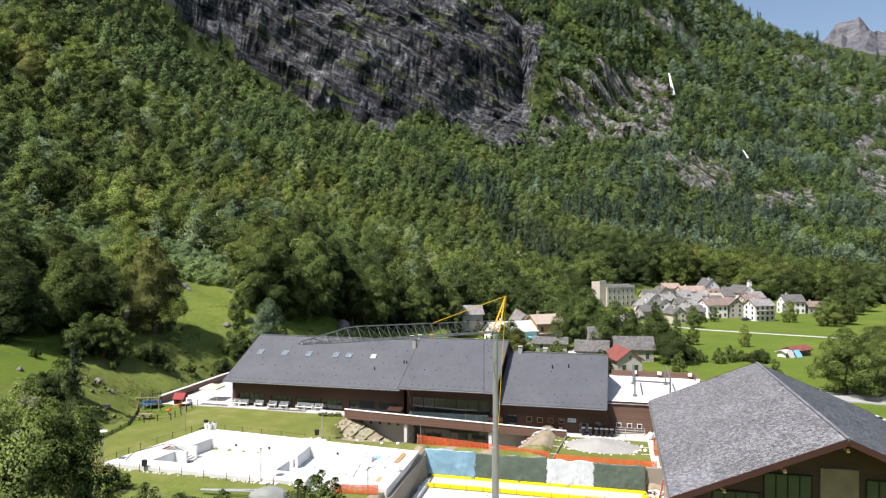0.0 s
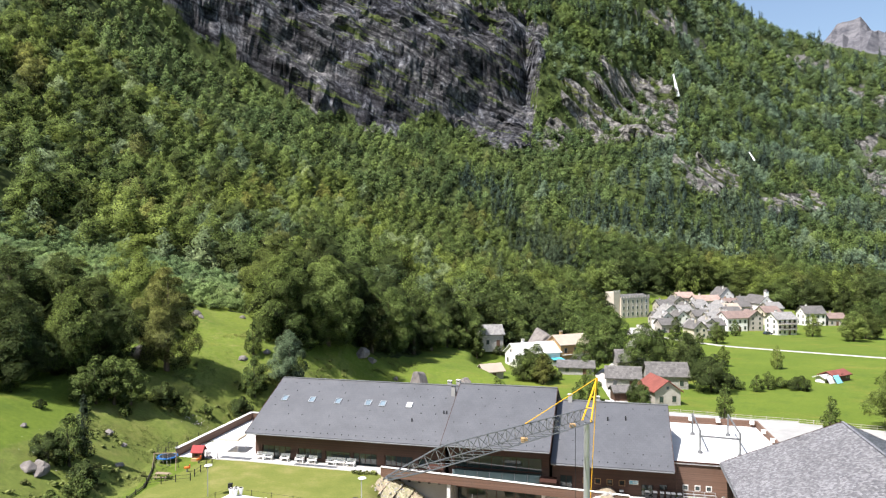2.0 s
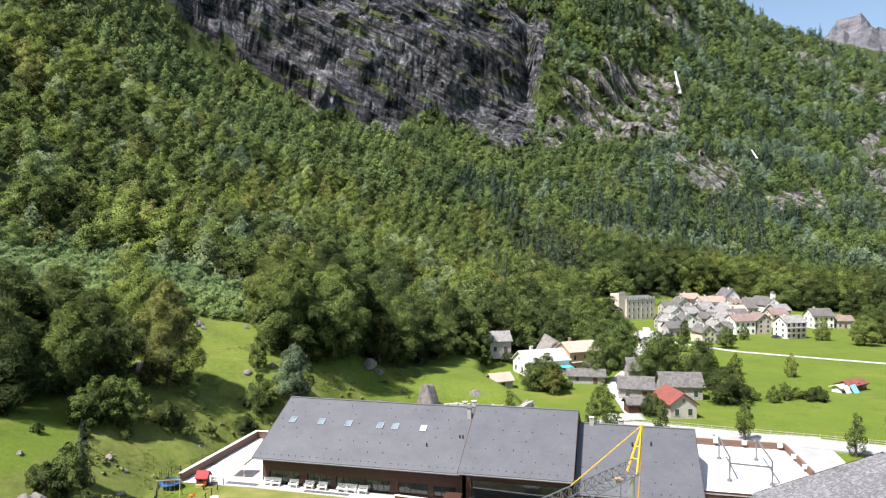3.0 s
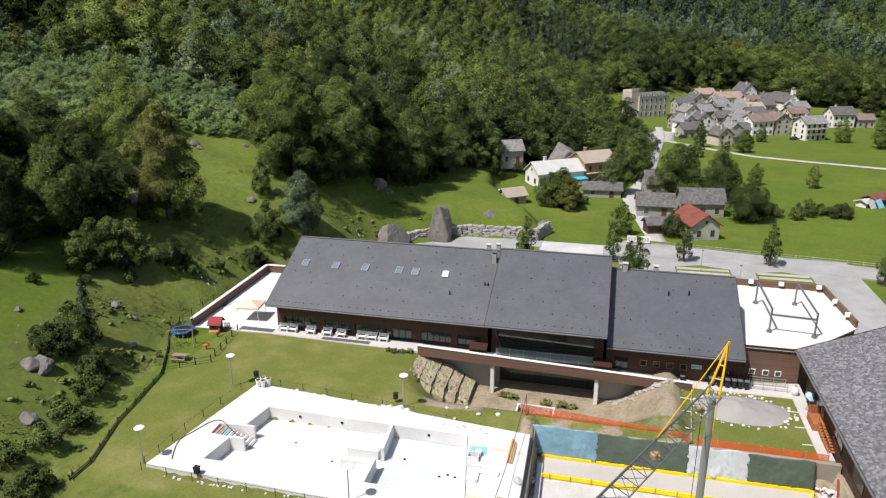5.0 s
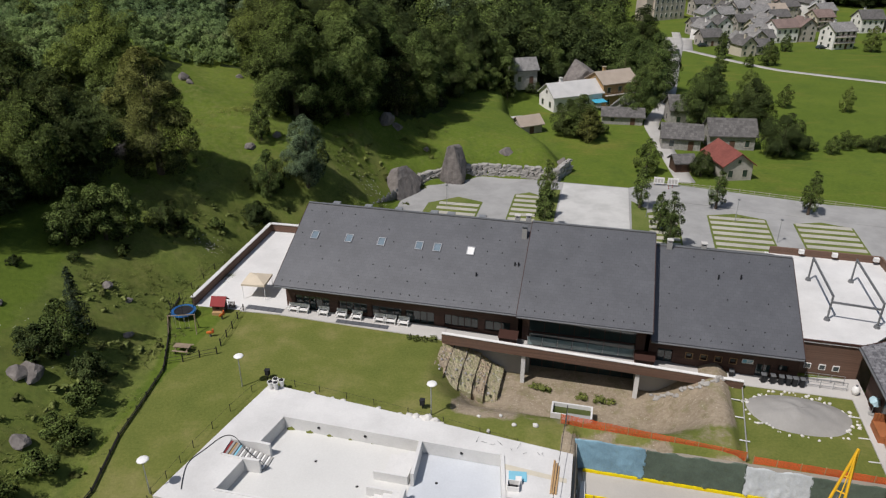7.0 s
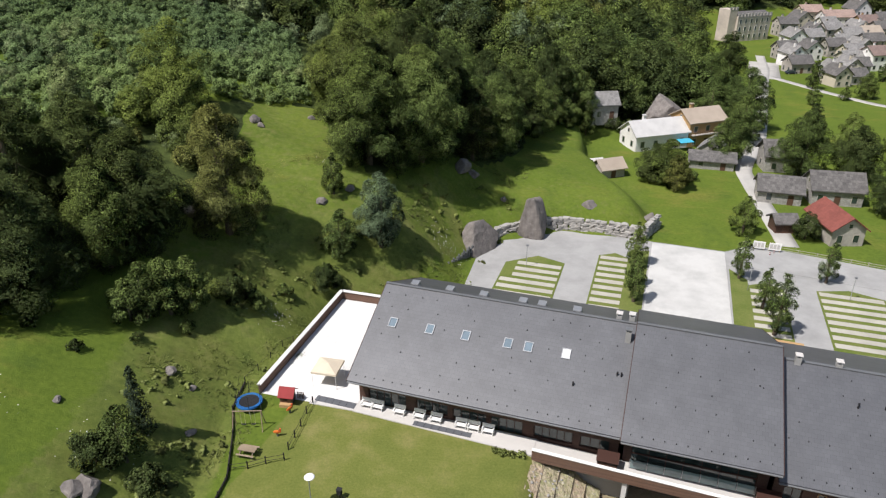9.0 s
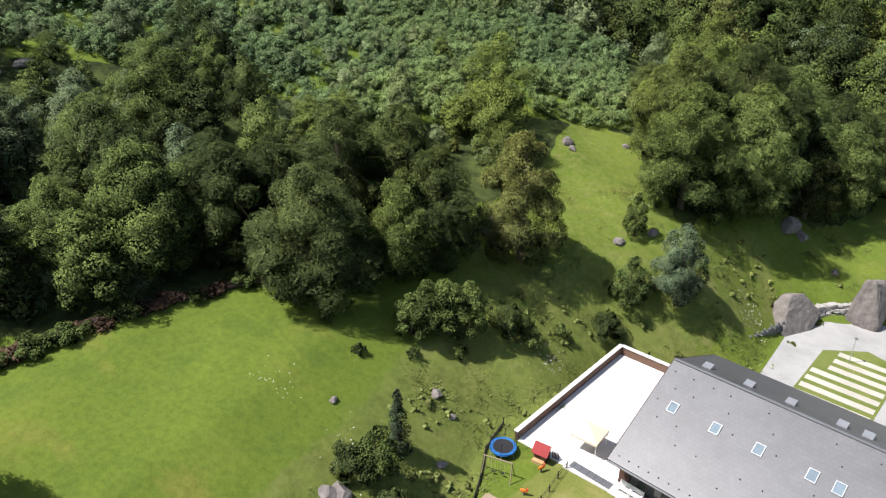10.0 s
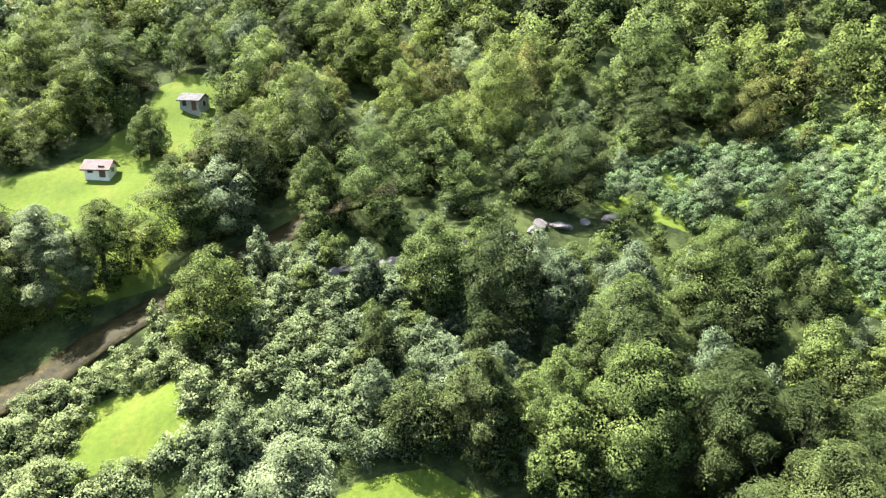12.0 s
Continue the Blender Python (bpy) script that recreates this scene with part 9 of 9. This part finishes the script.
def yard_things():
    ob = thing("water_tank", "rounded white plastic tank by the wall", "tank", spot(61.6, 0.3, -0.42), TURN)
    bm = bm_new()
    bmesh.ops.create_uvsphere(bm, u_segments=14, v_segments=10, radius=0.4)
    for v in bm.verts:
        v.co = Vector((v.co.x, v.co.y, v.co.z * 1.3 + 0.52))
    part("body", bm, WHITE, ob, smooth=True)
    part("cap", one(tube, (0, 0, 1.0), (0, 0, 1.12), 0.12, n=10), STEEL, ob)
    ob = thing("parasol", "folded pale blue and white parasol", "parasol", spot(62.3, -2.6, -0.42), TURN)
    part("base", one(tube, (0, 0, 0), (0, 0, 0.12), 0.3, n=12), CONCRETE_GREY, ob)
    part("pole", one(tube, (0, 0, 0.1), (0, 0, 2.2), 0.03, n=8), GALV, ob)
    bm = lump(95, (0.55, 0.5, 0.45), 2, 0.35)
    bmesh.ops.translate(bm, verts=bm.verts, vec=(0, 0, 1.5))
    part("cloth", bm, plain("pale_blue_cloth", (0.45, 0.62, 0.68), 0.8, vary=0.3), ob)
    ob = thing("wooden_stair", "reddish timber stair down into the pit", "stair", spot(62.3, -4.6, 0.2), TURN)
    WS = plain("red_brown_timber", (0.36, 0.13, 0.05), 0.75, vary=0.25)
    part("landing", one(block, -0.6, 0.9, -2.2, 0.2, -0.7, 0.12), WS, ob)
    for k in range(9):
        y0 = -2.25 - 0.42 * k
        part("tread", one(block, -0.1, 0.9, y0 - 0.3, y0, -0.05 - 0.07 * k, 0.0 - 0.07 * k), WS, ob)
    for x in (-0.16, 0.93):
        part("stringer", one(beam, (x, -2.2, -0.1), (x, -6.1, -0.7), 0.06, 0.5), WS, ob)
        part("handrail", one(beam, (x, -2.2, 0.95), (x, -6.1, 0.35), 0.06, 0.12), WS, ob)
        for f in (0.0, 0.5, 1.0):
            part("baluster", one(block, x - 0.03, x + 0.03, -2.25 - 3.8 * f, -2.19 - 3.8 * f, -0.62 * f - 0.6, 0.95 - 0.6 * f), WS, ob)
    for k in range(4):
        part("slat", one(block, -0.6 + k * 0.3, -0.35 + k * 0.3, 0.0, 0.1, 0.123, 1.0), WS, ob)
    for w in (-3.4, -6.4, -9.5):
        ob = thing("plank", "pale plank lying on the lawn edge", "plank", spot(60.9, w, -0.48), TURN + 3, "planks on the lawn")
        part("plank", one(block, -0.7, 0.4, -0.06, 0.06, 0, 0.05), CONCRETE_WHITE, ob)
    for w in (-3.4, -6.1, -9.4):
        ob = thing("plank", "pale plank lying on the lawn edge", "plank", spot(50.2, w, -0.3), TURN - 3, "planks on the lawn")
        part("plank", one(block, -0.8, 0.2, -0.06, 0.06, 0, 0.05), CONCRETE_WHITE, ob)
    ob = thing("water_trough", "shallow pale concrete trough with green water", "trough", spot(34.4, -6.2, -2.75), TURN)
    L, B = 2.05, 0.95
    for a, b, c, d in ((-L, L, -B, -B + 0.18), (-L, L, B - 0.18, B), (-L, -L + 0.18, -B + 0.18, B - 0.18), (L - 0.18, L, -B + 0.18, B - 0.18)):
        part("wall", one(block, a, b, c, d, -0.6, 0.55), CONCRETE_WHITE, ob)
    part("water", one(block, -L + 0.18, L - 0.18, -B + 0.18, B - 0.18, -0.5, 0.1), plain("green_water", (0.06, 0.075, 0.02), 0.3, vary=0.3), ob)
    ob = thing("concrete_block", "pale concrete slab beside the trough", "slab", spot(35.2, -9.2), TURN)
    part("slab", one(block, -1.2, 1.0, -0.7, 0.7, -0.2, 0.35), CONCRETE_GREY, ob)
    # planks, ladder and red prop in the pit corner
    for (a, b, za, zb, m, nm) in (((60.4, -14.6), (60.9, -17.6), -2.3, -2.5, WOOD_PALE, "plank"), ((62.3, -13.8), (61.7, -16.4), -1.0, -2.3, RED, "steel_prop"), ((63.0, -14.0), (63.2, -24.0), -1.9, -2.4, WOOD_PALE, "plank")):
        x = spot(*a, za)
        o = thing(nm, "pale plank in the pit corner" if nm == "plank" else "red steel prop in the pit corner", nm.replace("_", " "), x)
        part("bar", one(beam, (0, 0, 0), Vector(spot(*b, zb)) - Vector(x), 0.16, 0.09), m, o)
    for k in range(60):
        stone(60.8 + 2.3 * rng_.random(), -13.2 - 3.0 * rng_.random(), rng_.uniform(0.15, 0.5), -2.7 + rng_.random() * 0.5, "rubble at the pit side", "broken pale rubble at the pit side")
    for k in range(30):
        stone(34.9 + 0.7 * rng_.random(), -16 - 13 * rng_.random(), rng_.uniform(0.2, 0.6), -2.6, "rubble at the pit side", "broken pale rubble at the pit side")
    # post and cable at the pit's corner
    for a, z in (((34.0, -12.0), 0.3), ((33.5, -29.5), 0.4)):
        o = thing("cable_post", "grey post carrying a sagging cable", "post", spot(*a, z))
        part("post", one(tube, (0, 0, -0.2), (0, 0, 2.6), 0.05, n=8), STEEL, o)
    a, b = Vector(spot(34.0, -12.0, 2.8)), Vector(spot(33.5, -29.5, 2.9))
    line = bpy.data.curves.new("cable", "CURVE")
    line.dimensions, line.bevel_depth, line.bevel_resolution = "3D", 0.025, 1
    sp = line.splines.new("POLY")
    sp.points.add(14)
    for k in range(15):
        f = k / 14
        sp.points[k].co = (*(a.lerp(b, f) - Vector((0, 0, 2.6 * f * (1 - f)))), 1)
    line.materials.append(BLACK)
    tagged(new("cable", line), "dark cable slung along the pit edge", "cable")
    o = thing("plank_stack", "yellow timber beams on the deck", "planks", spot(33.6, -19.0, 0.85), TURN)
    for k in range(3):
        part("beam", one(block, -0.25 + k * 0.2, -0.1 + k * 0.2, -1.9, 1.9 - 0.3 * k, 0.0, 0.12), WOOD_PALE, o)


yard_things()


def slope_stones():
    """Terraced earth and rough stone beside the lower court."""
    def bank(name, *stops):
        m = Mat(name, 0.95, 0, 0.15)
        m.colour(m.mix(0.4, m.ramp(m.noise(0.9, 7, 0.7), *stops), m.ramp(m.noise(5, 6, 0.75), (0.3, (0.20, 0.165, 0.11)), (0.7, (0.46, 0.41, 0.32)))))
        m.bump(m.noise(3.0, 8, 0.75), 1.0, 0.25)
        return m.m
    earth = bank("brown_earth", (0.38, (0.40, 0.30, 0.20)), (0.5, (0.54, 0.43, 0.30)), (0.62, (0.27, 0.29, 0.10)))
    pale = bank("weedy_earth", (0.36, (0.27, 0.29, 0.10)), (0.47, (0.50, 0.42, 0.30)), (0.56, (0.32, 0.33, 0.13)), (0.66, (0.62, 0.57, 0.47)))
    timber = plain("dark_timber", (0.05, 0.036, 0.026), 0.9, vary=0.3, scale=4, bump=0.5)
    for i, (u0, u1, top, mat) in enumerate(((19.9, 21.1, 0.35, earth), (21.15, 22.6, -0.25, pale), (22.65, 24.0, -0.95, pale), (24.05, 25.2, -1.7, earth), (25.25, 26.6, -2.5, pale))):
        bm = bm_new()
        n, k = 8, 30
        w0, w1 = 0.3, -6.8 + 0.4 * i
        grid = {}
        for a in range(n + 1):
            for b in range(k + 1):
                f, g = a / n, b / k
                p = Vector((u0 + (u1 - u0) * f, w0 + (w1 - w0) * g, top - 0.58 * f))
                p.z += 0.16 * noise.noise(p * 0.9) + 0.12 * noise.noise(p * 3.1) + 0.06 * noise.noise(p * 8) - 0.8 * g ** 6
                if 0 < a < n:
                    p.x += 0.08 * noise.noise(p * 1.1 + Vector((9, 0, 0)))
                grid[a, b] = bm.verts.new(p)
        for a in range(n):
            for b in range(k):
                bm.faces.new((grid[a, b], grid[a, b + 1], grid[a + 1, b + 1], grid[a + 1, b]))
        rim = [grid[0, b] for b in range(k + 1)] + [grid[a, k] for a in range(1, n + 1)] + [grid[n, b] for b in range(k - 1, -1, -1)] + [grid[a, 0] for a in range(n - 1, 0, -1)]
        low = [bm.verts.new((v.co.x, v.co.y, -4.8)) for v in rim]
        for j in range(len(rim)):
            q = (j + 1) % len(rim)
            bm.faces.new((rim[j], low[j], low[q], rim[q]))
        bmesh.ops.recalc_face_normals(bm, faces=bm.faces)
        ob = thing("earth_bank", "cut terrace of pale weedy earth held by timber", "earth bank", (float(O[0]), float(O[1]), 0.0), TURN, "banks beside the lower court")
        part("earth", bm, mat, ob)
        # a narrow dark strip along the lower edge of each terrace
        part("timber_edge", one(beam, (u1 + 0.02, w0 - 0.1, top - 0.66), (u1 + 0.02, w1 + 0.5, top - 0.72), 0.06, 0.12), timber, ob)
    rng = random.Random(12)
    for k in range(46):
        u, w = rng.uniform(20.2, 26.3), -0.6 - 5.4 * rng.random()
        sz = rng.uniform(0.06, 0.17)
        ob = part("stone", lump(230 + k % 6, (sz * 1.3, sz, sz * 0.8), 1, 0.3), PALE_STONE)
        x, y, _ = spot(u, w, 0.0)
        i = min(4, int((u - 19.9) / 1.36))
        lo, hi, top = ((19.9, 21.1, 0.35), (21.15, 22.6, -0.25), (22.65, 24.0, -0.95), (24.05, 25.2, -1.7), (25.25, 26.6, -2.5))[i]
        f = min(1.0, max(0.0, (u - lo) / (hi - lo)))
        ob.matrix_world = pose(x, y, top - 0.58 * f + 0.02, rng.uniform(-30, 30), 20, k * 47)
        tagged(ob, "pale stone lying on the earth terrace", "stone", "stones on the earth terrace")
    for k in range(30):
        f = (k + rng.random()) / 30
        sz = rng.uniform(0.12, 0.36)
        ob = part("edge_stone", lump(170 + k, (sz * 1.2, sz, sz * 0.7), 2, 0.35), PALE_STONE)
        u, w = 42.4 + 7.6 * f, -0.5 - 1.2 * math.sin(f * 3.0) + rng.uniform(-0.5, 0.5)
        x, y, z = spot(u, w)
        ob.matrix_world = pose(x, y, z + 0.05, rng.uniform(-20, 20), 0, k * 50)
        tagged(ob, "pale stone edging the dug slope", "stone", "stones on the dug slope")


slope_stones()
for u, w, s in ((30.2, -1.6, 0.26), (30.9, -1.7, 0.28), (31.6, -1.8, 0.24), (35.3, -2.3, 0.3), (37.1, -2.4, 0.32), (38.3, -2.4, 0.24), (16.2, -1.4, 0.2), (17.0, -1.6, 0.24), (17.9, -1.5, 0.22), (18.8, -1.3, 0.25)):
    x, y, z = spot(u, w)
    plant("planter", x, y, s, None, 1.25, 0.0, "low plants by the building", "small yellowish green plant at the building")

# ---- car park and fields ----
for u, w in ((9.5, 46.5), (43.2, 49.5), (57.5, 51.0), (62.8, 44.0)):
    ob = thing("car_park_lamp", "thin grey lamp post in the car park", "street lamp", spot(u, w, -4.3), TURN, "lamps of the car park")
    part("post", one(tube, (0, 0, -0.2), (0, 0, 3.8), 0.05, 0.04, 8), GALV, ob)
    part("lamp_head", one(tube, (0, 0, 3.8), (0, 0, 3.95), 0.25, 0.18, 12), STEEL, ob)
for u in (45.8, 48.3):
    ob = thing("notice_board", "white notice board on two posts by the road", "notice board", spot(u, 64.9), TURN, "notice boards")
    bd = part("board", one(block, -0.95, 0.95, -0.05, 0.05, 0.7, 2.0), WHITE, ob)
    for k in range(3):
        part("print", one(block, -0.8 + 0.55 * k, -0.35 + 0.55 * k, -0.056, -0.051, 0.95, 1.75), PAVING, bd)
    for x in (-0.8, 0.8):
        part("post", one(block, x - 0.05, x + 0.05, 0.053, 0.15, -0.2, 2.0), WOOD_PALE, ob)
ob = thing("timber_stack", "stack of fresh pale timber in the car park", "timber stack", spot(47.2, 33.5, -4.24), TURN)
for k in range(9):
    part("beam", one(block, -2.2, 2.2 - 0.2 * (k % 3), -0.9 + 0.62 * (k % 3), -0.4 + 0.62 * (k % 3), 0.02 + 0.42 * (k // 3), 0.4 + 0.42 * (k // 3)), WOOD_PALE, ob)
for x, y, a in ((29.2, 156.5, 0), (28.3, 155.8, 0)):
    ob = thing("bollard", "red and white bollard at the lane entrance", "bollard", (x, y, float(land(x, y))), a, "bollards")
    part("post", one(tube, (0, 0, -0.1), (0, 0, 0.9), 0.09, n=8), RED, ob)
    part("band", one(tube, (0, 0, 0.6), (0, 0, 0.72), 0.096, n=8), WHITE, ob)


def car(x, y, turn, paint, label, z=None):
    ob = thing("car", label, "car", (x, y, (float(land(x, y)) if z is None else z) + 0.02), turn, "parked cars")
    bm = bm_new()
    side = [(-2.05, 0.35), (-2.1, 0.75), (-1.75, 0.92), (-0.95, 0.98), (0.95, 0.95), (1.85, 0.80), (2.05, 0.6), (2.05, 0.32)]
    prism(bm, [(px, -0.85, pz) for px, pz in side], (0, 1.7, 0))
    part("body", soften(bm, 0.05), paint, ob)
    bm = bm_new()
    cab = [(-1.75, 0.9), (-1.3, 1.42), (0.25, 1.45), (1.0, 0.93)]
    prism(bm, [(px, -0.74, pz) for px, pz in cab], (0, 1.48, 0))
    part("cabin", soften(bm, 0.05), GLASS, ob)
    part("roof_panel", one(block, -1.3, 0.25, -0.70, 0.70, 1.43, 1.475), paint, ob)
    for px in (-1.3, 1.3):
        for py in (-0.86, 0.70):
            w = part("wheel", one(tube, (px, py, 0.31), (px, py + 0.16, 0.31), 0.31, n=14), BLACK, ob)
            part("rim", one(tube, (px, py - 0.01, 0.31), (px, py + 0.17, 0.31), 0.18, n=10), GALV, w)
    for py in (-0.65, 0.45):
        part("headlight", one(block, 2.0, 2.07, py, py + 0.22, 0.55, 0.7), WHITE, ob)
    return ob


CAR_WHITE, CAR_GREY, CAR_DARK = plain("white_car_paint", (0.7, 0.7, 0.7), 0.25, vary=0.03, spec=0.6), plain("grey_car_paint", (0.22, 0.23, 0.25), 0.25, 0.3, vary=0.05), plain("dark_car_paint", (0.03, 0.035, 0.05), 0.25, vary=0.05, spec=0.6)
car(71.0, 115.0, 20, CAR_WHITE, "white car parked beside the field", -4.55)
car(74.5, 111.5, 15, CAR_GREY, "grey car parked beside the field", -4.55)
car(73.0, 297.0, 70, CAR_GREY, "grey car parked at the village edge")
car(76.0, 303.0, 70, CAR_DARK, "dark car parked at the village edge")
car(91.0, 318.5, 10, CAR_DARK, "dark car parked below the houses")
car(136.0, 314.5, 15, CAR_DARK, "dark car parked beside the white house")
flat("roadside", [(72, 20), (96, 8), (110, 20), (84, 40)], LANE, -4.35, "pale gravel parking beside the field", "road")
ob = thing("sunshade", "small turquoise awning in the garden", "awning", (28.0, 215.5, float(land(28, 215.5))), 20)
part("cloth", one(prism, [(-1.8, -1.2, 2.2), (-1.8, 1.2, 2.5), (-1.8, 1.2, 2.55), (-1.8, -1.2, 2.25)], (3.6, 0, 0)), plain("turquoise_cloth", (0.06, 0.36, 0.50), 0.7), ob)
for a in (-1.7, 1.7):
    for b, h in ((-1.1, 2.2), (1.1, 2.5)):
        part("pole", one(tube, (a, b, 0), (a, b, h), 0.04, n=6), GALV, ob)
for dx, dy, m in ((-3.2, -1.6, SHEET_PALE), (-1.0, -1.4, SKYBLUE)):
    ob = thing("metal_sheet", "loose pale roofing sheet leaning on the barn", "sheet", (97.5 + dx, 193 + dy * 2.2, float(land(97, 190)) + 0.02), 32)
    part("sheet", one(prism, [(-1.3, -0.3, 0), (1.3, -0.3, 0), (1.3, 0.9, 1.9), (-1.3, 0.9, 1.9)], (0, 0, 0.06)), m, ob)

# ---- waterfalls ----
FOAM = Mat("falling_water", 0.6)
FOAM.colour(FOAM.ramp(FOAM.noise(0.2, 5, 0.6, stretch=(2, 2, 0.3)), (0.35, (0.45, 0.47, 0.48)), (0.6, (0.85, 0.86, 0.87))))


def waterfall(az, r0, high, wide):
    V, F = [], []
    n = 12
    for k in range(n + 1):
        f = k / n
        r = r0 - 6 - 24 * f
        a = radians(az + 0.35 * f)
        wd = wide * (0.45 + 0.75 * f)
        x, y = math.sin(a) * r, math.cos(a) * r
        zt = float(land(math.sin(radians(az)) * r0, math.cos(radians(az)) * r0)) + 24 - high * f
        for s in (-1, 1):
            V.append((x + s * wd * math.cos(a), y - s * wd * math.sin(a), zt))
    for k in range(n):
        F.append((2 * k, 2 * k + 1, 2 * k + 3, 2 * k + 2))
    ob = new("waterfall", mesh_from("waterfall", np.array(V), np.array(F), FOAM.m))
    ob.modifiers.new("thick", "SOLIDIFY").thickness = 1.0
    tagged(ob, "thin white waterfall down the mountainside", "waterfall")


waterfall(17.8, 1240.0, 42.0, 2.3)
waterfall(23.1, 1042.0, 14.0, 0.9)


def flowers():
    """White flower heads in loose patches of rough grass."""
    rng = np.random.RandomState(5)
    V, F = [], []
    for cx, cy, r, n in ((-62.5, 93.0, 2.2, 30), (-25.5, 148.5, 2.4, 80), (-53.0, 93.5, 3.0, 60), (-45.5, 120.5, 2.2, 60), (-44.0, 152.0, 2.0, 50)):
        for _ in range(n):
            x, y = cx + rng.normal(0, r * 0.6), cy + rng.normal(0, r * 0.6)
            z = float(land(x, y)) + rng.uniform(0.25, 0.6)
            s = rng.uniform(0.035, 0.07)
            b = len(V)
            V += [(x - s, y, z), (x, y - s, z), (x + s, y, z), (x, y + s, z), (x, y, z + s * 0.6)]
            F += [(b, b + 1, b + 4), (b + 1, b + 2, b + 4), (b + 2, b + 3, b + 4), (b + 3, b, b + 4), (b + 3, b + 2, b + 1, b)]
    me = bpy.data.meshes.new("wildflower")
    me.from_pydata(V, [], F)
    me.materials.append(WHITE)
    tagged(new("wildflower", me), "white wildflowers in the rough grass", "flowers", kind="stuff")


flowers()


def deck_clutter():
    """Loose site things on the deck corner by the pit."""
    ob = thing("crate", "open pale plastic crate on the pool deck", "crate", spot(30.4, -20.95, 0.86), TURN + 5)
    for a in ((-0.5, 0.5, -0.4, -0.34), (-0.5, 0.5, 0.34, 0.4), (-0.5, -0.44, -0.337, 0.337), (0.44, 0.5, -0.337, 0.337)):
        part("side", one(block, *a, 0.0, 0.5), WHITE, ob)
    part("bottom", one(block, -0.437, 0.437, -0.337, 0.337, 0.0, 0.05), BLACK, ob)
    ob = thing("plank", "short yellowish board on the deck", "plank", spot(33.55, -26.4, 0.865), TURN + 4)
    part("plank", one(block, -0.2, 0.2, -0.72, 0.72, 0.0, 0.05), WOOD_PALE, ob)
    sk = tagged(part("sack", lump(97, (0.35, 0.5, 0.3), 3, 0.3), plain("grey_sacking", (0.42, 0.42, 0.42), 0.8, vary=0.3)), "crumpled grey sack at the pit edge", "sack")
    sk.matrix_world = pose(*spot(34.7, -23.3, 0.98), 0, 0, 20)
    rng = random.Random(9)
    for k in range(9):
        ob = thing("bent_rod", "short bent steel rod on the deck", "rod", spot(26.5 + k * 0.75 + rng.uniform(-0.2, 0.2), -16.2 - rng.uniform(0, 0.5), 0.86), rng.uniform(0, 360), "steel rods on the deck")
        part("rod", one(tube, (0, 0, 0.02), (0.5, 0.1, 0.25), 0.015, n=5), BLACK, ob)
    for k in range(14):
        sz = rng.uniform(0.08, 0.2)
        ob = tagged(part("stone", lump(300 + k, (sz * 1.3, sz, sz), 1, 0.3), PALE_STONE), "broken stone on the pit floor", "stone", "rubble on the pit floor")
        ob.matrix_world = pose(*spot(rng.uniform(38, 58), rng.uniform(-26, -18.2), -2.85 + sz * 0.4), 0, 0, rng.uniform(0, 360))


deck_clutter()
